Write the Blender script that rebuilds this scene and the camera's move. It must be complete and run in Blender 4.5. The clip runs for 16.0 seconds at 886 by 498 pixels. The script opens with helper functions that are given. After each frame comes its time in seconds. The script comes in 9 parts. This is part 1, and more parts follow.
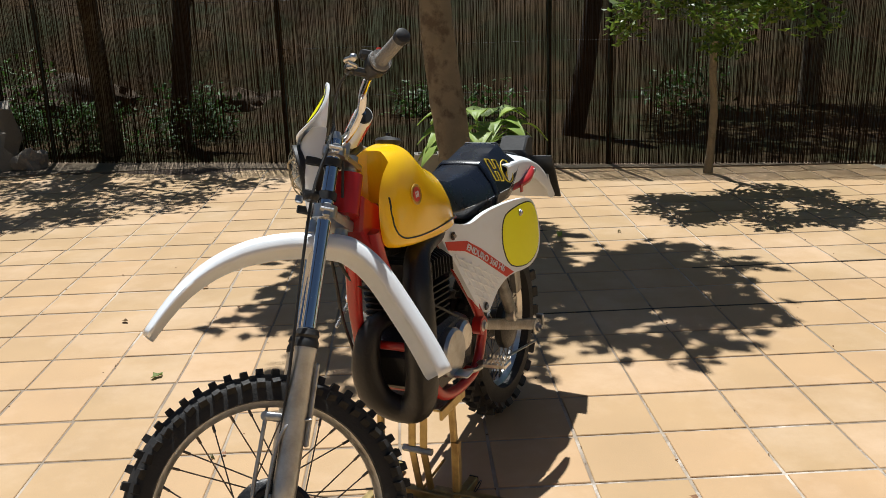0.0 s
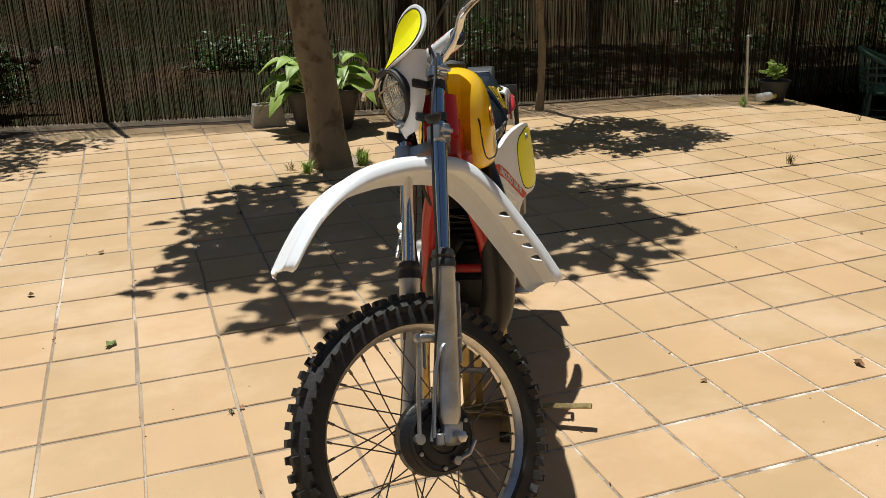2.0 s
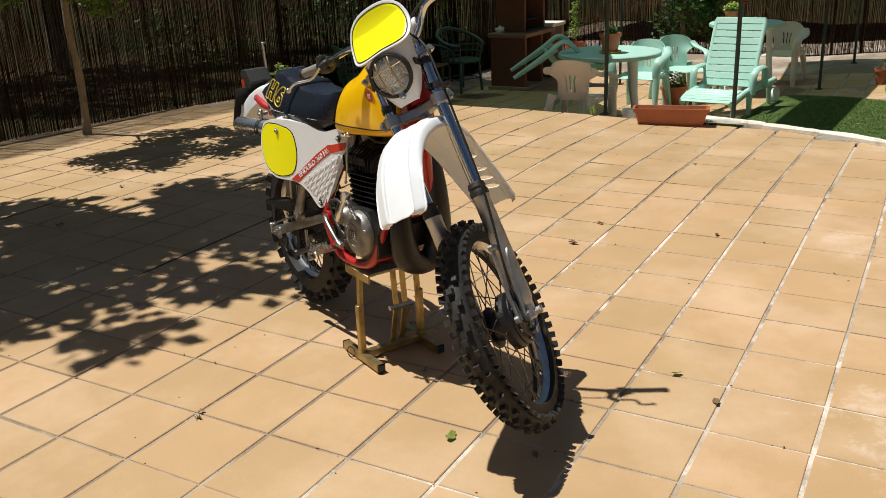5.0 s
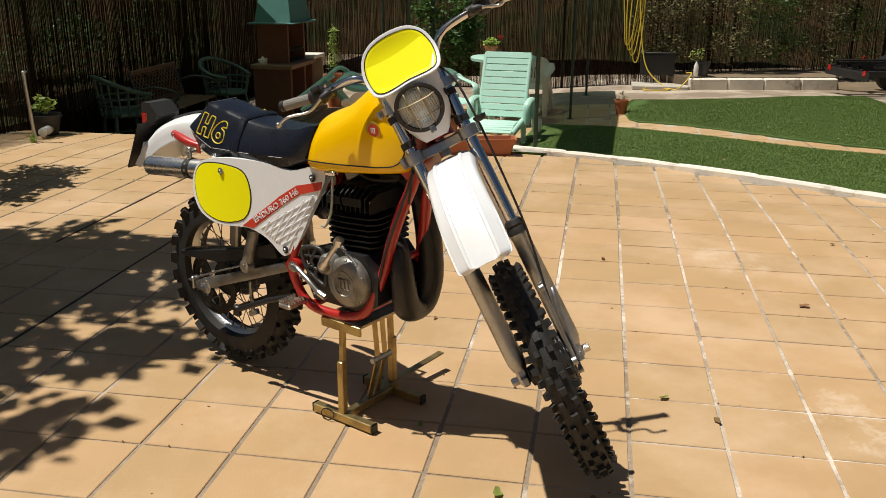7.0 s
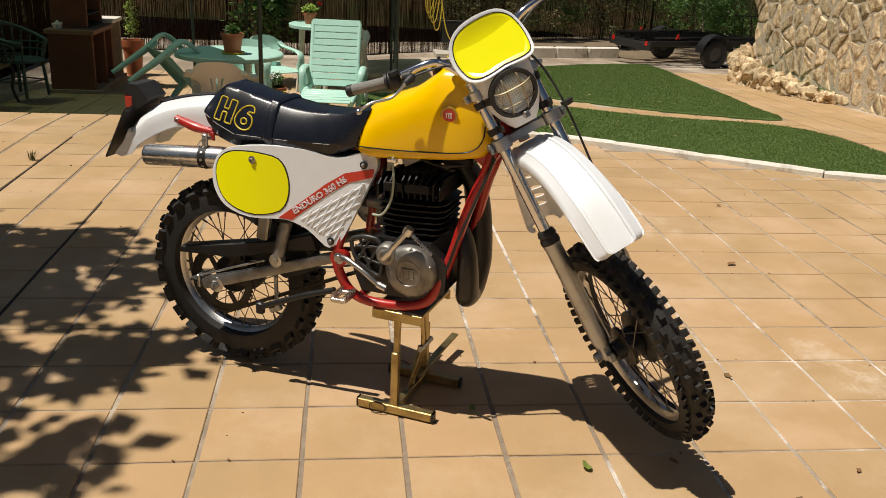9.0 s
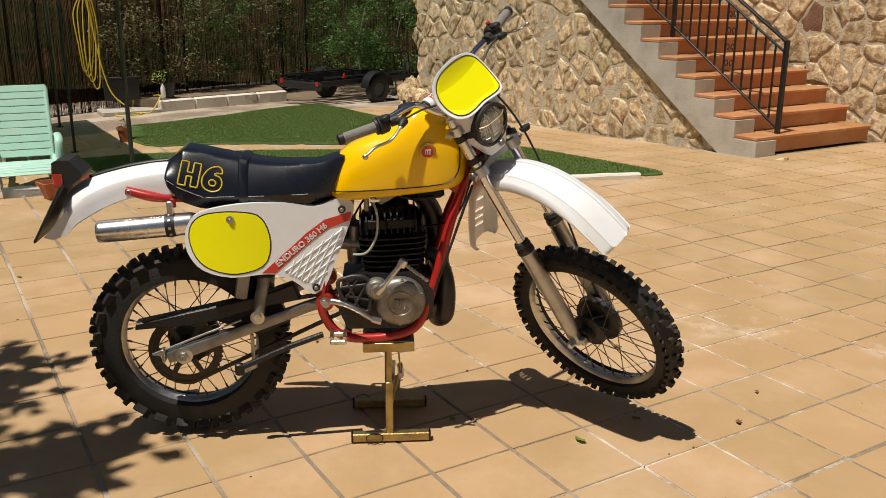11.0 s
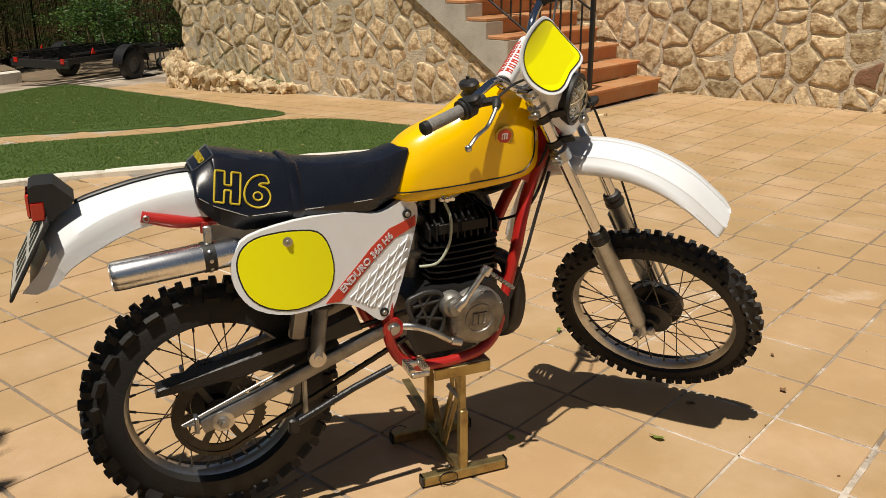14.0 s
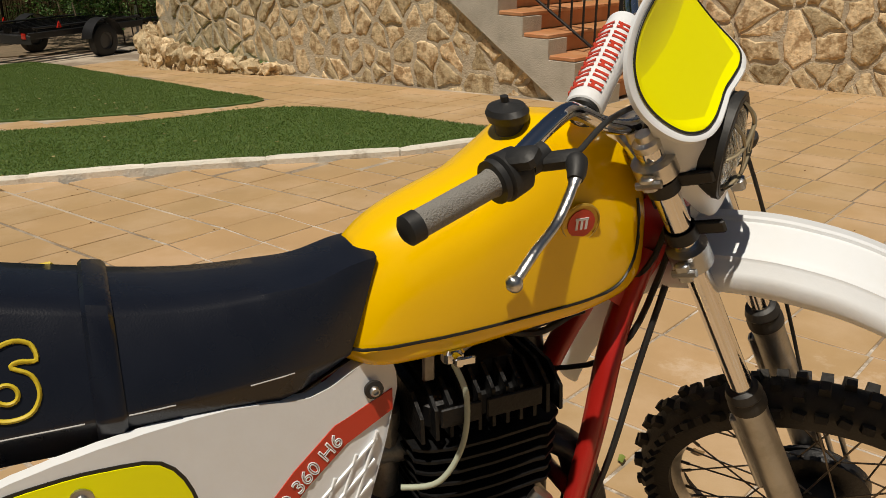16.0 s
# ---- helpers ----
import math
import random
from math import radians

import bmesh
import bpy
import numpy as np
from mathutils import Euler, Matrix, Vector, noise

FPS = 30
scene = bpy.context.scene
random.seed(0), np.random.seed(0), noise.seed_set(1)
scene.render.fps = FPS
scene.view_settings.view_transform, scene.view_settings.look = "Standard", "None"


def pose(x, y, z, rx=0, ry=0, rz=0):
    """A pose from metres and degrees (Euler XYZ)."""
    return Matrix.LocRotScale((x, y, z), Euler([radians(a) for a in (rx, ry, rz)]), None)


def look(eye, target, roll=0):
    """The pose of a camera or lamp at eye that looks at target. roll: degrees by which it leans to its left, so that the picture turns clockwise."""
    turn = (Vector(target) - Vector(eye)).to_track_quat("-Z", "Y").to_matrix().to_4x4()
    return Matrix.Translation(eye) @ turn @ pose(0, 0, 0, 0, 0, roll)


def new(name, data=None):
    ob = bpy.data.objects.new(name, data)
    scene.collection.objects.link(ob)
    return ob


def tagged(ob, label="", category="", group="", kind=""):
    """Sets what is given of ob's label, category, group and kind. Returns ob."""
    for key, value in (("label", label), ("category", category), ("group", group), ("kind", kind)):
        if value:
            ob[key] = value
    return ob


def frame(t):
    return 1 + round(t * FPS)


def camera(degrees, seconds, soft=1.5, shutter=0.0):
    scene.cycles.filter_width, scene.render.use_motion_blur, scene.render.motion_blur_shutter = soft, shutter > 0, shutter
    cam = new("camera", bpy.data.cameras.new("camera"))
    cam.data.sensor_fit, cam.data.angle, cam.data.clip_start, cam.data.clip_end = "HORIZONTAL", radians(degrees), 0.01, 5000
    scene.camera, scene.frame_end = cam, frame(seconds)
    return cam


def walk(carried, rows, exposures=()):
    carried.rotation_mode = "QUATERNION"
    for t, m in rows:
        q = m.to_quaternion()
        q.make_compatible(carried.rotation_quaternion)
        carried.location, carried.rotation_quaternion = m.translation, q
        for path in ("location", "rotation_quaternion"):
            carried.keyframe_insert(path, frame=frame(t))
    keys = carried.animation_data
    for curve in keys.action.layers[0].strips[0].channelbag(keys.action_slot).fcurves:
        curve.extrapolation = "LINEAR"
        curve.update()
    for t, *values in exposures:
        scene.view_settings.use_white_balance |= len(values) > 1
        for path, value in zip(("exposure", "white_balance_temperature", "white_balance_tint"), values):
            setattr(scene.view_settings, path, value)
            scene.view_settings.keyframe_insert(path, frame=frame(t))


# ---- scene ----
cam = camera(53.6, 16.0, 0.35)
PATH = [
    (0, (0.087, -1.595, 1.574), (0.151, 0.325, 1.018), -1.9),
    (0.5, (-0.116, -1.801, 1.551), (0.042, 0.106, 0.971), -1.2),
    (1, (-0.423, -1.831, 1.537), (-0.077, 0.042, 0.927), -1.1),
    (1.5, (-0.669, -1.707, 1.53), (-0.199, 0.125, 0.881), -1.3),
    (2, (-0.834, -1.505, 1.521), (-0.223, 0.279, 0.856), -1.6),
    (2.5, (-1.111, -1.357, 1.534), (-0.12, 0.239, 0.848), -3.5),
    (3, (-1.367, -1.355, 1.522), (-0.254, 0.161, 0.844), -0.7),
    (3.5, (-1.66, -1.325, 1.54), (-0.377, 0.073, 0.909), 1.1),
    (3.7, (-1.81, -1.252, 1.535), (-0.414, 0.041, 0.917), 0.8),
    (5.8, (-2.753, -0.554, 1.544), (-1.024, 0.215, 0.897), -0.1),
    (6, (-2.766, -0.443, 1.551), (-0.987, 0.226, 0.93), 0.9),
    (6.5, (-2.809, -0.108, 1.55), (-0.942, 0.265, 0.936), -1.5),
    (7, (-2.711, 0.17, 1.524), (-0.835, 0.5, 0.915), 0.3),
    (7.5, (-2.647, 0.417, 1.504), (-0.77, 0.745, 0.896), 0.1),
    (8, (-2.702, 0.709, 1.521), (-0.804, 0.734, 0.892), -1.3),
    (8.2, (-2.76, 0.79, 1.535), (-0.866, 0.741, 0.893), -0.2),
    (10.3, (-2.536, 1.953, 1.559), (-0.809, 1.178, 0.914), 0.4),
    (10.5, (-2.525, 2.08, 1.54), (-0.854, 1.174, 0.918), -0.1),
    (11, (-2.581, 2.299, 1.548), (-0.937, 1.306, 0.989), 0.3),
    (11.5, (-2.558, 2.469, 1.56), (-0.913, 1.485, 0.989), 0.3),
    (12, (-2.4, 2.717, 1.568), (-0.856, 1.576, 1.007), -0.6),
    (12.5, (-2.206, 2.758, 1.545), (-0.695, 1.582, 0.968), 0.6),
    (13, (-1.975, 2.757, 1.528), (-0.469, 1.577, 0.946), 0.8),
    (13.5, (-1.743, 2.853, 1.534), (-0.425, 1.48, 0.918), -0.7),
    (14, (-1.532, 2.81, 1.518), (-0.298, 1.367, 0.888), -0.2),
    (14.5, (-1.303, 2.597, 1.503), (-0.071, 1.154, 0.872), -0.2),
    (15, (-1.054, 2.353, 1.467), (0.171, 0.909, 0.822), -0.2),
    (15.5, (-0.872, 2.041, 1.444), (0.336, 0.595, 0.775), 0.2),
    (16, (-0.668, 1.812, 1.408), (0.557, 0.385, 0.727), 0.2),
]
walk(cam, [(t, look(eye, target, roll)) for t, eye, target, roll in PATH],
     [(0, 0.30, 5950, 8), (1.5, 0.25, 6050, 6), (3.5, 0.12, 6300, 8), (6.5, 0.05, 6550, 9), (8, -0.05, 6800, 10), (12, -0.11, 6800, 11), (14.5, -0.14, 6900, 10), (15.2, -0.22, 6950, 10), (16, -0.44, 7100, 10)])

# ---- light ----
SUN_WAY = Vector((-0.085, 0.375, 1.0)).normalized()      # towards the sun
world = bpy.data.worlds.new("sky")
scene.world = world
world.use_nodes = True
wt = world.node_tree
sky = wt.nodes.new("ShaderNodeTexSky")
sky.sky_type, sky.sun_disc = "NISHITA", False
sky.sun_elevation, sky.sun_rotation = math.asin(SUN_WAY.z), math.atan2(SUN_WAY.x, SUN_WAY.y)
wt.links.new(sky.outputs[0], wt.nodes["Background"].inputs[0])
wt.nodes["Background"].inputs[1].default_value = 0.032
sun_data = bpy.data.lights.new("sun", "SUN")
sun_data.energy, sun_data.angle, sun_data.color = 5.0, radians(0.6), (1.0, 0.95, 0.87)
sun = new("sun", sun_data)
sun.matrix_world = look(SUN_WAY * 30, (0, 0, 0))

# ---- materials ----
MATS = {}


def mat(name, base, rough=0.6, metal=0.0, var=0.15, scale=6.0, bump=0.1, bscale=80.0, rand=0.0, second=None,
        amount=0.0, coat=0.0, spec=0.5, trans=0.0, sscale=2.0, lo=0.45, hi=0.65, hues=0.05):
    """A surface with grain, blotches of a second colour, fine relief and a change from piece to piece."""
    if name in MATS:
        return MATS[name]
    m = bpy.data.materials.new(name)
    m.use_nodes = True
    nt = m.node_tree
    n, l = nt.nodes, nt.links
    b = n["Principled BSDF"]
    geo = n.new("ShaderNodeNewGeometry")
    info = n.new("ShaderNodeObjectInfo")
    noise_a = n.new("ShaderNodeTexNoise")
    noise_a.inputs["Scale"].default_value, noise_a.inputs["Detail"].default_value = scale, 6
    l.new(geo.outputs["Position"], noise_a.inputs["Vector"])
    mix = n.new("ShaderNodeMix")
    mix.data_type = "RGBA"
    mix.inputs[6].default_value = (*[c * (1 - var) for c in base], 1)
    mix.inputs[7].default_value = (*[min(1, c * (1 + var)) for c in base], 1)
    l.new(noise_a.outputs["Fac"], mix.inputs[0])
    colour = mix.outputs[2]
    if second:
        noise_b = n.new("ShaderNodeTexNoise")
        noise_b.inputs["Scale"].default_value, noise_b.inputs["Detail"].default_value = sscale, 8
        noise_b.inputs["Roughness"].default_value = 0.65
        l.new(geo.outputs["Position"], noise_b.inputs["Vector"])
        ramp = n.new("ShaderNodeMapRange")
        ramp.inputs[1].default_value, ramp.inputs[2].default_value = lo, hi
        ramp.inputs[4].default_value = amount
        l.new(noise_b.outputs["Fac"], ramp.inputs[0])
        mb = n.new("ShaderNodeMix")
        mb.data_type = "RGBA"
        mb.inputs[7].default_value = (*second, 1)
        l.new(ramp.outputs[0], mb.inputs[0])
        l.new(colour, mb.inputs[6])
        colour = mb.outputs[2]
    if rand:
        add = n.new("ShaderNodeMath")
        l.new(info.outputs["Random"], add.inputs[0])
        l.new(geo.outputs["Random Per Island"], add.inputs[1])
        rng = n.new("ShaderNodeMapRange")
        rng.inputs[2].default_value = 2.0
        rng.inputs[3].default_value, rng.inputs[4].default_value = 1 - rand, 1 + rand
        l.new(add.outputs[0], rng.inputs[0])
        hsv = n.new("ShaderNodeHueSaturation")
        l.new(rng.outputs[0], hsv.inputs["Value"])
        hue = n.new("ShaderNodeMapRange")
        hue.inputs[2].default_value = 2.0
        hue.inputs[3].default_value, hue.inputs[4].default_value = 0.5 + rand * hues, 0.5 - rand * hues
        l.new(add.outputs[0], hue.inputs[0])
        l.new(hue.outputs[0], hsv.inputs["Hue"])
        l.new(colour, hsv.inputs["Color"])
        colour = hsv.outputs[0]
    l.new(colour, b.inputs["Base Color"])
    b.inputs["Metallic"].default_value = metal
    b.inputs["Coat Weight"].default_value = coat
    b.inputs["Coat Roughness"].default_value = 0.08
    b.inputs["Specular IOR Level"].default_value = spec
    rr = n.new("ShaderNodeMapRange")
    rr.inputs[3].default_value, rr.inputs[4].default_value = max(0.02, rough * 0.8), min(1, rough * 1.2)
    l.new(noise_a.outputs["Fac"], rr.inputs[0])
    l.new(rr.outputs[0], b.inputs["Roughness"])
    if bump:
        fine = n.new("ShaderNodeTexNoise")
        fine.inputs["Scale"].default_value, fine.inputs["Detail"].default_value = bscale, 4
        l.new(geo.outputs["Position"], fine.inputs["Vector"])
        bp = n.new("ShaderNodeBump")
        bp.inputs["Strength"].default_value, bp.inputs["Distance"].default_value = bump, 0.01
        l.new(fine.outputs["Fac"], bp.inputs["Height"])
        l.new(bp.outputs[0], b.inputs["Normal"])
    if trans:
        t = n.new("ShaderNodeBsdfTranslucent")
        l.new(colour, t.inputs[0])
        ms = n.new("ShaderNodeMixShader")
        ms.inputs[0].default_value = trans
        l.new(b.outputs[0], ms.inputs[1])
        l.new(t.outputs[0], ms.inputs[2])
        l.new(ms.outputs[0], n["Material Output"].inputs[0])
    MATS[name] = m
    return m


TILE = mat("buff terracotta tile", (0.455, 0.300, 0.155), 0.62, var=0.13, scale=3.0, bump=0.12, bscale=160, rand=0.11,
           second=(0.62, 0.45, 0.30), amount=0.55, sscale=1.3, lo=0.47, hi=0.68, spec=0.35)
MORTAR = mat("dirty joint mortar", (0.25, 0.195, 0.14), 0.9, var=0.35, scale=20, bump=0.5, bscale=120,
             second=(0.56, 0.48, 0.38), amount=0.75, sscale=0.8, lo=0.47, hi=0.60)


def bloomed(m, spots, pale):
    """Chalky salt stains in the paving: uneven patches that run over tiles and joints alike."""
    nt = m.node_tree
    n, l = nt.nodes, nt.links
    b = n["Principled BSDF"]
    colour = b.inputs["Base Color"].links[0].from_socket
    geo = n.new("ShaderNodeNewGeometry")
    veil = n.new("ShaderNodeTexNoise")
    veil.inputs["Scale"].default_value, veil.inputs["Detail"].default_value, veil.inputs["Roughness"].default_value = 5.0, 10, 0.75
    l.new(geo.outputs["Position"], veil.inputs["Vector"])
    for x, y, r, amount in spots:
        far = n.new("ShaderNodeVectorMath")
        far.operation = "DISTANCE"
        far.inputs[1].default_value = (x, y, 0)
        l.new(geo.outputs["Position"], far.inputs[0])
        near = n.new("ShaderNodeMapRange")
        near.inputs[1].default_value, near.inputs[2].default_value = r, 0.0
        near.inputs[3].default_value, near.inputs[4].default_value = -0.25, 0.12
        l.new(far.outputs["Value"], near.inputs[0])
        both = n.new("ShaderNodeMath")
        l.new(near.outputs[0], both.inputs[0])
        l.new(veil.outputs["Fac"], both.inputs[1])
        edge = n.new("ShaderNodeMapRange")
        edge.inputs[1].default_value, edge.inputs[2].default_value = 0.48, 0.64
        edge.inputs[4].default_value = amount
        l.new(both.outputs[0], edge.inputs[0])
        mix = n.new("ShaderNodeMix")
        mix.data_type = "RGBA"
        mix.inputs[7].default_value = (*pale, 1)
        l.new(edge.outputs[0], mix.inputs[0])
        l.new(colour, mix.inputs[6])
        colour = mix.outputs[2]
    l.new(colour, b.inputs["Base Color"])


SALT = [(0.05, -0.97, 0.42, 0.5), (0.34, -0.78, 0.40, 0.5), (-0.5, -1.35, 0.3, 0.45), (2.1, -0.6, 0.5, 0.35), (-1.2, 0.4, 0.4, 0.35)]
bloomed(TILE, SALT, (0.70, 0.58, 0.46))
bloomed(MORTAR, SALT + [(1.4, 0.3, 2.4, 0.85), (0.2, -0.9, 1.9, 0.85), (-0.7, 0.1, 1.2, 0.8), (2.6, -0.8, 2.2, 0.75), (-1.2, 2.6, 1.0, 0.5)], (0.72, 0.66, 0.58))
DARK_JOINT = mat("dirt in a crack", (0.05, 0.04, 0.03), 0.95)
TURF = mat("artificial turf", (0.060, 0.120, 0.020), 0.75, var=0.3, scale=30, bump=0.6, bscale=300, second=(0.078, 0.118, 0.020),
           amount=0.5, sscale=6)
BLADE = mat("turf blade", (0.098, 0.158, 0.024), 0.6, var=0.3, scale=50, bump=0, rand=0.45, trans=0.2)
STONE = mat("yellow granite rubble", (0.60, 0.475, 0.30), 0.92, var=0.65, scale=22, bump=1.0, bscale=34, rand=0.42,
            second=(0.27, 0.17, 0.08), amount=0.85, sscale=10, lo=0.48, hi=0.60, spec=0.2, hues=0.012)
BROWN_STONE = mat("rusty brown stone", (0.22, 0.12, 0.07), 0.85, var=0.35, scale=12, bump=0.8, bscale=45)
WALL_MORTAR = mat("grey lime mortar", (0.53, 0.455, 0.34), 0.95, var=0.35, scale=18, bump=1.0, bscale=50, second=(0.36, 0.30, 0.22), amount=0.6, sscale=5)
CONCRETE = mat("grey render", (0.50, 0.465, 0.40), 0.9, var=0.25, scale=7, bump=0.5, bscale=70, second=(0.33, 0.30, 0.25), amount=0.75, sscale=3.5)
STAIR = mat("orange stair tile", (0.46, 0.20, 0.08), 0.6, var=0.2, scale=6, bump=0.15, rand=0.15, second=(0.55, 0.33, 0.18), amount=0.5)
WHITEWASH = mat("chalky white kerb paint", (0.72, 0.68, 0.60), 0.85, var=0.12, scale=14, bump=0.6, bscale=60, rand=0.1,
                second=(0.34, 0.28, 0.21), amount=0.8, sscale=5, lo=0.55, hi=0.68)
# Far darker than dry reed: the fence's back-lit shade is in this colour.
SHADED_REED = mat("dry reed", (0.032, 0.0150, 0.0048), 0.9, var=0.35, scale=9, bump=0.2, rand=0.42, trans=0.07, spec=0.1)
BARK = mat("grey plane bark", (0.225, 0.18, 0.115), 0.9, var=0.35, scale=9, bump=1.0, bscale=30, second=(0.10, 0.07, 0.042), amount=0.85, sscale=5.5, lo=0.52, hi=0.62)
LEAF = mat("tree leaf", (0.065, 0.14, 0.025), 0.5, var=0.3, scale=12, bump=0, rand=0.4, trans=0.35)
PALE_LEAF = mat("pale hosta leaf", (0.34, 0.46, 0.10), 0.5, var=0.25, scale=9, bump=0.2, bscale=30, rand=0.25, trans=0.35)
DRY_LEAF = mat("dry vine leaf", (0.16, 0.15, 0.06), 0.7, var=0.4, scale=10, bump=0, rand=0.5, trans=0.25)
SOIL = mat("dry earth", (0.20, 0.145, 0.09), 0.95, var=0.35, scale=9, bump=0.9, bscale=40, second=(0.11, 0.085, 0.05), amount=0.7)
LITTER = mat("leaf litter", (0.085, 0.052, 0.028), 0.95, var=0.6, scale=45, bump=1.0, bscale=60, second=(0.045, 0.030, 0.018), amount=0.8, sscale=12)
# Near black: the slope's shade behind the fence is put into this colour.
SHADED_HILL = mat("rough hillside", (0.044, 0.027, 0.011), 0.95, var=0.7, scale=2.6, bump=1.0, bscale=9, spec=0.1, second=(0.018, 0.022, 0.006), amount=0.9,
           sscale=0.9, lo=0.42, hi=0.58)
IRON = mat("black painted iron", (0.012, 0.012, 0.013), 0.42, var=0.3, scale=20, bump=0.05)
GREEN_POST = mat("dark green painted steel", (0.018, 0.035, 0.026), 0.45, var=0.3, scale=20, bump=0.05)
WHITE_PLASTIC = mat("white garden plastic", (0.74, 0.76, 0.72), 0.42, var=0.06, scale=5, bump=0.03)
MINT = mat("mint green garden plastic", (0.42, 0.68, 0.58), 0.42, var=0.07, scale=5, bump=0.03)
POT = mat("orange plastic pot", (0.42, 0.13, 0.055), 0.5, var=0.2, scale=9, bump=0.1)
DARK_POT = mat("black plastic pot", (0.018, 0.018, 0.018), 0.5, var=0.3, scale=9, bump=0.1)
WORKTOP = mat("terracotta worktop", (0.25, 0.14, 0.085), 0.8, var=0.2, scale=12, bump=0.3)
BRICK_RED = mat("grill brick", (0.17, 0.066, 0.036), 0.85, var=0.25, scale=12, bump=0.4)
CEMENT = mat("cement slab", (0.34, 0.25, 0.18), 0.85, var=0.2, scale=12, bump=0.3)
HOOD = mat("green enamel hood", (0.075, 0.20, 0.18), 0.4, var=0.15, scale=8, bump=0.05)
CAST = mat("dark cast iron", (0.03, 0.027, 0.024), 0.5, var=0.4, scale=25, bump=0.2)
WICKER = mat("dark green resin", (0.05, 0.085, 0.065), 0.4, var=0.3, scale=25, bump=0.3)
SLAT_WOOD = mat("brown bench wood", (0.12, 0.055, 0.025), 0.6, var=0.3, scale=14, bump=0.3)
HOSE = mat("yellow hose", (0.62, 0.45, 0.05), 0.45, var=0.15, scale=10, bump=0.05)
ROCK = mat("grey boulder", (0.27, 0.235, 0.19), 0.9, var=0.3, scale=8, bump=1.0, bscale=25, second=(0.20, 0.16, 0.12), amount=0.6)
CLEAR_PLASTIC = mat("cloudy bottle plastic", (0.75, 0.74, 0.70), 0.25, var=0.05, bump=0)
YELLOW_CAP = mat("yellow bottle cap", (0.75, 0.55, 0.03), 0.4, bump=0)
DEBRIS = mat("fallen leaf", (0.24, 0.30, 0.06), 0.7, var=0.4, scale=40, bump=0.2, rand=0.4, trans=0.2)
TWIG = mat("dry litter", (0.20, 0.11, 0.045), 0.85, var=0.4, scale=40, bump=0.3, rand=0.4)


# ---- mesh tools ----
class Shape:
    """Vertices and faces to which simple forms are added."""

    def __init__(self):
        self.v, self.f = [], []

    def add(self, verts, faces, m=None):
        k = len(self.v)
        self.v += [tuple(m @ Vector(p)) if m else tuple(p) for p in verts]
        self.f += [tuple(i + k for i in q) for q in faces]
        return self

    def box(self, size, at=(0, 0, 0), m=None, bevel=0.0):
        x, y, z = (s / 2 for s in size)
        c = min(bevel, x * 0.9, y * 0.9, z * 0.9)
        mm = (m or Matrix()) @ Matrix.Translation(at)
        if c <= 0:
            vs = [(sx * x, sy * y, sz * z) for sz in (-1, 1) for sx, sy in ((-1, -1), (1, -1), (1, 1), (-1, 1))]
            fs = [(3, 2, 1, 0), (4, 5, 6, 7), (0, 1, 5, 4), (1, 2, 6, 5), (2, 3, 7, 6), (3, 0, 4, 7)]
            return self.add(vs, fs, mm)

        def ring(w, d, h):
            return [(-w + c, -d, h), (w - c, -d, h), (w, -d + c, h), (w, d - c, h), (w - c, d, h), (-w + c, d, h), (-w, d - c, h), (-w, -d + c, h)]
        vs = ring(x - c, y - c, -z) + ring(x, y, -z + c) + ring(x, y, z - c) + ring(x - c, y - c, z)
        fs = [tuple(range(7, -1, -1)), tuple(range(24, 32))]
        for k in range(3):
            fs += [(8 * k + i, 8 * k + (i + 1) % 8, 8 * k + 8 + (i + 1) % 8, 8 * k + 8 + i) for i in range(8)]
        return self.add(vs, fs, mm)

    def tube(self, path, radius, sides=10, closed=False, caps=True, m=None, flat=1.0):
        """A round bar along a path; the radius is one number or one for each point."""
        pts = [Vector(p) for p in path]
        k = len(pts)
        rad = list(radius) if hasattr(radius, "__len__") else [radius] * k
        vs, up = [], None
        for i, p in enumerate(pts):
            a, b = (pts[(i - 1) % k], pts[(i + 1) % k]) if closed else (pts[max(i - 1, 0)], pts[min(i + 1, k - 1)])
            d = (b - a).normalized()
            if up is None:
                up = Vector((0, 0, 1)) if abs(d.z) < 0.9 else Vector((1, 0, 0))
            side = d.cross(up).normalized()
            up = side.cross(d).normalized()
            for j in range(sides):
                w = 2 * math.pi * j / sides
                vs.append(p + (side * math.cos(w) + up * math.sin(w) * flat) * rad[i])
        fs = []
        for i in range(k if closed else k - 1):
            o, q = i * sides, ((i + 1) % k) * sides
            fs += [(o + j, o + (j + 1) % sides, q + (j + 1) % sides, q + j) for j in range(sides)]
        if caps and not closed:
            fs += [tuple(range(sides - 1, -1, -1)), tuple(range((k - 1) * sides, k * sides))]
        return self.add(vs, fs, m)

    def lathe(self, profile, sides=24, m=None, closed=False):
        """A profile of (radius, height) turned round the z axis."""
        vs, k = [], len(profile)
        for r, h in profile:
            vs += [(r * math.cos(2 * math.pi * j / sides), r * math.sin(2 * math.pi * j / sides), h) for j in range(sides)]
        fs = []
        for i in range(k if closed else k - 1):
            o, q = i * sides, ((i + 1) % k) * sides
            fs += [(o + j, o + (j + 1) % sides, q + (j + 1) % sides, q + j) for j in range(sides)]
        if not closed:
            if profile[0][0] > 1e-5:
                fs.append(tuple(range(sides - 1, -1, -1)))
            if profile[-1][0] > 1e-5:
                fs.append(tuple(range((k - 1) * sides, k * sides)))
        return self.add(vs, fs, m)

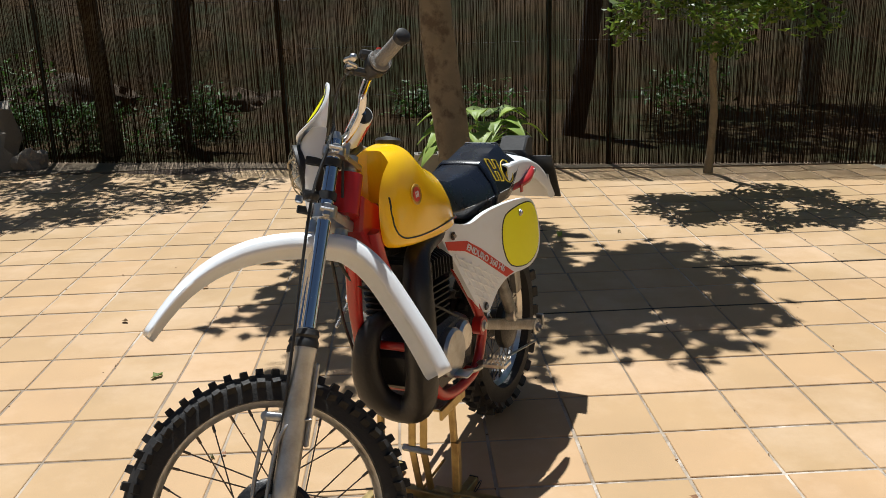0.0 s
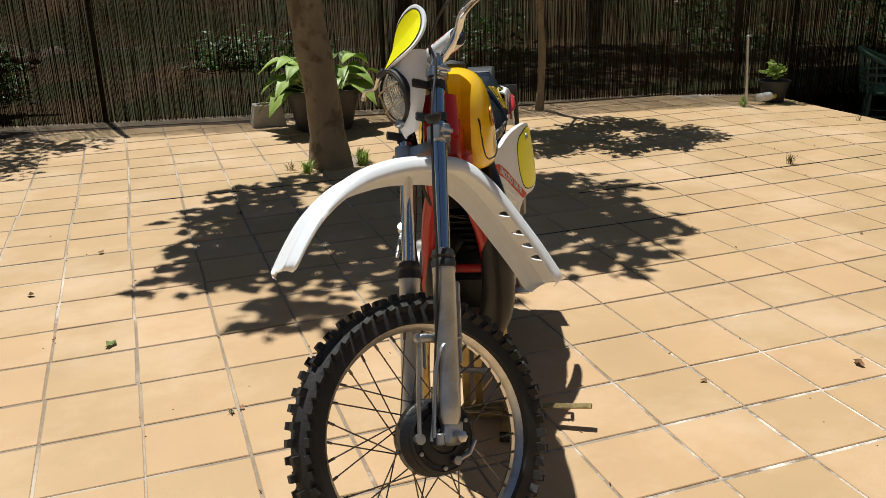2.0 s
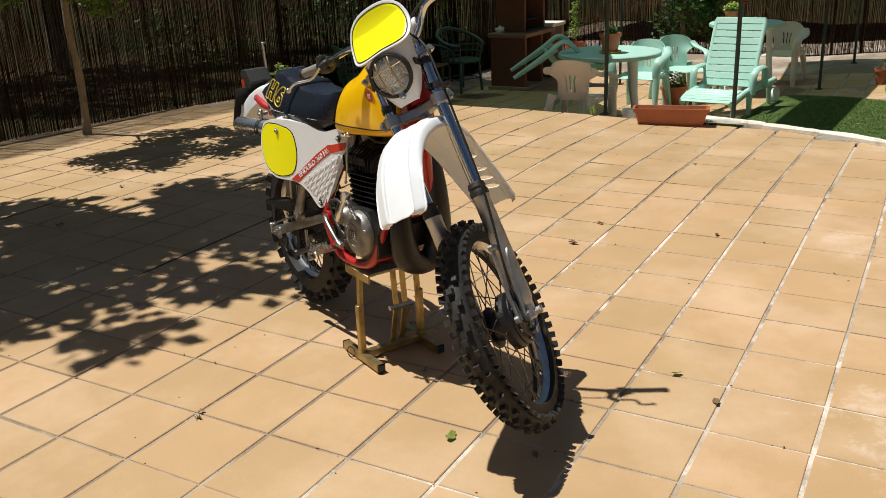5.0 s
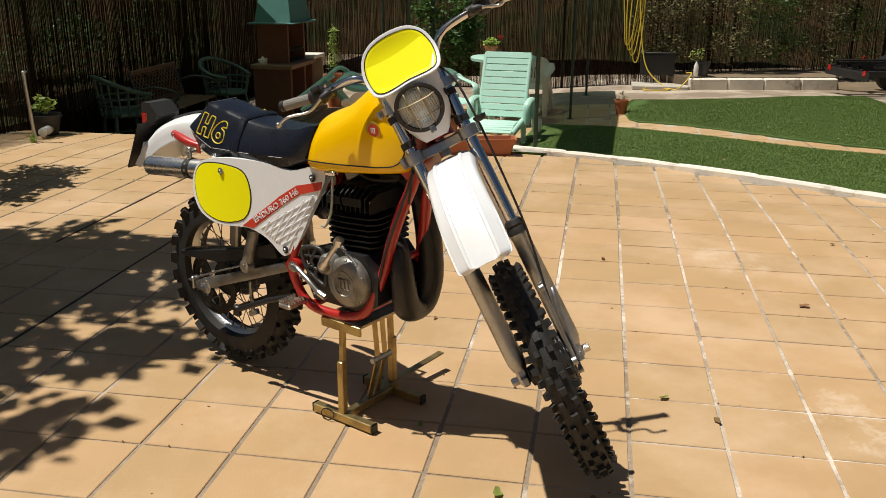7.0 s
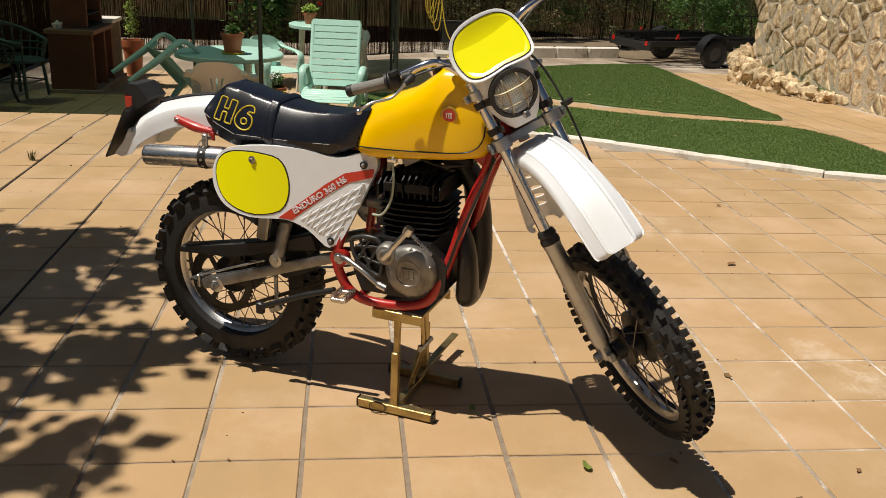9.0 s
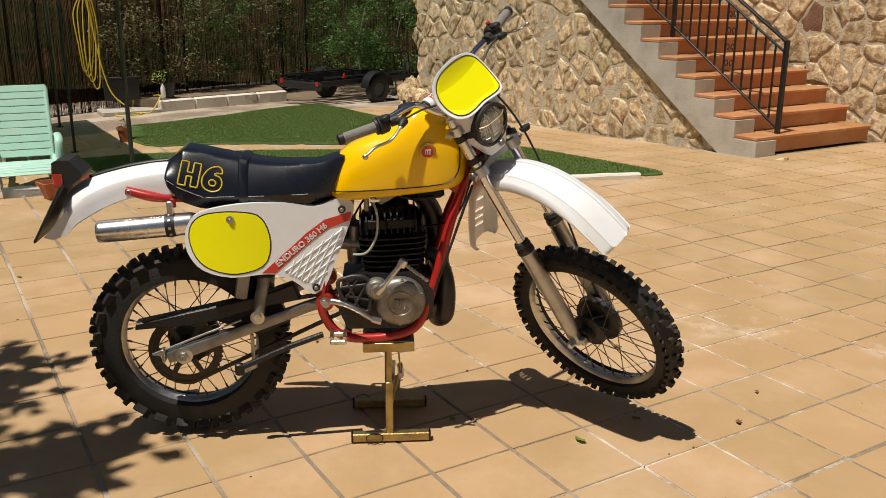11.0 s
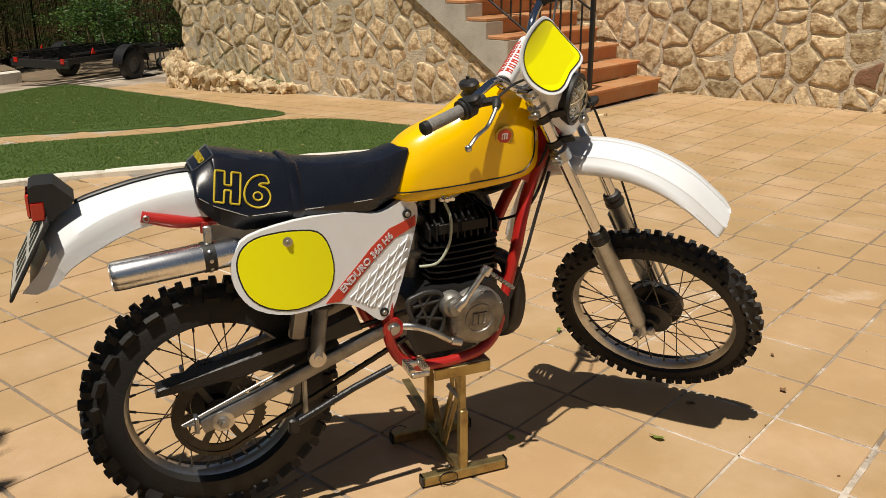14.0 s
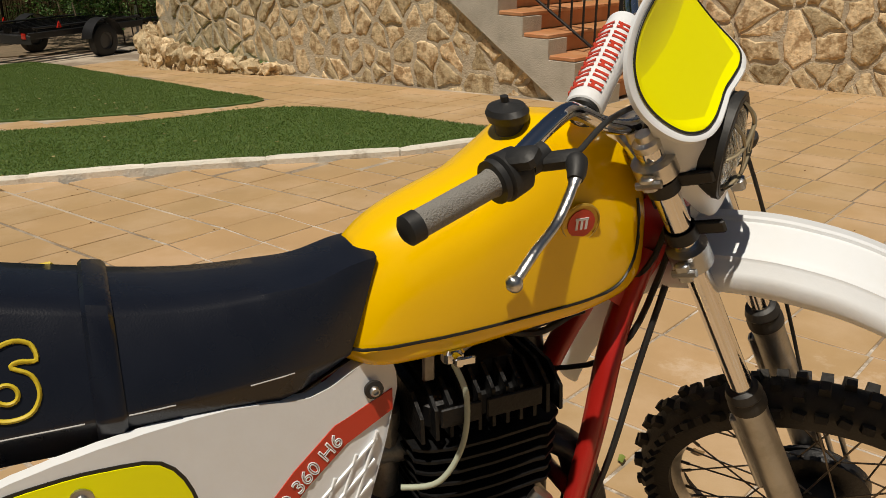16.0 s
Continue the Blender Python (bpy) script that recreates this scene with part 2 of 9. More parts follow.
    def prism(self, outline, low, high, m=None, bevel=0.0):
        """A flat outline (x, y) made solid from low to high; a bevel rounds the upper edge."""
        k = len(outline)
        c = Vector((sum(p[0] for p in outline) / k, sum(p[1] for p in outline) / k))
        rings = [(outline, low)]
        if bevel:
            ins = []
            for i in range(k):
                p, a, b = Vector(outline[i]), Vector(outline[i - 1]), Vector(outline[(i + 1) % k])
                e, g = (p - a).normalized(), (b - p).normalized()
                nrm = Vector((-(e + g).y, (e + g).x))
                nrm = nrm.normalized() if nrm.length > 1e-6 else Vector((-e.y, e.x))
                ins.append(tuple(p + nrm * bevel))
            area = sum(outline[i - 1][0] * outline[i][1] - outline[i][0] * outline[i - 1][1] for i in range(k))
            if area < 0:
                ins = [tuple(2 * Vector(outline[i]) - Vector(ins[i])) for i in range(k)]
            rings += [(outline, high - bevel * (1 if high > low else -1)), (ins, high)]
        else:
            rings += [(outline, high)]
        vs = [(p[0], p[1], h) for ring, h in rings for p in ring]
        fs = []
        for r in range(len(rings) - 1):
            fs += [(r * k + i, r * k + (i + 1) % k, (r + 1) * k + (i + 1) % k, (r + 1) * k + i) for i in range(k)]
        top = (len(rings) - 1) * k
        fs += [tuple(range(k - 1, -1, -1)), tuple(range(top, top + k))]
        return self.add(vs, fs, m)

    def loft(self, rings, closed=True, caps=True, m=None):
        """Rings of as many points each, joined one to the next."""
        k = len(rings[0])
        vs = [p for ring in rings for p in ring]
        fs = []
        for r in range(len(rings) - 1):
            for i in range(k if closed else k - 1):
                fs.append((r * k + i, r * k + (i + 1) % k, (r + 1) * k + (i + 1) % k, (r + 1) * k + i))
        if caps and closed:
            fs += [tuple(range(k - 1, -1, -1)), tuple(range((len(rings) - 1) * k, len(rings) * k))]
        return self.add(vs, fs, m)

    def mesh(self, name, material, smooth=35):
        me = bpy.data.meshes.new(name)
        me.from_pydata(self.v, [], self.f)
        bm = bmesh.new()
        bm.from_mesh(me)
        if len(self.f) < 60000:
            bmesh.ops.recalc_face_normals(bm, faces=bm.faces)
        bm.to_mesh(me)
        bm.free()
        me.materials.append(material)
        if smooth:
            me.shade_smooth()
            me.set_sharp_from_angle(angle=radians(smooth))
        return me


def part(name, shape, material, parent, label="", smooth=35, place=None, kind=""):
    """One mesh object under a thing or a part."""
    ob = new(name, shape.mesh(name, material, smooth) if isinstance(shape, Shape) else shape)
    ob.parent = parent
    if place is not None:
        ob.matrix_basis = place
    return tagged(ob, label, kind=kind)


def thing(name, label, category, place=None, group=""):
    ob = new(name)
    ob.empty_display_size = 0.1
    if place is not None:
        ob.matrix_basis = place
    return tagged(ob, label, category, group)


def structure(name, shape, material, label, category, smooth=35):
    return tagged(new(name, shape.mesh(name, material, smooth)), label, category, kind="structure")


def ease(a, b, x):
    t = min(1, max(0, (x - a) / (b - a)))
    return t * t * (3 - 2 * t)


def spline(points, n=8, closed=False):
    """Points of a smooth curve through the given ones."""
    pts = [Vector(p) for p in points]
    k, out = len(pts), []
    for i in range(k if closed else k - 1):
        g = (lambda j: pts[j % k]) if closed else (lambda j: pts[min(max(j, 0), k - 1)])
        a, b, c, d = g(i - 1), g(i), g(i + 1), g(i + 2)
        for s in range(n):
            t = s / n
            out.append(0.5 * ((2 * b) + (c - a) * t + (2 * a - 5 * b + 4 * c - d) * t * t + (3 * b - a - 3 * c + d) * t ** 3))
    if not closed:
        out.append(pts[-1])
    return [tuple(p) for p in out]


def inside(p, poly):
    hit = False
    for i in range(len(poly)):
        (x1, y1), (x2, y2) = poly[i - 1], poly[i]
        if (y1 > p[1]) != (y2 > p[1]) and p[0] < (x2 - x1) * (p[1] - y1) / (y2 - y1) + x1:
            hit = not hit
    return hit


# ---- ground, paving and lawns ----
KERB = spline([(5.36, 1.75), (5.22, 0.75), (5.10, 0.30), (5.00, 0.02), (4.80, -0.33), (4.48, -0.86), (4.09, -1.42), (3.72, -1.84), (3.38, -2.22), (3.13, -2.74), (2.98, -3.18), (2.95, -3.49)], 4)
EDGE_X = 5.31


def beyond(x, y):
    """Whether a place lies past the patio's edge, on the lower garden."""
    if y > 1.75:
        return x > EDGE_X
    if y < -3.49:
        return False
    for (ax, ay), (bx, by) in zip(KERB, KERB[1:]):
        if by <= y <= ay:
            return x > ax + (bx - ax) * (y - ay) / (by - ay)
    return False


def ground_z(x, y):
    """The paving falls gently away from the machine; the lower garden drops further behind the kerb."""
    low = beyond(x, y)
    cap = 13.0 - 4.5 * ease(-1.5, 0.8, y) if low else 13.0
    start_x = 2.9 if low else 2.9 + 1.3 * ease(0.0, 3.0, y)
    z = -0.0405 * max(0.0, min(x, cap) - start_x)
    return z - 0.30 * ease(-1.6, 1.5, y) if low else z


LOW_LAWN = [(5.44, 1.01), (5.33, 0.72), (5.21, 0.28), (5.11, 0.0), (4.91, -0.36), (4.60, -0.90), (4.21, -1.46), (3.84, -1.88), (3.50, -2.26), (3.25, -2.76), (3.10, -3.18), (3.08, -3.44),
            (3.81, -3.47), (4.45, -3.46), (5.20, -3.43), (5.62, -3.20), (5.84, -2.86), (5.94, -2.40), (6.20, -1.82), (6.58, -1.34), (7.26, -0.82), (8.20, -0.20), (8.85, 0.30), (8.95, 1.01)]
HIGH_LAWN = [(9.12, -0.24), (8.22, -0.75), (7.42, -1.28), (6.87, -1.82), (6.51, -2.32), (6.25, -2.85), (6.12, -3.45), (7.00, -3.53), (8.40, -3.68), (10.12, -3.82), (11.95, -3.93),
             (11.75, -2.90), (11.10, -1.90), (10.90, -1.08), (11.30, -0.33)]
PX, PY = 0.323, 0.323

earth = Shape()
earth.v = [(-300, -300, -0.95), (300, -300, -0.95), (300, 300, -0.95), (-300, 300, -0.95)]
earth.f = [(0, 1, 2, 3)]
structure("ground", earth, SOIL, "dry brown earth that runs on beyond the garden", "ground", 0)

# the bed of mortar under patio, steps down and garden
bed = Shape()
NX, NY = 100, 74
xs = [-7.0 + 22.0 * i / NX for i in range(NX + 1)]
ys = [-7.2 + 14.8 * j / NY for j in range(NY + 1)]
for y in ys:
    bed.v += [(x, y, ground_z(x, y) - 0.0045) for x in xs]
for j in range(NY):
    bed.f += [(j * (NX + 1) + i, j * (NX + 1) + i + 1, (j + 1) * (NX + 1) + i + 1, (j + 1) * (NX + 1) + i) for i in range(NX)]
bed_ob = structure("floor", bed, MORTAR, "pale mortar bed of the paved patio", "floor", 20)

# the patio's outer edge, a low wall that holds the lower garden back
rim_wall = Shape().box((0.10, 4.6, 0.55), (EDGE_X - 0.03, 4.05, -0.375), bevel=0.01)
structure("patio_edge", rim_wall, CEMENT, "concrete edge of the patio above the lower garden", "wall")


def lawn(name, poly, label):
    """Turf over the bed, with short blades on it."""
    xs_ = [p[0] for p in poly]
    ys_ = [p[1] for p in poly]
    base = Shape()
    outline = spline(poly, 3, True)
    k = len(outline)
    cx, cy = sum(p[0] for p in outline) / k, sum(p[1] for p in outline) / k
    tops = []
    for q in (1.0, 0.985, 0.85, 0.7, 0.55, 0.4, 0.25, 0.1):
        tops.append([(cx + (x - cx) * q, cy + (y - cy) * q) for x, y in outline])
    base.loft([[(x, y, ground_z(x, y) - 0.02) for x, y in tops[0]]] + [[(x, y, ground_z(x, y) + (0.022 if n else 0.012)) for x, y in ring] for n, ring in enumerate(tops)])
    ob = tagged(new(name, base.mesh(name, TURF, 20)), label, "lawn", kind="structure")
    bl = Shape()
    rnd = random.Random(5)
    area = (max(xs_) - min(xs_)) * (max(ys_) - min(ys_))
    for _ in range(int(area * 8000)):
        x, y = rnd.uniform(min(xs_), max(xs_)), rnd.uniform(min(ys_), max(ys_))
        if inside((x, y), outline):
            z, w, h = ground_z(x, y) + 0.02, rnd.uniform(0, 6.3), rnd.uniform(0.006, 0.015)
            dx, dy = math.cos(w) * 0.005, math.sin(w) * 0.005
            lx, ly = rnd.uniform(-0.012, 0.012), rnd.uniform(-0.012, 0.012)
            k = len(bl.v)
            bl.v += [(x - dx, y - dy, z), (x + dx, y + dy, z), (x + lx, y + ly, z + h)]
            bl.f.append((k, k + 1, k + 2))
    part("turf_blades", bl, BLADE, ob, smooth=0, kind="stuff")


lawn("lawn_1", LOW_LAWN, "short green artificial turf behind the white kerb")
lawn("lawn_2", HIGH_LAWN, "triangular patch of green artificial turf beyond the path")

# kerb of whitewashed blocks
kerb = tagged(new("kerb"), "whitewashed weathered kerb of concrete blocks round the lawn", "kerb", kind="structure")
rk = random.Random(3)
long_kerb = spline([(x, y, 0) for x, y in KERB], 4)
start, step_len = Vector(long_kerb[0]), 0.7
for q in long_kerb[1:]:
    q = Vector(q)
    if (q - start).length < step_len:
        continue
    d = (q - start).normalized()
    b = start + d * step_len
    w = math.atan2(d.y, d.x)
    lift, sh = 0.047 + rk.uniform(-0.003, 0.003), Shape()
    rings_ = []
    for n_ in range(9):
        x = -step_len / 2 + 0.001 + (step_len - 0.002) * n_ / 8
        e = 0.005 if n_ in (0, 8) else 0.0
        on_line = start + (b - start) * (n_ / 8)
        low = ground_z(on_line.x - 0.1, on_line.y) + lift
        broken = math.exp(-((on_line.x - 5.06) ** 2 + (on_line.y - 0.12) ** 2) / 0.03)
        o_ = lambda a: (0.006 + 0.022 * broken) * noise.noise(Vector((x * (6 + 14 * broken) + q.x * 3, a, q.y)))
        rings_.append([(x, -0.045 + e + o_(1), -0.3), (x, -0.045 + e + o_(2), low - 0.015), (x, -0.03 + o_(3), low - e + o_(4)), (x, 0.012 + o_(5), low + 0.003 - e + o_(6)), (x, 0.03 - e + o_(7), low - 0.015), (x, 0.03 - e, -0.3)])
    sh.loft(rings_)
    part("kerb_stone", sh, WHITEWASH, kerb, place=Matrix.Translation(((start.x + b.x) / 2 + 0.05, (start.y + b.y) / 2, 0)) @ Matrix.Rotation(w + rk.uniform(-0.006, 0.006), 4, "Z"))
    start, step_len = b, rk.uniform(0.45, 0.95)

# raised bed in front of the far fence
bed2 = tagged(new("raised_bed"), "low whitewashed border of a planted bed by the far fence", "kerb", kind="structure")
RB = [(12.78, -1.31), (12.93, -1.95), (13.06, -2.56), (13.19, -3.18), (13.32, -3.80)]
for (ax, ay), (bx, by) in zip(RB, RB[1:]):
    sh = Shape().box((math.hypot(bx - ax, by - ay) - 0.01, 0.14, 0.40), (0, 0, -0.42), bevel=0.02)
    part("kerb_stone", sh, WHITEWASH, bed2, place=Matrix.Translation(((ax + bx) / 2, (ay + by) / 2, 0)) @ Matrix.Rotation(math.atan2(by - ay, bx - ax), 4, "Z"))
soil = Shape().prism([(12.85, -1.31), (13.39, -3.80), (15.20, -4.20), (13.80, -0.9), (13.30, -0.9)], -0.5, -0.21)
structure("bed_soil", soil, SOIL, "dry soil of the raised planting bed", "soil", 0)

# ---- reed fences ----


def fence(name, line, height, label, pitch, seed, posts=True):
    """Upright reeds held by wires, with posts behind them."""
    ob = tagged(new(name), label, "fence", kind="structure")
    rnd = random.Random(seed)
    reeds = Shape()
    wires = Shape()
    for (ax, ay), (bx, by) in zip(line, line[1:]):
        run = math.hypot(bx - ax, by - ay)
        d = Vector(((bx - ax) / run, (by - ay) / run, 0))
        nrm = Vector((-d.y, d.x, 0))
        s = 0.0
        gap = pitch * (1.3 if ax < 1.0 and bx < 6.0 else 1.0)
        while s < run:
            s += rnd.uniform(gap * 0.45, gap * 1.6)
            if rnd.random() < 0.03:
                s += pitch * rnd.uniform(0.5, 2.0)
            x, y = ax + d.x * s, ay + d.y * s
            z0, r = ground_z(x, y) - 0.02, rnd.uniform(0.0014, 0.0030)
            h = height + rnd.uniform(-0.1, 0.08)
            off, lean, bend = rnd.uniform(-0.012, 0.012), rnd.uniform(-0.03, 0.03), rnd.uniform(-0.015, 0.015)
            k = len(reeds.v)
            for j in range(3):
                t = j / 2
                c = Vector((x, y, z0 + h * t)) + nrm * off + d * (lean * (t - 0.5) + bend * 4 * t * (1 - t))
                rr = r * (1 - 0.3 * t)
                reeds.v += [tuple(c + d * rr), tuple(c - d * rr * 0.5 + nrm * rr * 0.9), tuple(c - d * rr * 0.5 - nrm * rr * 0.9)]
            for j in range(2):
                reeds.f += [(k + 3 * j + i, k + 3 * j + (i + 1) % 3, k + 3 * j + 3 + (i + 1) % 3, k + 3 * j + 3 + i) for i in range(3)]
        for h in (0.25, 0.7, 1.15, 1.6):
            p, q = Vector((ax, ay, ground_z(ax, ay) + h)), Vector((bx, by, ground_z(bx, by) + h))
            wires.tube([p + nrm * 0.014, (p + q) / 2 + nrm * 0.014 - Vector((0, 0, 0.03)), q + nrm * 0.014], 0.0018, 4)
        if posts:
            count = max(1, int(run / 2.4))
            for i in range(count + 1):
                t = (i + 0.1) / (count + 0.2)
                x, y = ax + (bx - ax) * t, ay + (by - ay) * t
                off = nrm * 0.05
                sh = Shape().tube([(0, 0, -0.1), (0, 0, height + 0.15)], 0.024, 8)
                part("post", sh, GREEN_POST, ob, place=Matrix.Translation((x + off.x, y + off.y, ground_z(x, y))))
    part("reeds", reeds, SHADED_REED, ob, smooth=0, kind="stuff")
    part("wire", wires, IRON, ob, smooth=0)
    return ob


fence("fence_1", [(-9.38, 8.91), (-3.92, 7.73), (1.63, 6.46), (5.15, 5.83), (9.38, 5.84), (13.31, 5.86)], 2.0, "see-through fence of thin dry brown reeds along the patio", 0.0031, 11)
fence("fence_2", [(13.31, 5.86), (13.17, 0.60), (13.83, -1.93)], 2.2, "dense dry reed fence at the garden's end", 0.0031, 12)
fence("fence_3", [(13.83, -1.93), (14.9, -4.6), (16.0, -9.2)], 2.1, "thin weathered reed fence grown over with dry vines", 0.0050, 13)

# dark soil patch laid in place of the shade round the parked trailer
trailer_shade = Shape().prism([(13.15, -3.95), (13.45, -3.80), (15.2, -4.2), (16.4, -9.0), (10.2, -9.0), (10.3, -5.3), (12.7, -5.6)], -0.6, -0.392)
structure("yard_soil", trailer_shade, SOIL, "bare earth under the parked trailer, laid dark in place of shade", "soil", 0)


DARK_ROCK = mat("weathered slope rock", (0.085, 0.062, 0.04), 0.95, var=0.5, scale=5, bump=1.0, bscale=18, second=(0.03, 0.024, 0.013), amount=0.8, sscale=2.5, spec=0.15)
CITRUS = mat("citrus leaf", (0.13, 0.20, 0.025), 0.4, var=0.35, scale=12, bump=0, rand=0.5, trans=0.4, second=(0.28, 0.20, 0.03), amount=0.5, sscale=6, lo=0.58, hi=0.7)
DARK_BARK = mat("dark rough bark", (0.06, 0.042, 0.028), 0.95, var=0.4, scale=9, bump=1.0, bscale=30)


# earth and litter along the fence's foot, widened at left as the oak's shadow
strip = Shape()
lead = [(-9.3, 8.86), (-3.92, 7.69), (-2.2, 7.30), (-0.4, 6.89), (1.55, 6.44)]
foot = spline([(x, y, 0) for x, y in lead], 24)
for i, p in enumerate(foot):
    wide = (0.26 + 0.12 * noise.noise(Vector((p[0] * 1.3, 0, 4))) + 0.05 * noise.noise(Vector((p[0] * 7, 0, 9)))) * (1 - ease(0.6, 1.5, p[0])) * (1.9 - 0.9 * ease(-2.6, -1.2, p[0]))
    strip.v += [(p[0], p[1] + 0.04, 0.012), (p[0] - 0.23 * wide * 0.5, p[1] - wide * 0.5, 0.010), (p[0] - 0.23 * wide, p[1] - wide, 0.001)]
strip.f = [(3 * i + k, 3 * i + k + 1, 3 * i + k + 4, 3 * i + k + 3) for i in range(len(foot) - 1) for k in range(2)]
structure("litter_strip", strip, LITTER, "brown leaf litter and earth at the fence's foot, widened as oak shade", "soil", 40)

# ---- hillside beyond the fences ----
def hillside(name, x0, x1, y0, y1, rise, label, seed):
    sh = Shape()
    nx, ny = 90, 40
    for j in range(ny + 1):
        for i in range(nx + 1):
            x, y = x0 + (x1 - x0) * i / nx, y0 + (y1 - y0) * j / ny
            t = rise(x, y)
            p = Vector((x * 0.6 + seed, y * 0.6, 0))
            z = -0.5 + t + noise.fractal(p, 1.0, 2.0, 5) * 0.35 * min(1, t + 0.2)
            sh.v.append((x, y, z))
    sh.f = [(j * (nx + 1) + i, j * (nx + 1) + i + 1, (j + 1) * (nx + 1) + i + 1, (j + 1) * (nx + 1) + i) for j in range(ny) for i in range(nx)]
    return structure(name, sh, SHADED_HILL, label, "hillside", 60)


hillside("hillside_1", -22, 30, 8.6, 24, lambda x, y: 0.1 + max(0, y - 9.1) * 0.42, "rough slope of dry grass, rock and scrub behind the fence", 3)
hillside("hillside_2", 16.5, 36, -26, 8, lambda x, y: 0.2 + max(0, x - 17.5) * 0.28, "dry scrubby slope behind the far fence", 9)


def boulder(r, seed, squash=0.7):
    """An uneven stone."""
    bm = bmesh.new()
    bmesh.ops.create_icosphere(bm, subdivisions=3, radius=1)
    rnd = random.Random(seed)
    o = Vector((rnd.uniform(-9, 9), rnd.uniform(-9, 9), rnd.uniform(-9, 9)))
    for v in bm.verts:
        d = 1 + noise.fractal(v.co * 1.1 + o, 1.0, 2.0, 4) * 0.45 + (noise.cell(v.co * 1.7 + o) - 0.5) * 0.22
        v.co = Vector((v.co.x * r[0], v.co.y * r[1], v.co.z * r[2] * squash / 0.7)) * d
    sh = Shape()
    bm.verts.index_update()
    sh.v = [tuple(v.co) for v in bm.verts]
    sh.f = [tuple(v.index for v in f.verts) for f in bm.faces]
    bm.free()
    return sh


def leaves(sh, at, size, count, rnd, leaf, aspect=0.55, droop=0.5):
    """A cloud of small folded leaves within an ellipsoid round a place."""
    for _ in range(count):
        d = Vector((rnd.gauss(0, 1), rnd.gauss(0, 1), rnd.gauss(0, 1))).normalized() * rnd.random() ** 0.45
        c = Vector(at) + Vector((d.x * size[0], d.y * size[1], d.z * size[2]))
        a = Vector((rnd.gauss(0, 1), rnd.gauss(0, 1), rnd.gauss(0, droop))).normalized()
        b = a.cross(Vector((rnd.gauss(0, 0.5), rnd.gauss(0, 0.5), 1))).normalized()
        nn = a.cross(b)
        ln = leaf * rnd.uniform(0.6, 1.3)
        w = ln * aspect / 2
        k = len(sh.v)
        sh.v += [tuple(c), tuple(c + a * ln * 0.45 + b * w + nn * w * 0.3), tuple(c + a * ln), tuple(c + a * ln * 0.45 - b * w + nn * w * 0.3)]
        sh.f += [(k, k + 1, k + 2), (k, k + 2, k + 3)]


def crown(clumps, leaf, per, seed, aspect=0.55):
    rnd = random.Random(seed)
    sh = Shape()
    for at, size, many in clumps:
        leaves(sh, at, size, int(per * many), rnd, leaf, aspect)
    return sh


# bushes seen through the reeds
bush_rnd = random.Random(4)
for i, (x, y, s) in enumerate([(-5.2, 9.2, 1.1), (-2.6, 8.9, 0.8), (0.6, 9.5, 0.9), (3.6, 9.0, 0.8), (6.4, 8.2, 1.1), (8.6, 7.6, 1.0), (11.0, 7.2, 1.2)]):
    z = -0.4 + max(0, y - 9.1) * 0.42
    tr = thing("bush", "dusty green scrub bush behind the reed fence", "bush", Matrix.Translation((x, y, z)), "bushes behind the fence")
    part("stem", Shape().tube([(0, 0, -0.1), (0.05, 0.02, s * 0.6)], [0.04, 0.02], 6), BARK, tr)
    cl = [((bush_rnd.uniform(-s, s) * 0.6, bush_rnd.uniform(-s, s) * 0.5, s * bush_rnd.uniform(0.3, 1.1)), (s * 0.45, s * 0.45, s * 0.4), 1) for _ in range(7)]
    part("crown", crown(cl, 0.09, 130, 60 + i), LEAF, tr, smooth=0)


def tree(name, label, at, trunk, radii, limbs, clumps, leaf, per, seed, material, aspect=0.6):
    tr = thing(name, label, "tree", Matrix.Translation(at))
    sh = Shape()
    pts = spline(trunk, 5)
    m = len(pts) - 1
    rad = [radii[0] + (radii[1] - radii[0]) * (i / m) + radii[0] * 0.35 * max(0, 1 - i / m * 7) for i in range(m + 1)]
    sh.tube(pts, rad, 18)
    for i, v in enumerate(sh.v):
        p = Vector(v)
        c = Vector(pts[min(m, i // 18)])
        sh.v[i] = tuple(c + (p - c) * (1 + 0.13 * noise.fractal(p * 5 + Vector((seed, 0, 0)), 1, 2, 3)))
    part("trunk", sh, BARK, tr, smooth=60)
    for limb in limbs:
        r = limb[0]
        pl = spline(limb[1], 4)
        part("limb", Shape().tube(pl, [r * (1 - 0.75 * i / (len(pl) - 1)) for i in range(len(pl))], 8), BARK, tr, smooth=60)
    part("crown", crown(clumps, leaf, per, seed, aspect), material, tr, smooth=0)
    return tr


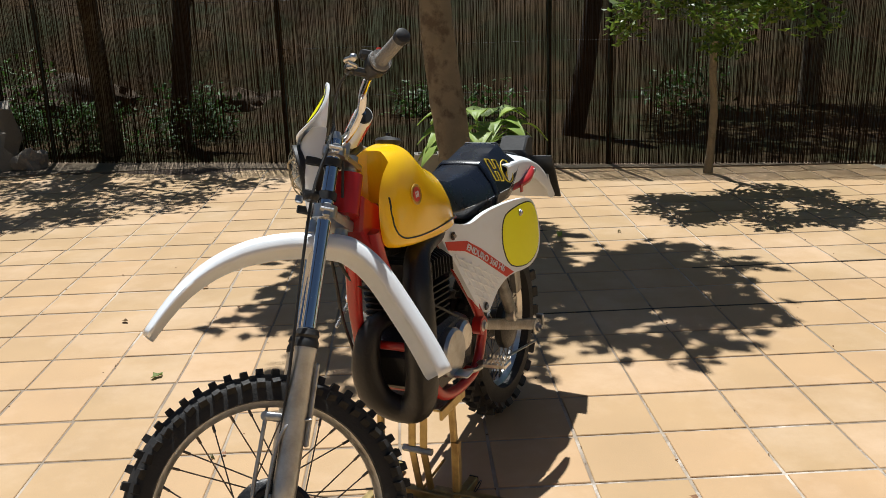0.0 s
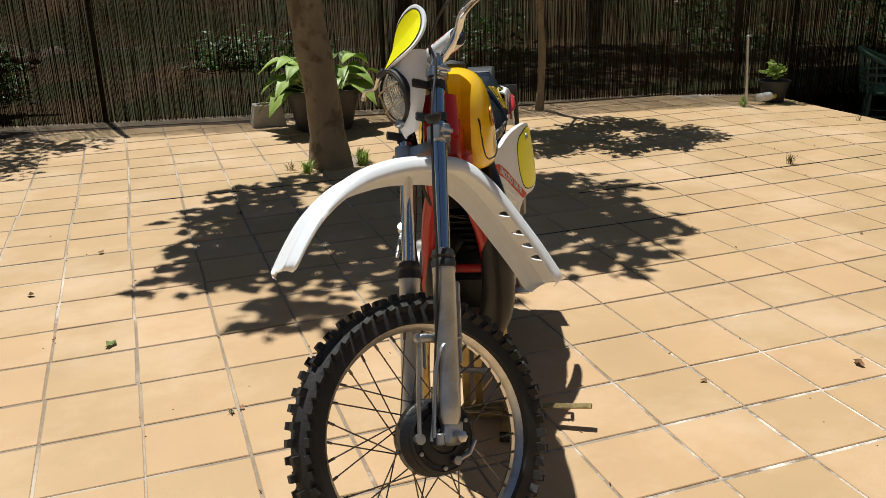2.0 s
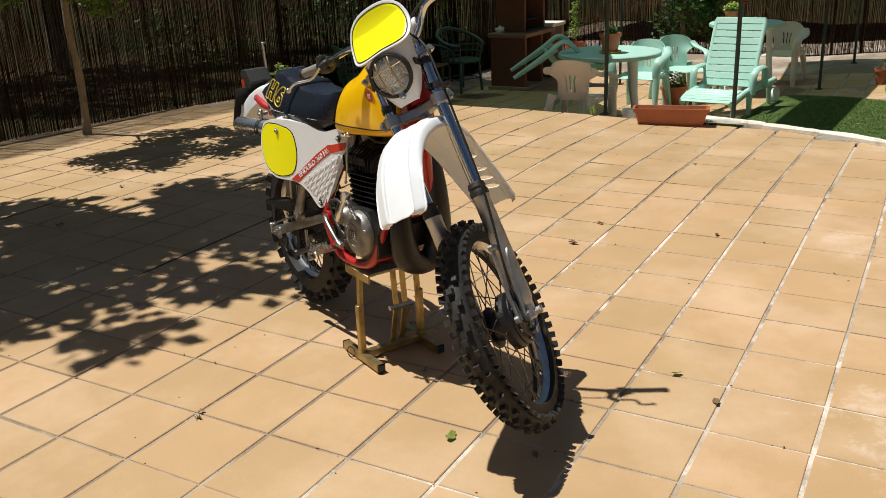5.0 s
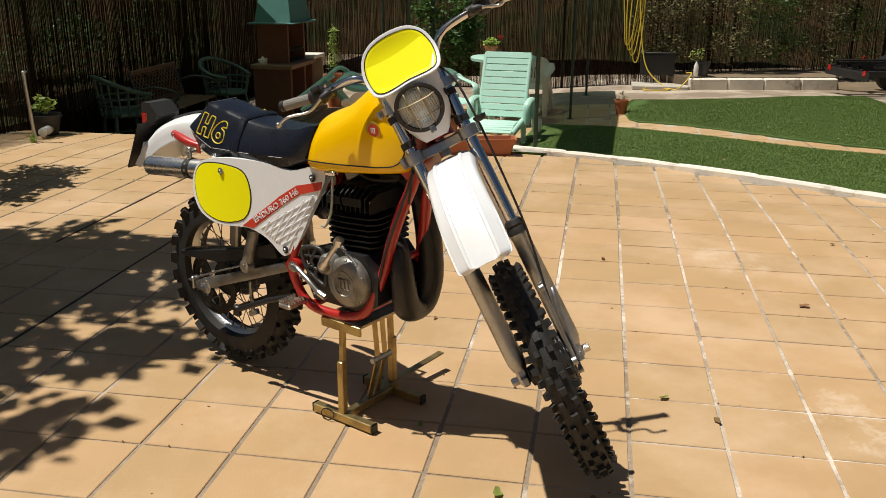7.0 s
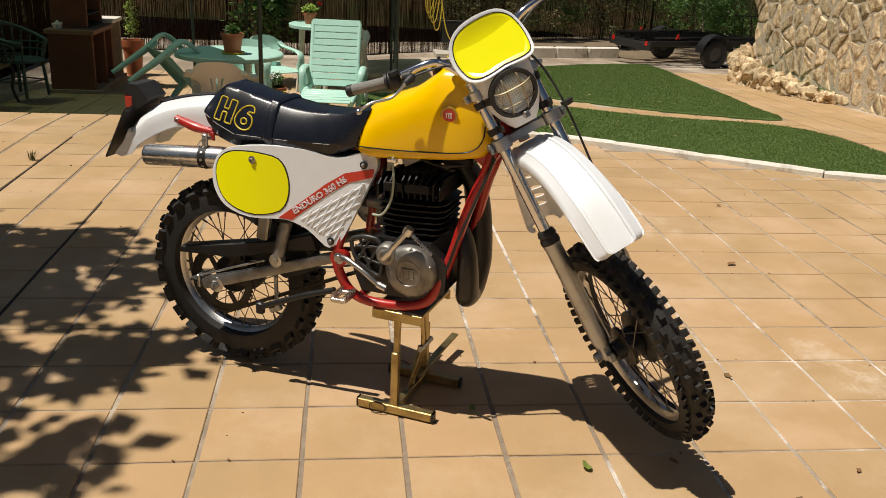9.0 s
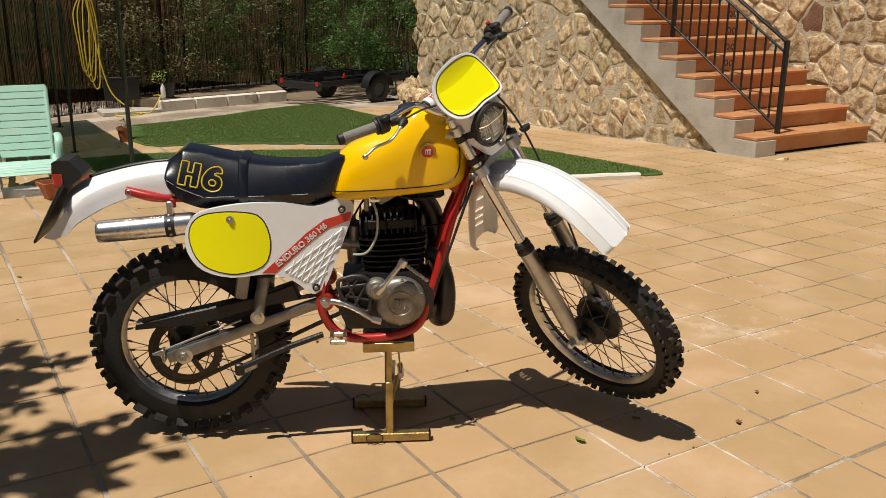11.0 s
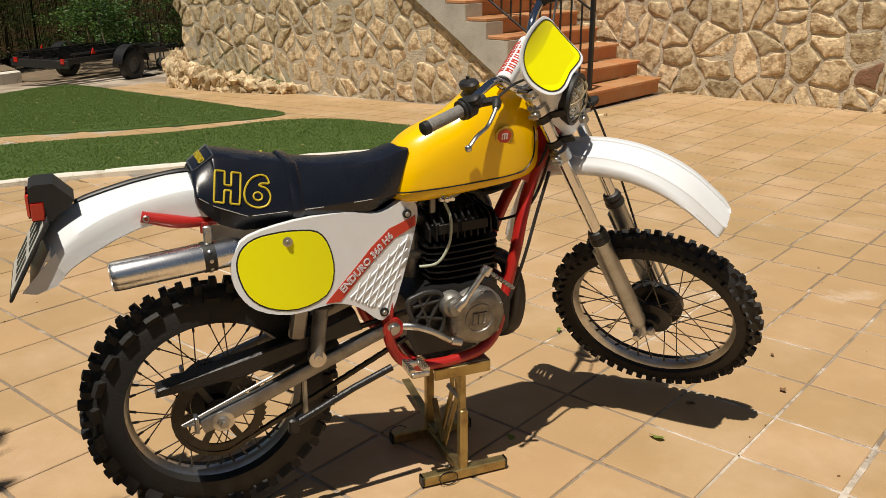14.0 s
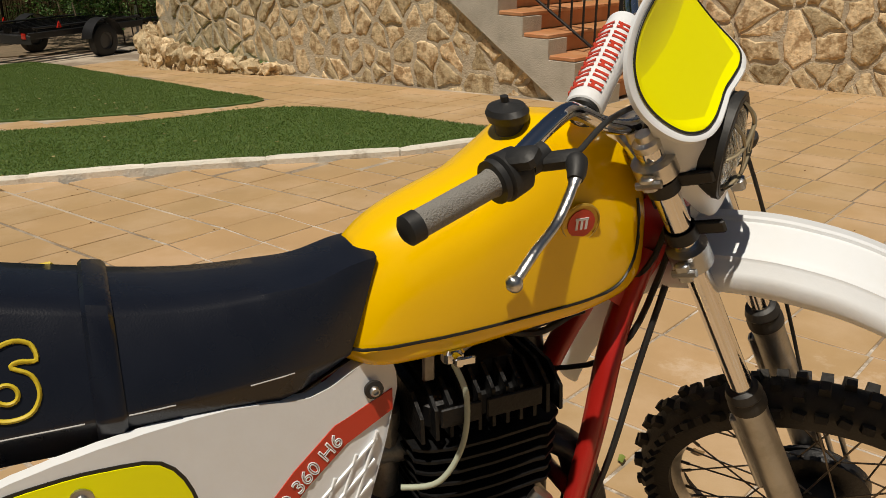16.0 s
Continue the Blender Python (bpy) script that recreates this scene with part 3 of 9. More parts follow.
tr_rnd = random.Random(8)
big = []
for i in range(58):
    a, q = tr_rnd.uniform(0, 6.283), tr_rnd.random() ** 0.6
    big.append(((-0.15 + 1.3 * q * math.cos(a), -0.28 + 1.2 * q * math.sin(a), 3.6 + tr_rnd.uniform(-0.8, 0.9) * (1.1 - 0.6 * q)), (0.3, 0.3, 0.28), 1))
tree("plane_tree", "pollarded tree with mottled grey bark growing out of the patio", (0.42, 4.63, 0),
     [(0, 0, -0.1), (-0.02, 0.01, 0.5), (-0.09, 0.02, 1.1), (-0.15, 0.0, 1.8), (-0.2, 0, 2.7)], (0.135, 0.10),
     [(0.07, [(-0.2, 0, 2.6), (0.2, 0.2, 3.2), (0.8, 0.4, 3.9)]), (0.07, [(-0.2, 0, 2.6), (-0.6, -0.2, 3.2), (-1.1, -0.3, 3.7)]),
      (0.06, [(-0.2, 0, 2.6), (-0.1, -0.5, 3.3), (0.2, -0.8, 3.9)]), (0.06, [(-0.2, 0, 2.6), (-0.3, 0.5, 3.3), (-0.4, 0.7, 4.2)])],
     big, 0.15, 62, 31, LEAF, 0.75)
small = []
for i in range(40):
    a, q = tr_rnd.uniform(0, 6.283), tr_rnd.random() ** 0.6
    small.append(((-0.20 + 0.80 * q * math.cos(a), 0.58 * q * math.sin(a) - 0.62, 1.62 + tr_rnd.uniform(-0.5, 0.6) * (1.1 - 0.35 * q)), (0.2, 0.18, 0.16), 1))
tree("orange_tree", "slim citrus tree with glossy green leaves in front of the fence", (2.68, 5.89, 0),
     [(0, 0, -0.1), (0.03, 0, 0.5), (0.0, 0, 1.0), (0.05, 0, 1.7)], (0.036, 0.028),
     [(0.018, [(0.03, 0, 1.15), (0.15, -0.25, 1.45), (0.3, -0.6, 1.75)]), (0.018, [(0.03, 0, 1.3), (-0.25, -0.25, 1.6), (-0.5, -0.65, 1.85)])],
     small, 0.085, 110, 32, CITRUS, 0.5)
over = []
for i in range(105):
    a, q = tr_rnd.uniform(0, 6.283), tr_rnd.random() ** 0.6
    over.append(((2.3 * q * math.cos(a) - 0.7, 1.15 * q * math.sin(a) - 0.15, 3.0 + tr_rnd.uniform(-0.6, 0.7)), (0.3, 0.3, 0.25), 1))
tree("oak_tree", "leafy tree leaning over the reed fence", (-3.08, 7.27, -0.05),
     [(0, 0.7, -0.3), (-0.05, 0.6, 1.0), (0.0, 0.3, 2.0), (0, 0, 2.8)], (0.12, 0.07),
     [(0.05, [(0, 0.1, 2.5), (0.5, 0.0, 2.9), (0.9, -0.2, 3.2)]), (0.05, [(0, 0.1, 2.5), (-0.5, 0.0, 3.0), (-0.9, -0.2, 3.3)])], over, 0.10, 78, 33, LEAF, 0.5)

# Added tree, its crown out of view, that throws shade on the slope.
shade = []
for i in range(95):
    a, q = tr_rnd.uniform(0, 6.283), tr_rnd.random() ** 0.5
    shade.append(((2.7 * q * math.cos(a), 1.35 * q * math.sin(a), 3.9 + tr_rnd.uniform(-0.7, 0.8)), (0.36, 0.36, 0.28), 1))
tree("hillside_tree", "spreading tree added behind the reed fence to shade the slope", (5.0, 9.2, 0.1),
     [(0, 0, -0.5), (0.1, 0.05, 1.0), (0.05, 0, 2.2), (0, 0, 3.4)], (0.13, 0.08),
     [(0.05, [(0, 0, 2.9), (0.7, 0.1, 3.4), (1.6, 0.2, 3.9)]), (0.05, [(0, 0, 2.9), (-0.7, 0.0, 3.4), (-1.6, -0.2, 3.9)]), (0.05, [(0, 0, 3.0), (0.1, -0.5, 3.5), (0.0, -0.9, 4.0)])], shade, 0.14, 48, 34, LEAF, 0.55)

# climbing plants on the far fence and the shrubs before it
iv_rnd = random.Random(14)
for i, (x, y, sx, sy, h, dry) in enumerate([(13.46, -0.98, 0.2, 0.5, 1.0, 1), (13.72, -2.04, 0.2, 0.7, 1.2, 1), (14.14, -2.90, 0.2, 0.6, 1.1, 0), (14.61, -3.87, 0.25, 0.6, 1.2, 1),
                                    (14.98, -4.84, 0.25, 0.7, 1.3, 0), (15.46, -6.03, 0.3, 0.7, 1.3, 0), (15.83, -7.12, 0.3, 0.7, 1.3, 0), (13.3, -5.4, 0.5, 0.6, 0.9, 0), (13.6, -6.4, 0.5, 0.6, 1.2, 0), (12.9, -6.9, 0.5, 0.5, 1.1, 0), (14.2, -5.6, 0.4, 0.6, 1.4, 0)]):
    tr = thing("climbing_vine", "dry and green climber grown through the fence", "climbing plant", Matrix.Translation((x, y, -0.1)), "climbers on the far fence")
    part("stem", Shape().tube([(0, 0, 0), (0.03, 0.08, 0.6), (0, -0.1, 1.4)], [0.015, 0.012, 0.008], 6), BARK, tr)
    cl = [((iv_rnd.uniform(-sx, sx), iv_rnd.uniform(-sy, sy), iv_rnd.uniform(0.1, h * 1.5)), (0.14, 0.22, 0.2), 1) for _ in range(30)]
    part("crown", crown(cl, 0.065, 70, 80 + i), DRY_LEAF if dry else LEAF, tr, smooth=0)
for at, clumps_, seed_ in (((-3.45, 7.95, -0.05), 26, 95), ((-4.6, 8.25, -0.05), 24, 96), ((-2.3, 7.75, -0.05), 9, 97)):
    brush = thing("bramble_bush", "low dark bramble grown against the reed fence", "bush", Matrix.Translation(at), "brambles behind the fence")
    part("stem", Shape().tube([(0, 0, 0), (0.02, 0.03, 0.4)], [0.02, 0.01], 6), BARK, brush)
    part("crown", crown([((iv_rnd.uniform(-0.6, 0.6), iv_rnd.uniform(-0.12, 0.2), iv_rnd.uniform(0.05, 0.55)), (0.2, 0.12, 0.16), 1) for _ in range(clumps_)], 0.055, 80, seed_), LEAF, brush, smooth=0)
shrub = thing("laurel_bush", "dense dark green laurel bush beside the white tables", "bush", Matrix.Translation((10.06, 2.41, -0.53)))
part("stem", Shape().tube([(0, 0, 0), (0, 0.05, 1.0)], [0.05, 0.03], 8), BARK, shrub)
part("crown", crown([((iv_rnd.uniform(-0.36, 0.36), iv_rnd.uniform(-0.40, 0.40), iv_rnd.uniform(0.75, 1.95)), (0.24, 0.24, 0.26), 1) for _ in range(22)], 0.09, 110, 90), LEAF, shrub, smooth=0)


# ---- rubble walls of the house ----
def clip(poly, a, b):
    """The part of a polygon that lies nearer to a than to b."""
    mx, my, nx_, ny_ = (a[0] + b[0]) / 2, (a[1] + b[1]) / 2, b[0] - a[0], b[1] - a[1]
    out = []
    for i in range(len(poly)):
        p, q = poly[i - 1], poly[i]
        dp, dq = (p[0] - mx) * nx_ + (p[1] - my) * ny_, (q[0] - mx) * nx_ + (q[1] - my) * ny_
        if (dp <= 0) != (dq <= 0):
            t = dp / (dp - dq)
            out.append((p[0] + (q[0] - p[0]) * t, p[1] + (q[1] - p[1]) * t))
        if dq <= 0:
            out.append(q)
    return out


def rubble(wall, width, height, place, size, seed, keep=None, special=()):
    """Uneven stones over a wall face: x along it, y up, z out of it."""
    rnd = random.Random(seed)
    pts = []
    row, z = 0, -0.05
    while z < height + size:
        x = -size + (row % 2) * size * 0.5
        while x < width + size:
            pts.append((x + rnd.uniform(-0.3, 0.3) * size, z + rnd.uniform(-0.42, 0.42) * size))
            if rnd.random() < 0.16:
                pts.append((x + rnd.uniform(0.35, 0.6) * size, z + rnd.uniform(-0.5, 0.5) * size))
            x += size * rnd.uniform(0.72, 1.45)
        z += size * 0.78
        row += 1
    for i, p in enumerate(pts):
        if not (-0.1 < p[0] < width + 0.1 and -0.1 < p[1] < height):
            continue
        if keep and not keep(p):
            continue
        cell = [(p[0] - size, p[1] - size), (p[0] + size, p[1] - size), (p[0] + size, p[1] + size), (p[0] - size, p[1] + size)]
        for q in pts:
            if q is not p and abs(q[0] - p[0]) < 2 * size and abs(q[1] - p[1]) < 2 * size:
                cell = clip(cell, p, q)
        if len(cell) < 3:
            continue
        cx, cy = sum(c[0] for c in cell) / len(cell), sum(c[1] for c in cell) / len(cell)
        fine = []
        for k in range(len(cell)):
            a, b = Vector(cell[k - 1]), Vector(cell[k])
            cuts = max(1, min(5, int((b - a).length / 0.055)))
            for s in range(cuts):
                c = a + (b - a) * (s / cuts)
                j = 0.030 * noise.noise(Vector((c.x * 9, c.y * 9, seed)))
                fine.append((c.x + j, c.y - j))
        if len(fine) < 5:
            continue
        gap = rnd.uniform(0.014, 0.030)
        depth = rnd.uniform(0.006, 0.022)
        tilt = (rnd.uniform(-0.05, 0.05), rnd.uniform(-0.05, 0.05))

        def ring(shrink, h, rough):
            out = []
            for c in fine:
                d = Vector((c[0] - cx, c[1] - cy))
                ln = max(d.length, 1e-4)
                e = d * max(0.1, 1 - shrink / ln)
                out.append((e.x, e.y, h + (tilt[0] * e.x + tilt[1] * e.y if h > 0 else 0) + rough * noise.noise(Vector((c[0] * 7, c[1] * 7, seed + h * 50)))))
            return out
        sh = Shape().loft([ring(gap, -0.05, 0), ring(gap + 0.004, depth * 0.45, 0.014), ring(gap + 0.016, depth, 0.008), ring(gap + 0.04, depth * 1.1, 0.010)])
        part("stone", sh, BROWN_STONE if i in special or rnd.random() < 0.012 else STONE, wall, smooth=48, place=place @ Matrix.Translation((cx, cy, 0)))


STEPS, RUN, RISE = 13, 0.29, 0.18
STAIR_X, STAIR_N, STAIR_S = 3.315, -5.17, -6.78


def slope_z(x):
    """Height of the step noses at x."""
    return (x - STAIR_X) / RUN * RISE


wall_a = Shape()
wall_a.prism([(STAIR_X + 0.02, -0.25), (STAIR_X + 0.25, -0.4), (10.2, -0.6), (10.2, 3.4), (STAIR_X + 5.45, 3.4)], 0, 0.3)
wall_1 = structure("wall_1", Shape().add(wall_a.v, wall_a.f, Matrix.Translation((0, -4.935, 0)) @ Matrix.Rotation(math.pi / 2, 4, "X")), WALL_MORTAR, "tall rubble wall of the house, yellow stones set in grey mortar", "wall", 0)
FACE_OUT = Matrix.Translation((10.2, -4.94, -0.40)) @ Matrix.Rotation(math.pi, 4, "Z") @ Matrix.Rotation(math.pi / 2, 4, "X")
rubble(wall_1, 6.9, 2.75, FACE_OUT, 0.29, 7, lambda p: p[1] - 0.40 < slope_z(10.2 - p[0]) - 0.12)
end_sh = Shape().box((0.35, 4.0, 4.0), (10.06, -7.0, 1.3))
structure("wall_3", end_sh, WALL_MORTAR, "rubble end wall of the house", "wall", 0)
wall_b = Shape().box((18.0, 0.35, 4.0), (-0.6, -7.06, 1.5))
wall_2 = structure("wall_2", wall_b, WALL_MORTAR, "long rubble wall beside the stairs, yellow stones in grey mortar", "wall", 0)
FACE_B = Matrix.Translation((6.6, -6.885, -0.1)) @ Matrix.Rotation(math.pi, 4, "Z") @ Matrix.Rotation(math.pi / 2, 4, "X")
rubble(wall_2, 9.6, 2.3, FACE_B, 0.33, 17)

# ---- stairs ----
stairs = tagged(new("stairs"), "outdoor stairs with orange terracotta treads and risers", "stairs", kind="structure")
for i in range(STEPS):
    x, z = STAIR_X + RUN * i, RISE * (i + 1)
    y0, y1 = STAIR_S, STAIR_N
    body = Shape().box((RUN + 0.02, y1 - y0, RISE - 0.045 if i else RISE - 0.04), (x + RUN / 2 + 0.01, (y0 + y1) / 2, z - 0.04 - (RISE - 0.045) / 2), bevel=0.002)
    part("riser", body, STAIR, stairs)
    for k in range(4):
        w = (y1 + 0.275 - y0) / 4
        tread = Shape().box((RUN + 0.035, w - 0.005, 0.038), (x + RUN / 2 - 0.018, y0 + w * (k + 0.5), z - 0.019), bevel=0.008)
        part("tread", tread, STAIR, stairs)
saw = [(STAIR_X - 0.06, -0.05)]
for i in range(STEPS):
    saw += [(STAIR_X + RUN * i - 0.06, RISE * i + 0.138), (STAIR_X + RUN * (i + 1) - 0.06, RISE * i + 0.138)]
saw += [(STAIR_X + RUN * STEPS, RISE * STEPS - 0.20), (STAIR_X + 0.36, -0.08)]
stringer = Shape().prism(saw, 0, 0.30)
st_ob = structure("stair_side", Shape().add(stringer.v, stringer.f, Matrix.Translation((0, -4.872, 0)) @ Matrix.Rotation(math.pi / 2, 4, "X")), CONCRETE, "grey rendered sawtooth side of the stairs", "wall", 0)

rail = thing("stair_railing", "black wrought iron stair railing with scrollwork", "railing")
RY = -5.31
part("newel", Shape().box((0.045, 0.045, 1.12), (STAIR_X + 0.05, RY, 0.56), bevel=0.004), IRON, rail)
part("newel", Shape().box((0.045, 0.045, 1.1), (STAIR_X + 1.62, RY, slope_z(STAIR_X + 1.62) + 0.4), bevel=0.004), IRON, rail)
sl = RISE / RUN


def rail_bar(name, h, w, t, x0=0.05, x1=3.6):
    a, b = Vector((STAIR_X + x0, RY, h + sl * x0)), Vector((STAIR_X + x1, RY, h + sl * x1))
    d = b - a
    m = Matrix.Translation((a + b) / 2) @ Matrix.Rotation(-math.atan2(d.z, d.x), 4, "Y")
    part(name, Shape().box((d.length, w, t), m=m, bevel=0.003), IRON, rail)


rail_bar("handrail", 1.07, 0.05, 0.022)
rail_bar("lower_rail", 0.20, 0.03, 0.02)
rail_bar("upper_rail", 0.96, 0.03, 0.018)
for i in range(1, 27):
    x = 0.05 + i * 0.131
    if abs(x - 1.62) < 0.06:
        continue
    part("baluster", Shape().box((0.016, 0.016, 0.76), (STAIR_X + x, RY, 0.58 + sl * x)), IRON, rail)
for k in range(4):
    x, h = 0.77, 0.36 + 0.17 * k
    for s in (1, -1):
        c = [(STAIR_X + x + s * (0.03 + 0.03 * math.cos(t * 0.5) * (1 - t / 16)), RY, h + sl * x + 0.05 * math.sin(t * 0.5) * (1 - t / 16)) for t in range(13)]
        part("scroll", Shape().tube(c, 0.006, 6), IRON, rail)

# rock planter at the foot of the wall
planter = thing("rock_planter", "low curved planter of rough stones filled with turf", "planter", Matrix.Translation((0, 0, -0.29)))
PL = spline([(7.72, -4.80), (8.15, -4.72), (8.65, -4.62), (9.25, -4.56), (9.80, -4.58), (10.2, -4.70), (10.4, -4.92)], 4)
pr = random.Random(2)
for i, (x, y) in enumerate(PL):
    h = 0.13 + 0.17 * i / len(PL)
    for lv in range(2):
        part("stone", boulder((0.13, 0.12, h * 0.7), 200 + i * 2 + lv, 0.7), STONE, planter, smooth=50,
             place=Matrix.Translation((x + pr.uniform(-0.03, 0.03), y + pr.uniform(-0.03, 0.03), 0.04 + lv * h * 0.85)) @ Matrix.Rotation(pr.uniform(0, 6), 4, "Z"))
fill = Shape().prism([(x, y) for x, y in PL] + [(10.3, -4.93), (7.72, -4.93)], -0.1, 0.22)
part("turf", fill, TURF, planter)
white_stone = tagged(new("painted_stone", boulder((0.07, 0.06, 0.09), 300).mesh("painted_stone", WHITEWASH, 50)), "small whitewashed stone at the planter's end", "rock")
white_stone.location = (7.72, -4.78, -0.13)
rock_m = tagged(new("boulder", boulder((0.46, 0.36, 0.56), 301).mesh("boulder", ROCK, 50)), "pale rough boulder at the edge of the patio", "rock")
rock_m.location = (-4.36, 7.50, 0.10)
bank = random.Random(21)
for i in range(26):
    x = bank.uniform(-7.5, 6.5)
    y = 8.9 - 0.16 * x + bank.uniform(-0.4, 1.6)
    rr = bank.uniform(0.25, 0.75)
    bk = tagged(new("boulder", boulder((rr * 1.4, rr * 0.8, rr * 0.6), 320 + i).mesh("boulder", DARK_ROCK, 50)), "weathered boulder on the slope behind the reed fence", "rock", "boulders behind the fence")
    bk.location = (x, y, max(-0.6, -0.62 + (y - 9.1) * 0.42))
for i, (x, y, ln) in enumerate([(-2.55, 8.3, 0.3), (1.75, 7.9, 0.5)]):
    tk_ = thing("tree_trunk", "dark leaning tree trunk behind the reed fence", "tree", Matrix.Translation((x, y, -0.5)), "trunks behind the fence")
    part("trunk", Shape().tube(spline([(0, 0, 0), (ln * 0.4, 0, 1.0), (ln * 0.7, 0.1, 2.0), (ln, 0.2, 3.4)], 4), [0.17, 0.15, 0.13, 0.12, 0.115, 0.11, 0.105, 0.10, 0.095, 0.09, 0.085, 0.08, 0.07], 12), DARK_BARK, tk_, smooth=60)
    part("limb", Shape().tube([(ln * 0.7, 0.1, 2.0), (ln + 0.5 - i * 0.2, 0.2, 2.9)], [0.06, 0.03], 8), DARK_BARK, tk_, smooth=60)
rock_n = tagged(new("boulder", boulder((0.17, 0.14, 0.2), 302).mesh("boulder", ROCK, 50)), "small pinkish boulder under the fence", "rock")
rock_n.location = (-3.76, 7.39, 0.03)
dirt = Shape()
rim = [(-9.30, 7.20), (-4.65, 6.84), (-3.39, 7.05), (-2.13, 7.03), (-0.45, 6.72), (1.11, 6.36), (3.29, 6.08), (5.36, 5.95), (5.40, 6.62), (1.65, 7.02), (-3.93, 8.24), (-9.40, 9.49)]
dirt.prism(rim, -0.05, 0.012)
verge = Shape()
for (ax, ay), (bx, by) in zip([(-12, 9.45), (-3.92, 7.75), (1.63, 6.48), (5.15, 5.86), (9.38, 5.88), (14.5, 5.9)], [(-3.92, 7.75), (1.63, 6.48), (5.15, 5.86), (9.38, 5.88), (14.5, 5.9), (15, 5.9)]):
    verge.add([(ax, ay + 0.03, 0.02), (bx, by + 0.03, 0.02), (bx, by + 4, 0.16), (ax, ay + 4, 0.16)], [(0, 1, 2, 3)])
structure("verge", verge, SHADED_HILL, "rough weedy ground behind the reed fence", "ground", 0)
structure("dirt_strip", dirt, SOIL, "strip of bare brown earth under the fence", "soil", 0)


# ---- the motorcycle ----
WHITE = mat("white moulded plastic", (0.81, 0.84, 0.87), 0.34, var=0.03, scale=8, bump=0.03, bscale=120, second=(0.74, 0.73, 0.70), amount=0.35, sscale=7)
TANK = mat("yellow tank paint", (0.97, 0.575, 0.001), 0.22, var=0.04, scale=4, bump=0.02, bscale=60, coat=0.4)
LEMON = mat("lemon yellow sticker", (0.98, 0.95, 0.004), 0.3, var=0.03, scale=6, bump=0.02)
RED = mat("red frame paint", (0.42, 0.016, 0.012), 0.35, var=0.15, scale=12, bump=0.04, coat=0.4)
RED_FILM = mat("red sticker", (0.58, 0.05, 0.025), 0.4, var=0.05, bump=0)
INK = mat("black outline", (0.012, 0.012, 0.012), 0.45, bump=0)
VINYL = mat("navy black vinyl", (0.0075, 0.0095, 0.0165), 0.28, var=0.15, scale=14, bump=0.06, bscale=420, second=(0.013, 0.015, 0.022), amount=0.4, sscale=6)
SEAM = mat("worn white seam", (0.5, 0.5, 0.5), 0.6, bump=0)
PIPING = mat("scuffed navy piping", (0.06, 0.07, 0.09), 0.45, bump=0.05)
GOLD_INK = mat("yellow print", (0.62, 0.47, 0.03), 0.5, bump=0)
CHROME = mat("chrome", (0.72, 0.72, 0.73), 0.09, 1.0, var=0.05, scale=20, bump=0.02)
ALU = mat("brushed aluminium", (0.66, 0.65, 0.63), 0.3, 1.0, var=0.12, scale=25, bump=0.12, bscale=200, second=(0.38, 0.35, 0.30), amount=0.5, sscale=18)
DULL = mat("dull fork alloy", (0.46, 0.47, 0.48), 0.4, 1.0, var=0.15, scale=25, bump=0.1, bscale=150, second=(0.26, 0.24, 0.21), amount=0.5, sscale=14)
WORN = mat("worn grey aluminium", (0.30, 0.295, 0.285), 0.42, 0.9, var=0.25, scale=20, bump=0.15, bscale=150, second=(0.13, 0.11, 0.09), amount=0.6, sscale=9)
POLISHED = mat("polished aluminium", (0.86, 0.86, 0.86), 0.27, 1.0, var=0.06, scale=14, bump=0.02, bscale=60, second=(0.55, 0.54, 0.52), amount=0.4, sscale=9)
CASE = mat("grey engine casting", (0.28, 0.27, 0.25), 0.45, 0.7, var=0.2, scale=25, bump=0.1, bscale=220, second=(0.06, 0.055, 0.05), amount=0.6, sscale=16)
PLATE = mat("dusty plate", (0.50, 0.49, 0.45), 0.5, var=0.15, scale=20, bump=0.05)
COVER_GREY = mat("dark grey cast cover", (0.055, 0.055, 0.055), 0.42, 0.5, var=0.25, scale=30, bump=0.1, bscale=200)
FIN = mat("matt black cylinder paint", (0.0065, 0.0065, 0.007), 0.5, var=0.3, scale=20, bump=0.2, bscale=120, spec=0.3)
BLACK = mat("black engine paint", (0.010, 0.010, 0.011), 0.42, var=0.3, scale=20, bump=0.2, bscale=120)
PIPE = mat("black exhaust paint", (0.009, 0.009, 0.01), 0.42, var=0.3, scale=14, bump=0.15, second=(0.022, 0.019, 0.017), amount=0.5)
RUBBER = mat("tyre rubber", (0.014, 0.0135, 0.013), 0.68, var=0.3, scale=20, bump=0.2, bscale=150, second=(0.030, 0.026, 0.022), amount=0.5, sscale=3)
SOFT = mat("black rubber", (0.018, 0.018, 0.018), 0.55, var=0.2, bump=0.1)
SPOKE = mat("dark steel spoke", (0.16, 0.14, 0.12), 0.4, 0.9, var=0.3, scale=60, bump=0)
GRIP = mat("grey grip rubber", (0.26, 0.25, 0.23), 0.7, var=0.15, scale=60, bump=0.6, bscale=500)
BRASS = mat("yellow passivated steel", (0.46, 0.35, 0.15), 0.38, 0.85, var=0.25, scale=18, bump=0.15, second=(0.20, 0.13, 0.06), amount=0.7, sscale=12)
CHAIN = mat("oily chain steel", (0.070, 0.064, 0.055), 0.4, 0.9, var=0.3, scale=60, bump=0)
HOSE_G = mat("clear fuel hose", (0.42, 0.46, 0.36), 0.25, var=0.1, bump=0)
LENS_RED = mat("red tail lens", (0.5, 0.02, 0.01), 0.2, bump=0, coat=0.5)
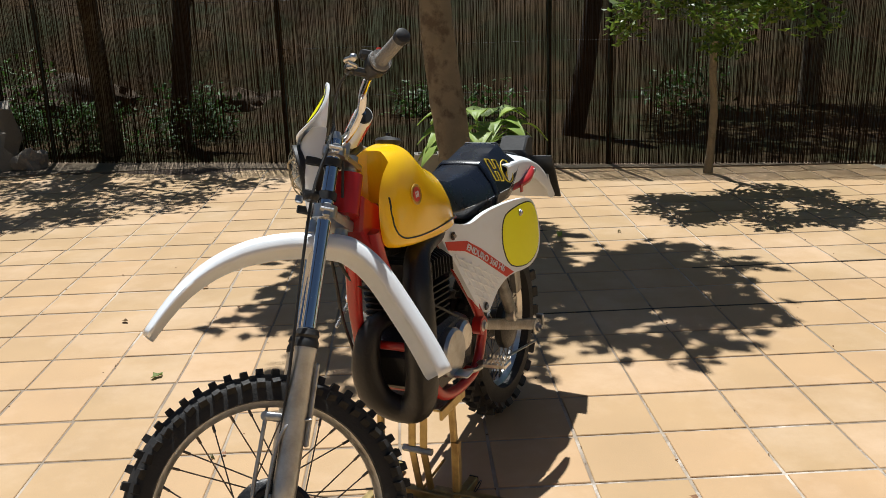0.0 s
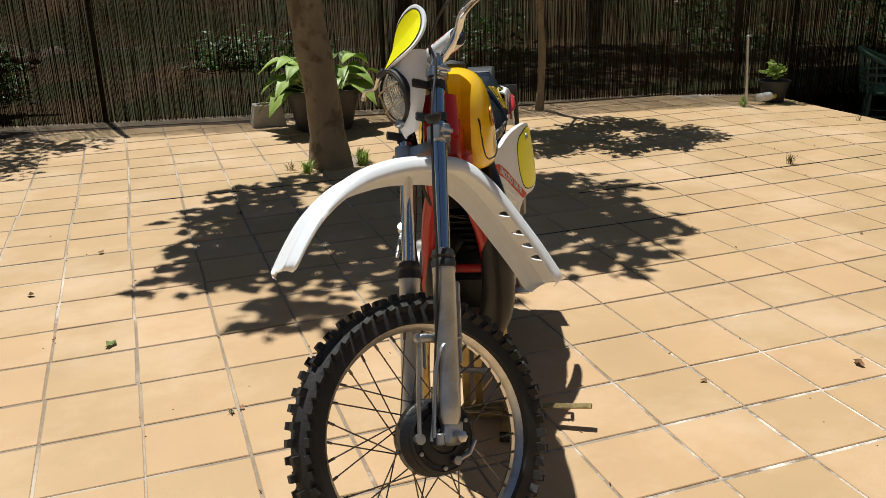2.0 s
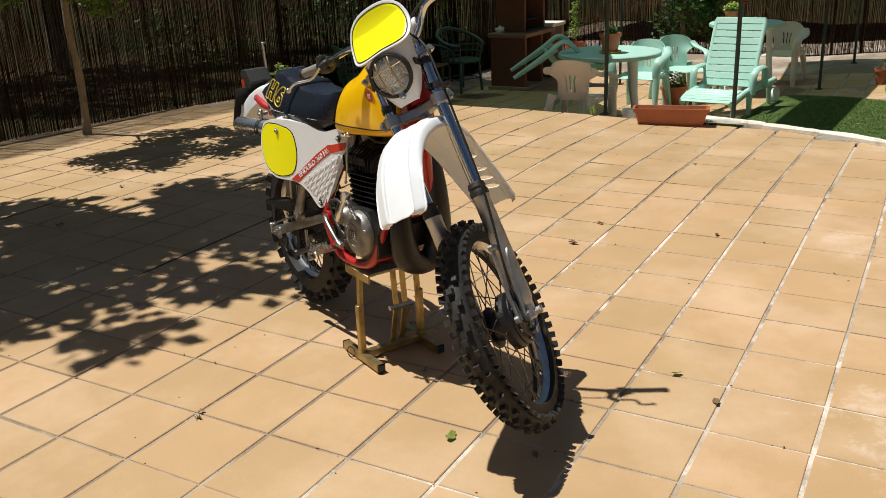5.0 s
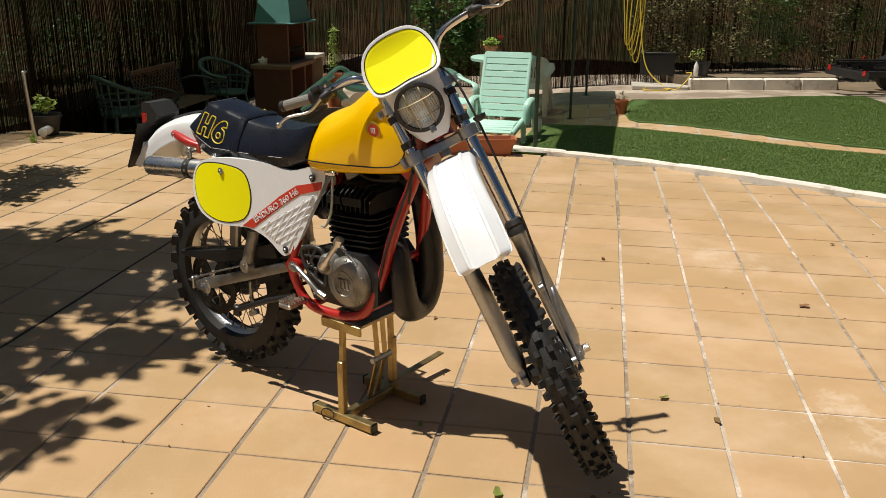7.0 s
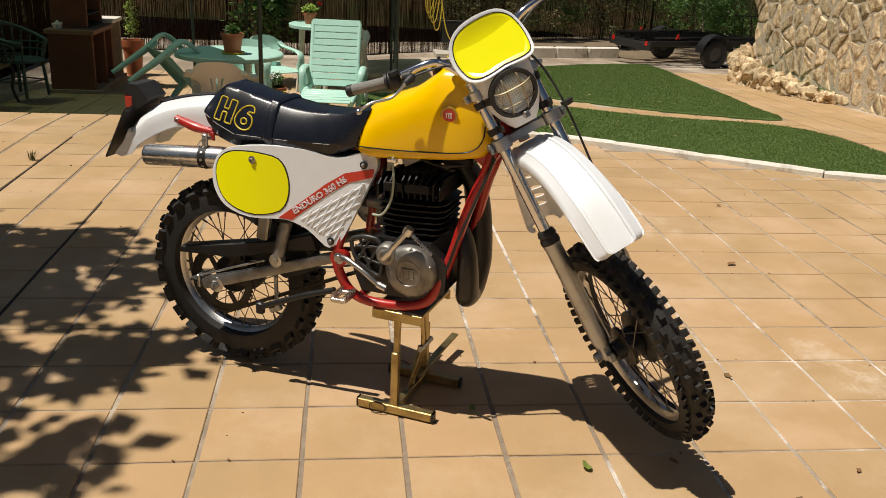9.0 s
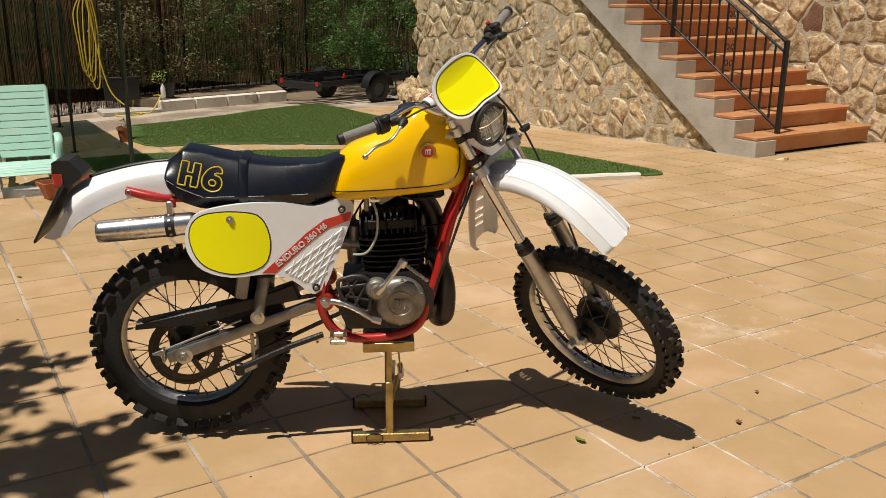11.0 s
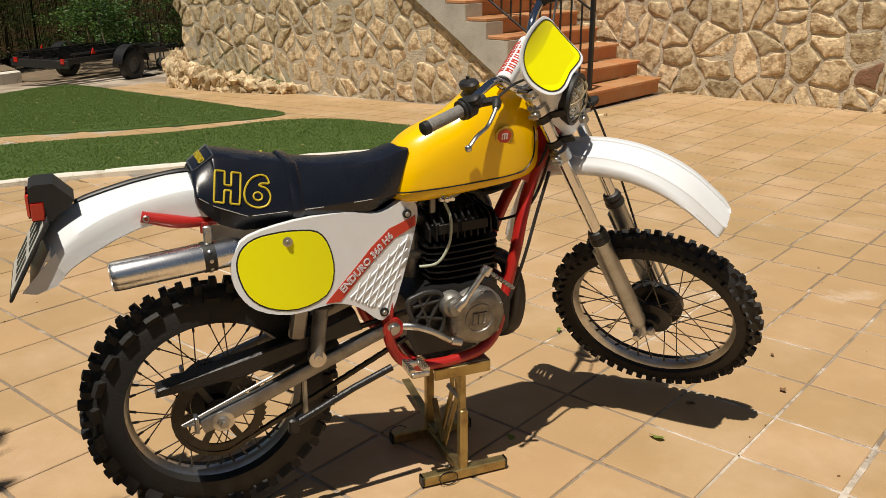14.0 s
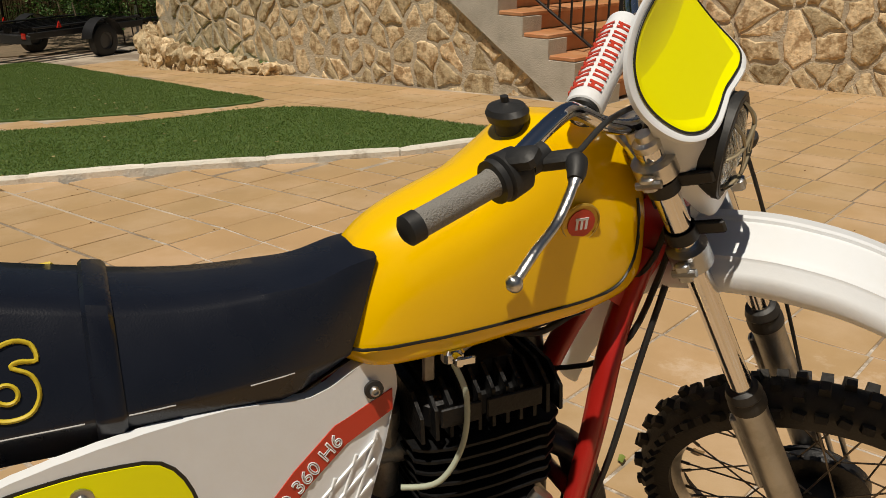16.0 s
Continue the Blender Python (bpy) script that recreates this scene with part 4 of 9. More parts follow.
CAGE = mat("dull brass wire", (0.33, 0.27, 0.17), 0.45, 0.7, bump=0.05)
REFLECT = mat("lamp reflector", (0.90, 0.90, 0.88), 0.35, 0.35, var=0.05, bump=0)
glass = bpy.data.materials.new("ribbed lamp glass")
glass.use_nodes = True
gb = glass.node_tree.nodes["Principled BSDF"]
gb.inputs["Base Color"].default_value = (0.95, 0.95, 0.92, 1)
gb.inputs["Roughness"].default_value = 0.12
gb.inputs["Transmission Weight"].default_value = 1.0

PSI, LEAN_A = radians(-26.66), radians(1.9)
nv = Vector((math.cos(PSI) * math.cos(LEAN_A), math.sin(PSI) * math.cos(LEAN_A), math.sin(LEAN_A)))
fv = Vector((math.sin(PSI), -math.cos(PSI), 0))
uv = fv.cross(nv)
BIKE = Matrix((( fv.x, nv.x, uv.x, 0.3766), (fv.y, nv.y, uv.y, 1.5587), (fv.z, nv.z, uv.z, 0.001), (0, 0, 0, 1)))
bike = thing("motorcycle", "vintage white and yellow enduro motorcycle with red frame on stand", "motorcycle", BIKE)

# the turned steering: axes of the fork (forward, left, up along it)
l2 = Vector((0.6668, 0.6122, 0.425)).normalized()
a2 = Vector((-0.5044, -0.049, 0.8621))
a2 = (a2 - l2 * a2.dot(l2)).normalized()
f2 = l2.cross(a2)
STEER = Matrix(((f2.x, l2.x, a2.x, 1.456), (f2.y, l2.y, a2.y, 0.0), (f2.z, l2.z, a2.z, 0.386), (0, 0, 0, 1)))
SIDE_AXIS = Matrix.Rotation(-math.pi / 2, 4, "X")          # lathe axis to the left


def warp(sh, fn):
    sh.v = [tuple(fn(Vector(p))) for p in sh.v]
    return sh


def moved(sh, m):
    return warp(sh, lambda p: m @ p)


def flipped(sh):
    q = Shape()
    q.v = [(p[0], -p[1], p[2]) for p in sh.v]
    q.f = [tuple(reversed(f)) for f in sh.f]
    return q


FORK = STEER @ Matrix.Translation((-0.03, 0, 0))


def carved(ob, cutter):
    """Takes a shape, in the machine's axes, out of one of its parts."""
    knife = new("knife", cutter.mesh("knife", WHITE, 0))
    knife.parent = bike
    bo = ob.modifiers.new("cut", "BOOLEAN")
    bo.operation, bo.object, bo.solver = "DIFFERENCE", knife, "EXACT"
    bpy.context.view_layer.update()
    ob_mesh = bpy.data.meshes.new_from_object(ob.evaluated_get(bpy.context.evaluated_depsgraph_get()))
    ob.modifiers.clear()
    ob.data = ob_mesh
    bpy.data.objects.remove(knife)


def spart(name, sh, material, label="", parent=None, smooth=35):
    """A part fixed to the steering."""
    return part(name, moved(sh, FORK), material, parent or bike, label, smooth)


def screw(parent, at, out, r=0.011, material=DULL):
    z = Vector(out).normalized()
    m = Matrix.Translation(at) @ z.to_track_quat("Z", "Y").to_matrix().to_4x4()
    sh = Shape().lathe([(r, -0.004), (r, 0.002), (r * 0.8, 0.004), (r * 0.55, 0.004), (r * 0.5, 0.001), (0, 0.001)], 14, m)
    return part("screw", sh, material, parent)


def lettering(name, text, size, m, material, parent, outline=0.0, depth=0.0008, tilt=0.0):
    cu = bpy.data.curves.new(name, "FONT")
    cu.body, cu.size, cu.align_x, cu.align_y, cu.shear = text, size, "CENTER", "CENTER", tilt
    cu.resolution_u = 3
    if outline:
        cu.fill_mode, cu.bevel_depth, cu.bevel_resolution, cu.offset = "NONE", outline, 1, 0.0065 if size > 0.1 else 0.0
    else:
        cu.extrude = depth
    tmp = new(name, cu)
    bpy.context.view_layer.update()
    me = bpy.data.meshes.new_from_object(tmp.evaluated_get(bpy.context.evaluated_depsgraph_get()))
    bpy.data.objects.remove(tmp)
    me.materials.clear()
    me.materials.append(material)
    ob = new(name, me)
    ob.parent = parent
    ob.matrix_basis = m
    return ob


# wheels
def wheel(name, label, m, rim_r, out_r, half, knob, stations, seed, front):
    hub = Shape()
    if front:
        hub.lathe([(0.012, -0.075), (0.030, -0.07), (0.034, -0.045), (0.066, -0.038), (0.068, -0.028), (0.05, -0.022), (0.05, 0.01), (0.084, 0.016),
                   (0.092, 0.022), (0.092, 0.045), (0.084, 0.052), (0.06, 0.058), (0.03, 0.066), (0.012, 0.072)], 36, SIDE_AXIS)
    else:
        hub.lathe([(0.012, -0.08), (0.03, -0.078), (0.034, -0.05), (0.07, -0.045), (0.072, -0.034), (0.052, -0.028), (0.052, 0.02), (0.085, 0.026),
                   (0.092, 0.03), (0.092, 0.055), (0.084, 0.062), (0.04, 0.07), (0.012, 0.08)], 36, SIDE_AXIS)
    w = part(name, moved(hub, m), BLACK, bike, label)
    R = rim_r
    rimp = [(R, -0.024), (R, -0.018), (R - 0.008, -0.016), (R - 0.014, -0.008), (R - 0.015, 0.008), (R - 0.008, 0.016), (R, 0.018), (R, 0.024),
            (R - 0.005, 0.025), (R - 0.015, 0.018), (R - 0.023, 0.007), (R - 0.023, -0.007), (R - 0.015, -0.018), (R - 0.005, -0.025)]
    part("rim", moved(Shape().lathe(rimp, 72, SIDE_AXIS, True), m), ALU, w, "polished aluminium rim")
    base = out_r - knob
    prof = []
    for k in range(17):
        a = math.pi * (k / 16)
        x = -math.cos(a) * half * (1.0 if 2 < k < 14 else 0.93)
        t = math.sin(a) ** 0.75
        prof.append((R - 0.006 + (base - R + 0.006) * t, x))
    prof.append((R - 0.01, 0.0))
    tyre, tread = Shape().lathe(prof, 96, SIDE_AXIS, True), Shape()
    rnd = random.Random(seed)

    def block(a, x, length, width, high, lean, twist=0.0):
        s = min(0.999, abs(x) / half)
        rr = R - 0.006 + (base - R + 0.006) * (1 - s * s) ** 0.375
        p = Matrix.Rotation(a, 4, "Z") @ Matrix.Translation((rr + high * 0.35 * math.cos(lean), 0, x + high * 0.35 * math.sin(lean))) @ Matrix.Rotation(-lean, 4, "Y") @ Matrix.Rotation(twist, 4, "X")
        c = 0.82
        hx, hy, hz = high * 0.75, length / 2, width / 2
        vs = [(-hx, -hy, -hz), (-hx, hy, -hz), (-hx, hy, hz), (-hx, -hy, hz), (hx, -hy * c, -hz * c), (hx, hy * c, -hz * c), (hx, hy * c, hz * c), (hx, -hy * c, hz * c)]
        tread.add(vs, [(3, 2, 1, 0), (4, 5, 6, 7), (0, 1, 5, 4), (1, 2, 6, 5), (2, 3, 7, 6), (3, 0, 4, 7)], SIDE_AXIS @ p)
    for k in range(stations):
        a = 2 * math.pi * k / stations
        st = 2 * math.pi / stations
        wide = half * 0.42
        if front:
            for x in ((-0.4, 0.4) if k % 2 else (0.0,)):
                block(a, x * half, out_r * st * 0.52, wide * (1.25 if k % 2 == 0 else 1.0), knob, x * 0.55)
            for s in (-1, 1):
                block(a + (0 if k % 2 else st * 0.5) * 0, s * half * 0.86, out_r * st * 0.58, half * 0.34, knob * 1.15, s * 0.95, s * 0.25 if k % 2 else 0)
        else:
            for x in ((-0.36, 0.36) if k % 2 else (-0.05, 0.05)):
                block(a, x * half, out_r * st * 0.5, wide * 1.05, knob, x * 0.5)
            for s in (-1, 1):
                block(a + st * 0.5 * (k % 2), s * half * 0.77, out_r * st * 0.56, half * 0.3, knob * 1.0, s * 0.72)
    part("tyre", moved(tyre, m), RUBBER, w, "black off-road tyre", smooth=30)
    part("tread", moved(tread, m), RUBBER, w, "dusty black knobbly tread blocks", smooth=30, kind="stuff")
    for k in range(36):
        s = 1 if k % 2 else -1
        q = 1 if (k // 2) % 2 else -1
        a = 2 * math.pi * k / 36
        hr = 0.088 if (s > 0) else 0.066
        hx = 0.03 if s > 0 else -0.034
        b = a + q * 0.62
        p0 = Vector((hr * math.cos(b), hx, hr * math.sin(b)))
        p1 = Vector(((R - 0.021) * math.cos(a), s * 0.003, (R - 0.021) * math.sin(a)))
        n1 = p1 + (p0 - p1).normalized() * 0.02
        sh = Shape().tube([p0, n1], 0.0019, 5).tube([n1, p1], 0.0036, 6)
        part("spoke", moved(sh, m), SPOKE, w, smooth=60)
    return w


REAR = Matrix.Translation((0, 0, 0.357))
wr = wheel("rear_wheel", "spoked rear wheel with black hub", REAR, 0.249, 0.352, 0.058, 0.019, 50, 1, False)
wf = wheel("front_wheel", "spoked front wheel turned to the side, clear of the ground", STEER, 0.281, 0.352, 0.043, 0.013, 56, 2, True)

# rear sprocket and chain
sp = Shape()
teeth = 44
outer = []
for k in range(teeth * 2):
    r = 0.126 if k % 2 else 0.119
    a = 2 * math.pi * k / (teeth * 2)
    outer.append((r * math.cos(a), r * math.sin(a)))
ring_in = [(0.094 * math.cos(2 * math.pi * k / (teeth * 2)), 0.094 * math.sin(2 * math.pi * k / (teeth * 2))) for k in range(teeth * 2)]
N2 = teeth * 2
for h in (-0.003, 0.003):
    sp.v += [(x, y, h) for x, y in outer] + [(x, y, h) for x, y in ring_in]
for i in range(N2):
    j = (i + 1) % N2
    sp.f += [(i, N2 + i, N2 + j, j), (2 * N2 + i, 2 * N2 + j, 3 * N2 + j, 3 * N2 + i), (i, j, 2 * N2 + j, 2 * N2 + i), (N2 + i, 3 * N2 + i, 3 * N2 + j, N2 + j)]
for k in range(6):
    sp.box((0.06, 0.018, 0.005), (0.075, 0, 0), Matrix.Rotation(k * math.pi / 3, 4, "Z"))
for k in range(12):
    a = 2 * math.pi * (k + 0.5) / 12
    sp.lathe([(0.011, -0.004), (0.011, 0.004)], 8, Matrix.Translation((0.106 * math.cos(a), 0.106 * math.sin(a), 0)))
part("sprocket", moved(sp, REAR @ Matrix.Translation((0, -0.078, 0)) @ SIDE_AXIS), CHAIN, wr, "oily steel sprocket")
chain = Shape()
loop = []
ec = Vector((0.565, -0.078, 0.535))
for k in range(15):
    a = math.pi * 0.5 + math.pi * k / 14 + 0.12
    loop.append(Vector((0.123 * math.cos(a), -0.078, 0.357 + 0.123 * math.sin(a))))
for k in range(9):
    a = -math.pi * 0.5 + math.pi * k / 8 + 0.12
    loop.append(ec + Vector((0.035 * math.cos(a), 0, 0.035 * math.sin(a))))
loop.append(loop[0])
walk_d = 0.0
for p, q in zip(loop, loop[1:]):
    ln = (q - p).length
    cnt = max(1, round(ln / 0.0159))
    for k in range(cnt):
        c = p + (q - p) * ((k + 0.5) / cnt)
        ang = -math.atan2((q - p).z, (q - p).x)
        chain.box((0.0175, 0.004 if k % 2 else 0.007, 0.0115), m=Matrix.Translation(c + Vector((0, 0.0035, 0))) @ Matrix.Rotation(ang, 4, "Y"))
        chain.box((0.0175, 0.004 if k % 2 else 0.002, 0.0115), m=Matrix.Translation(c - Vector((0, 0.0045, 0))) @ Matrix.Rotation(ang, 4, "Y"))
part("chain", chain, CHAIN, bike, "oily drive chain", smooth=0)

# frame
half_frame = spline([(0.985, -0.030, 0.975), (0.948, -0.031, 0.87), (0.922, -0.041, 0.80), (0.893, -0.056, 0.70), (0.866, -0.064, 0.60), (0.845, -0.076, 0.53), (0.820, -0.087, 0.465), (0.785, -0.094, 0.425),
                     (0.73, -0.098, 0.405), (0.64, -0.10, 0.396), (0.55, -0.10, 0.405), (0.495, -0.10, 0.455), (0.472, -0.10, 0.55), (0.512, -0.062, 0.70), (0.556, -0.026, 0.85), (0.58, -0.02, 0.93)], 5)
side = Shape().tube(half_frame, 0.0165, 12)
part("frame_tube", side, RED, bike, "red tubular cradle", 60)
part("frame_tube", flipped(side), RED, bike, "red tubular cradle", 60)
part("backbone", Shape().tube(spline([(1.02, 0, 1.03), (0.85, 0, 1.0), (0.6, 0, 0.94), (0.4, 0, 0.895)], 5), 0.022, 10), RED, bike, smooth=60)
part("cross_tube", Shape().tube([(0.866, -0.066, 0.60), (0.866, 0.066, 0.60)], 0.013, 10), RED, bike, smooth=60)
part("cross_tube", Shape().tube([(0.805, -0.09, 0.445), (0.805, 0.09, 0.445)], 0.014, 10), RED, bike, smooth=60)
part("cross_tube", Shape().tube([(0.56, -0.10, 0.41), (0.56, 0.10, 0.41)], 0.014, 10), RED, bike, smooth=60)
gus = Shape().prism([(1.028, 0.985), (1.0, 1.075), (0.92, 1.03), (0.90, 0.955), (0.89, 0.925), (0.955, 0.88)], -0.036, 0.028, bevel=0.006)
part("gusset", warp(gus, lambda p: Vector((p.x, p.z, p.y))), RED, bike, "red boxed steering head gusset")
ht = [STEER @ Vector((-0.045, 0, z)) for z in (0.765, 0.875)]
part("head_tube", Shape().tube(ht, 0.031, 18), RED, bike, smooth=60)
for s in (-1, 1):
    q = Shape().tube(spline([(0.56, s * 0.03, 0.90), (0.3, s * 0.04, 0.885), (0.09, s * 0.055, 0.892), (-0.04, s * 0.084, 0.905), (-0.145, s * 0.078, 0.93)], 5), [0.012] * 14 + [0.014, 0.016, 0.018, 0.018, 0.017, 0.016, 0.016][:7], 10, flat=0.9)
    ob = part("tail_rail", q, RED, bike, "red flattened rail under the seat", 60)
    screw(ob, (-0.135, s * 0.092, 0.927), (0, s, 0), 0.009)
    part("rail_tab", Shape().box((0.022, 0.006, 0.03), (0.0, s * 0.088, 0.888), bevel=0.002), RED, ob)
    part("pivot_bolt", Shape().lathe([(0.02, -0.006), (0.02, 0.004), (0.013, 0.006), (0.012, 0.012), (0, 0.012)], 18, Matrix.Translation((0.485, s * 0.112, 0.537)) @ Matrix.Rotation(-s * math.pi / 2, 4, "X")), DULL, bike)
    part("pivot_plate", Shape().tube([(0.485, s * 0.085, 0.537), (0.485, s * 0.115, 0.537)], 0.031, 18), RED, bike)

# swingarm and shocks
for s in (-1, 1):
    arm = Shape()
    secs = []
    for u, w, hh, ww in ((0.50, 0.545, 0.016, 0.013), (0.42, 0.517, 0.017, 0.013), (0.26, 0.459, 0.018, 0.013), (0.10, 0.402, 0.018, 0.013), (-0.02, 0.360, 0.021, 0.014), (-0.055, 0.348, 0.018, 0.013)):
        c = Vector((u, s * (0.098 + 0.014 * ease(0.4, 0.0, u) if u < 0.4 else 0.098), w))
        secs.append([tuple(c + Vector((-dz * 0.33, dy, dz))) for dy, dz in ((-ww, -hh * 0.8), (-ww * 0.8, -hh), (ww * 0.8, -hh), (ww, -hh * 0.8), (ww, hh * 0.8), (ww * 0.8, hh), (-ww * 0.8, hh), (-ww, hh * 0.8))])
    arm.loft(secs)
    ob = part("swingarm", arm, WORN, bike, "box-section aluminium swingarm", 40)
    part("axle_nut", Shape().lathe([(0.017, 0), (0.017, 0.012), (0.009, 0.013), (0.009, 0.022), (0, 0.022)], 6, Matrix.Translation((-0.0, s * 0.126, 0.357)) @ Matrix.Rotation(-s * math.pi / 2, 4, "X")), DULL, ob)
    part("axle_plate", Shape().lathe([(0.03, 0), (0.03, 0.004), (0.026, 0.006), (0, 0.006)], 20, Matrix.Translation((-0.0, s * 0.122, 0.357)) @ Matrix.Rotation(-s * math.pi / 2, 4, "X")), ALU, ob)
    part("chain_adjuster", Shape().tube([(-0.05, s * 0.118, 0.36), (-0.10, s * 0.118, 0.362)], 0.005, 8).box((0.012, 0.03, 0.05), (-0.068, s * 0.118, 0.36), bevel=0.003), DULL, ob)
    a, b = Vector((0.259, s * 0.128, 0.498)), Vector((0.325, s * 0.052, 0.86))
    d = (b - a)
    sk = Shape().tube([a, a + d * 0.42], [0.021, 0.021], 18)
    so = part("shock_absorber", sk, CASE, bike, "alloy shock absorber with black spring", 50)
    coil = []
    across = d.cross(Vector((0, 1, 0))).normalized()
    other = d.cross(across).normalized()
    for k in range(110):
        t = k / 109
        coil.append(a + d * (0.36 + 0.6 * t) + (across * math.cos(t * 56) + other * math.sin(t * 56)) * 0.031)
    part("spring", Shape().tube(coil, 0.0055, 6), BLACK, so, smooth=60)
    part("shock_rod", Shape().tube([a + d * 0.4, b], 0.012, 10), CHROME, so, smooth=60)
    part("reservoir", Shape().box((0.042, 0.028, 0.10), m=Matrix.Translation(a + Vector((-0.045, 0, 0.115))) @ Matrix.Rotation(0.17, 4, "Y"), bevel=0.006), WORN, so)
    part("eye", Shape().lathe([(0.024, -0.016), (0.024, 0.014), (0.012, 0.016), (0.012, 0.02), (0, 0.02)], 16, Matrix.Translation(a) @ Matrix.Rotation(-s * math.pi / 2, 4, "X")), ALU, so)
guard = Shape().prism([(-0.16, 0.446), (-0.156, 0.470), (0.06, 0.516), (0.26, 0.560), (0.38, 0.602), (0.40, 0.545), (0.30, 0.525), (0.06, 0.462)], 0.058, 0.105, bevel=0.005)
part("chain_guard", warp(guard, lambda p: Vector((p.x, -p.z, p.y))), BLACK, bike, "black plastic chain guard")
flap = Shape().prism([(0.10, 0.46), (0.32, 0.545), (0.36, 0.45), (0.25, 0.40)], 0.045, 0.06)
part("chain_flap", warp(flap, lambda p: Vector((p.x, -p.z, p.y))), BLACK, bike)
part("chain_guide", Shape().box((0.05, 0.02, 0.022), m=Matrix.Translation((0.215, -0.078, 0.285)) @ Matrix.Rotation(-0.45, 4, "Y"), bevel=0.004).box((0.012, 0.012, 0.12), m=Matrix.Translation((0.23, -0.095, 0.36)), bevel=0.002), DULL, bike)
part("brake_rod", Shape().tube([(0.0, 0.12, 0.30), (0.3, 0.125, 0.36), (0.53, 0.13, 0.42)], 0.0045, 6), DULL, bike, smooth=60)
part("torque_arm", Shape().tube([(-0.105, -0.118, 0.362), (0.06, -0.118, 0.428), (0.2, -0.112, 0.48)], 0.004, 6), DULL, bike, smooth=60)
prop = Shape().tube([(0.475, -0.125, 0.425), (0.36, -0.13, 0.385), (0.195, -0.132, 0.312)], 0.0105, 10)
po = part("side_stand", prop, BLACK, bike, "black folded side stand", 60)
part("stand_foot", Shape().box((0.03, 0.022, 0.045), (0.186, -0.132, 0.305), bevel=0.005), BLACK, po)

# engine
eng = Shape()
eng.prism([(0.56, 0.43), (0.80, 0.43), (0.855, 0.47), (0.86, 0.56), (0.80, 0.63), (0.62, 0.63), (0.545, 0.59), (0.53, 0.50)], -0.095, 0.095, bevel=0.015)
engine = part("engine", warp(eng, lambda p: Vector((p.x, p.z, p.y))), BLACK, bike, "black two-stroke single-cylinder engine")
cover = Shape().lathe([(0.088, 0.088), (0.088, 0.110), (0.084, 0.120), (0.076, 0.127), (0.062, 0.132), (0.047, 0.134), (0.045, 0.1365), (0.041, 0.1365), (0.039, 0.133), (0, 0.133)], 48, Matrix.Translation((0.742, 0, 0.534)) @ Matrix.Rotation(math.pi / 2, 4, "X"))
cv = part("clutch_cover", cover, CASE, engine, "round grey cast clutch cover with an embossed badge", 40)
kick_boss = Shape().lathe([(0.038, 0.085), (0.038, 0.122), (0.031, 0.132), (0.022, 0.134), (0.020, 0.15), (0, 0.15)], 28, Matrix.Translation((0.662, 0, 0.583)) @ Matrix.Rotation(math.pi / 2, 4, "X"))
part("kick_boss", kick_boss, CASE, engine)
# Dark filler added where the gap under the tank lies in shade.
part("ignition_coil", Shape().box((0.10, 0.05, 0.035), m=Matrix.Translation((0.85, 0.0, 0.884)) @ Matrix.Rotation(-0.12, 4, "Y"), bevel=0.008), FIN, bike, "black coil-like block filling the shaded gap under the tank")
emb = Shape()
for x in (-0.017, 0.0, 0.017):
    emb.box((0.008, 0.004, 0.036), (0.742 + x, -0.1345, 0.534), bevel=0.0015)
    emb.box((0.013, 0.004, 0.005), (0.742 + x, -0.1345, 0.518), bevel=0.0015)
emb.box((0.045, 0.004, 0.006), (0.742, -0.1345, 0.550), bevel=0.0015)
part("badge", emb, CASE, engine)
for a in (0.4, 1.5, 2.6, 3.7, 4.7, 5.6):
    screw(engine, (0.742 + 0.079 * math.cos(a), -0.122, 0.534 + 0.079 * math.sin(a)), (0, -1, 0), 0.006)
web = [(0.530, 0.606), (0.556, 0.622), (0.590, 0.629), (0.630, 0.618), (0.640, 0.560), (0.632, 0.500), (0.590, 0.515), (0.548, 0.545)]
flat_bar = lambda pts_, r, loop: Shape().tube([(u, -0.108, w) for u, w in pts_], r, 8, closed=loop)
sc = part("sprocket_cover", flat_bar(spline(web, 3, True), 0.0075, True), COVER_GREY, engine, "open-webbed dark grey sprocket cover", 60)
for p, q in (((0.545, 0.590), (0.635, 0.600)), ((0.560, 0.620), (0.600, 0.512)), ((0.600, 0.626), (0.556, 0.545)), ((0.632, 0.610), (0.585, 0.520)), ((0.555, 0.560), (0.636, 0.540))):
    part("web", flat_bar([p, q], 0.0052, False), COVER_GREY, sc, smooth=60)
cover_l = Shape().lathe([(0.075, 0.085), (0.076, 0.115), (0.068, 0.125), (0.03, 0.128), (0, 0.128)], 32, Matrix.Translation((0.73, 0, 0.54)) @ Matrix.Rotation(-math.pi / 2, 4, "X"))
part("flywheel_cover", cover_l, DULL, engine, "dull alloy flywheel cover")
part("gear_boss", Shape().lathe([(0.05, 0.08), (0.05, 0.11), (0.04, 0.118), (0, 0.118)], 24, Matrix.Translation((0.63, 0, 0.555)) @ Matrix.Rotation(-math.pi / 2, 4, "X")), ALU, engine)
CYL = Matrix.Translation((0.722, 0, 0.612)) @ Matrix.Rotation(-0.04, 4, "Y")
part("barrel", moved(Shape().box((0.15, 0.10, 0.17), (0, 0, 0.075), bevel=0.02), CYL), FIN, engine)
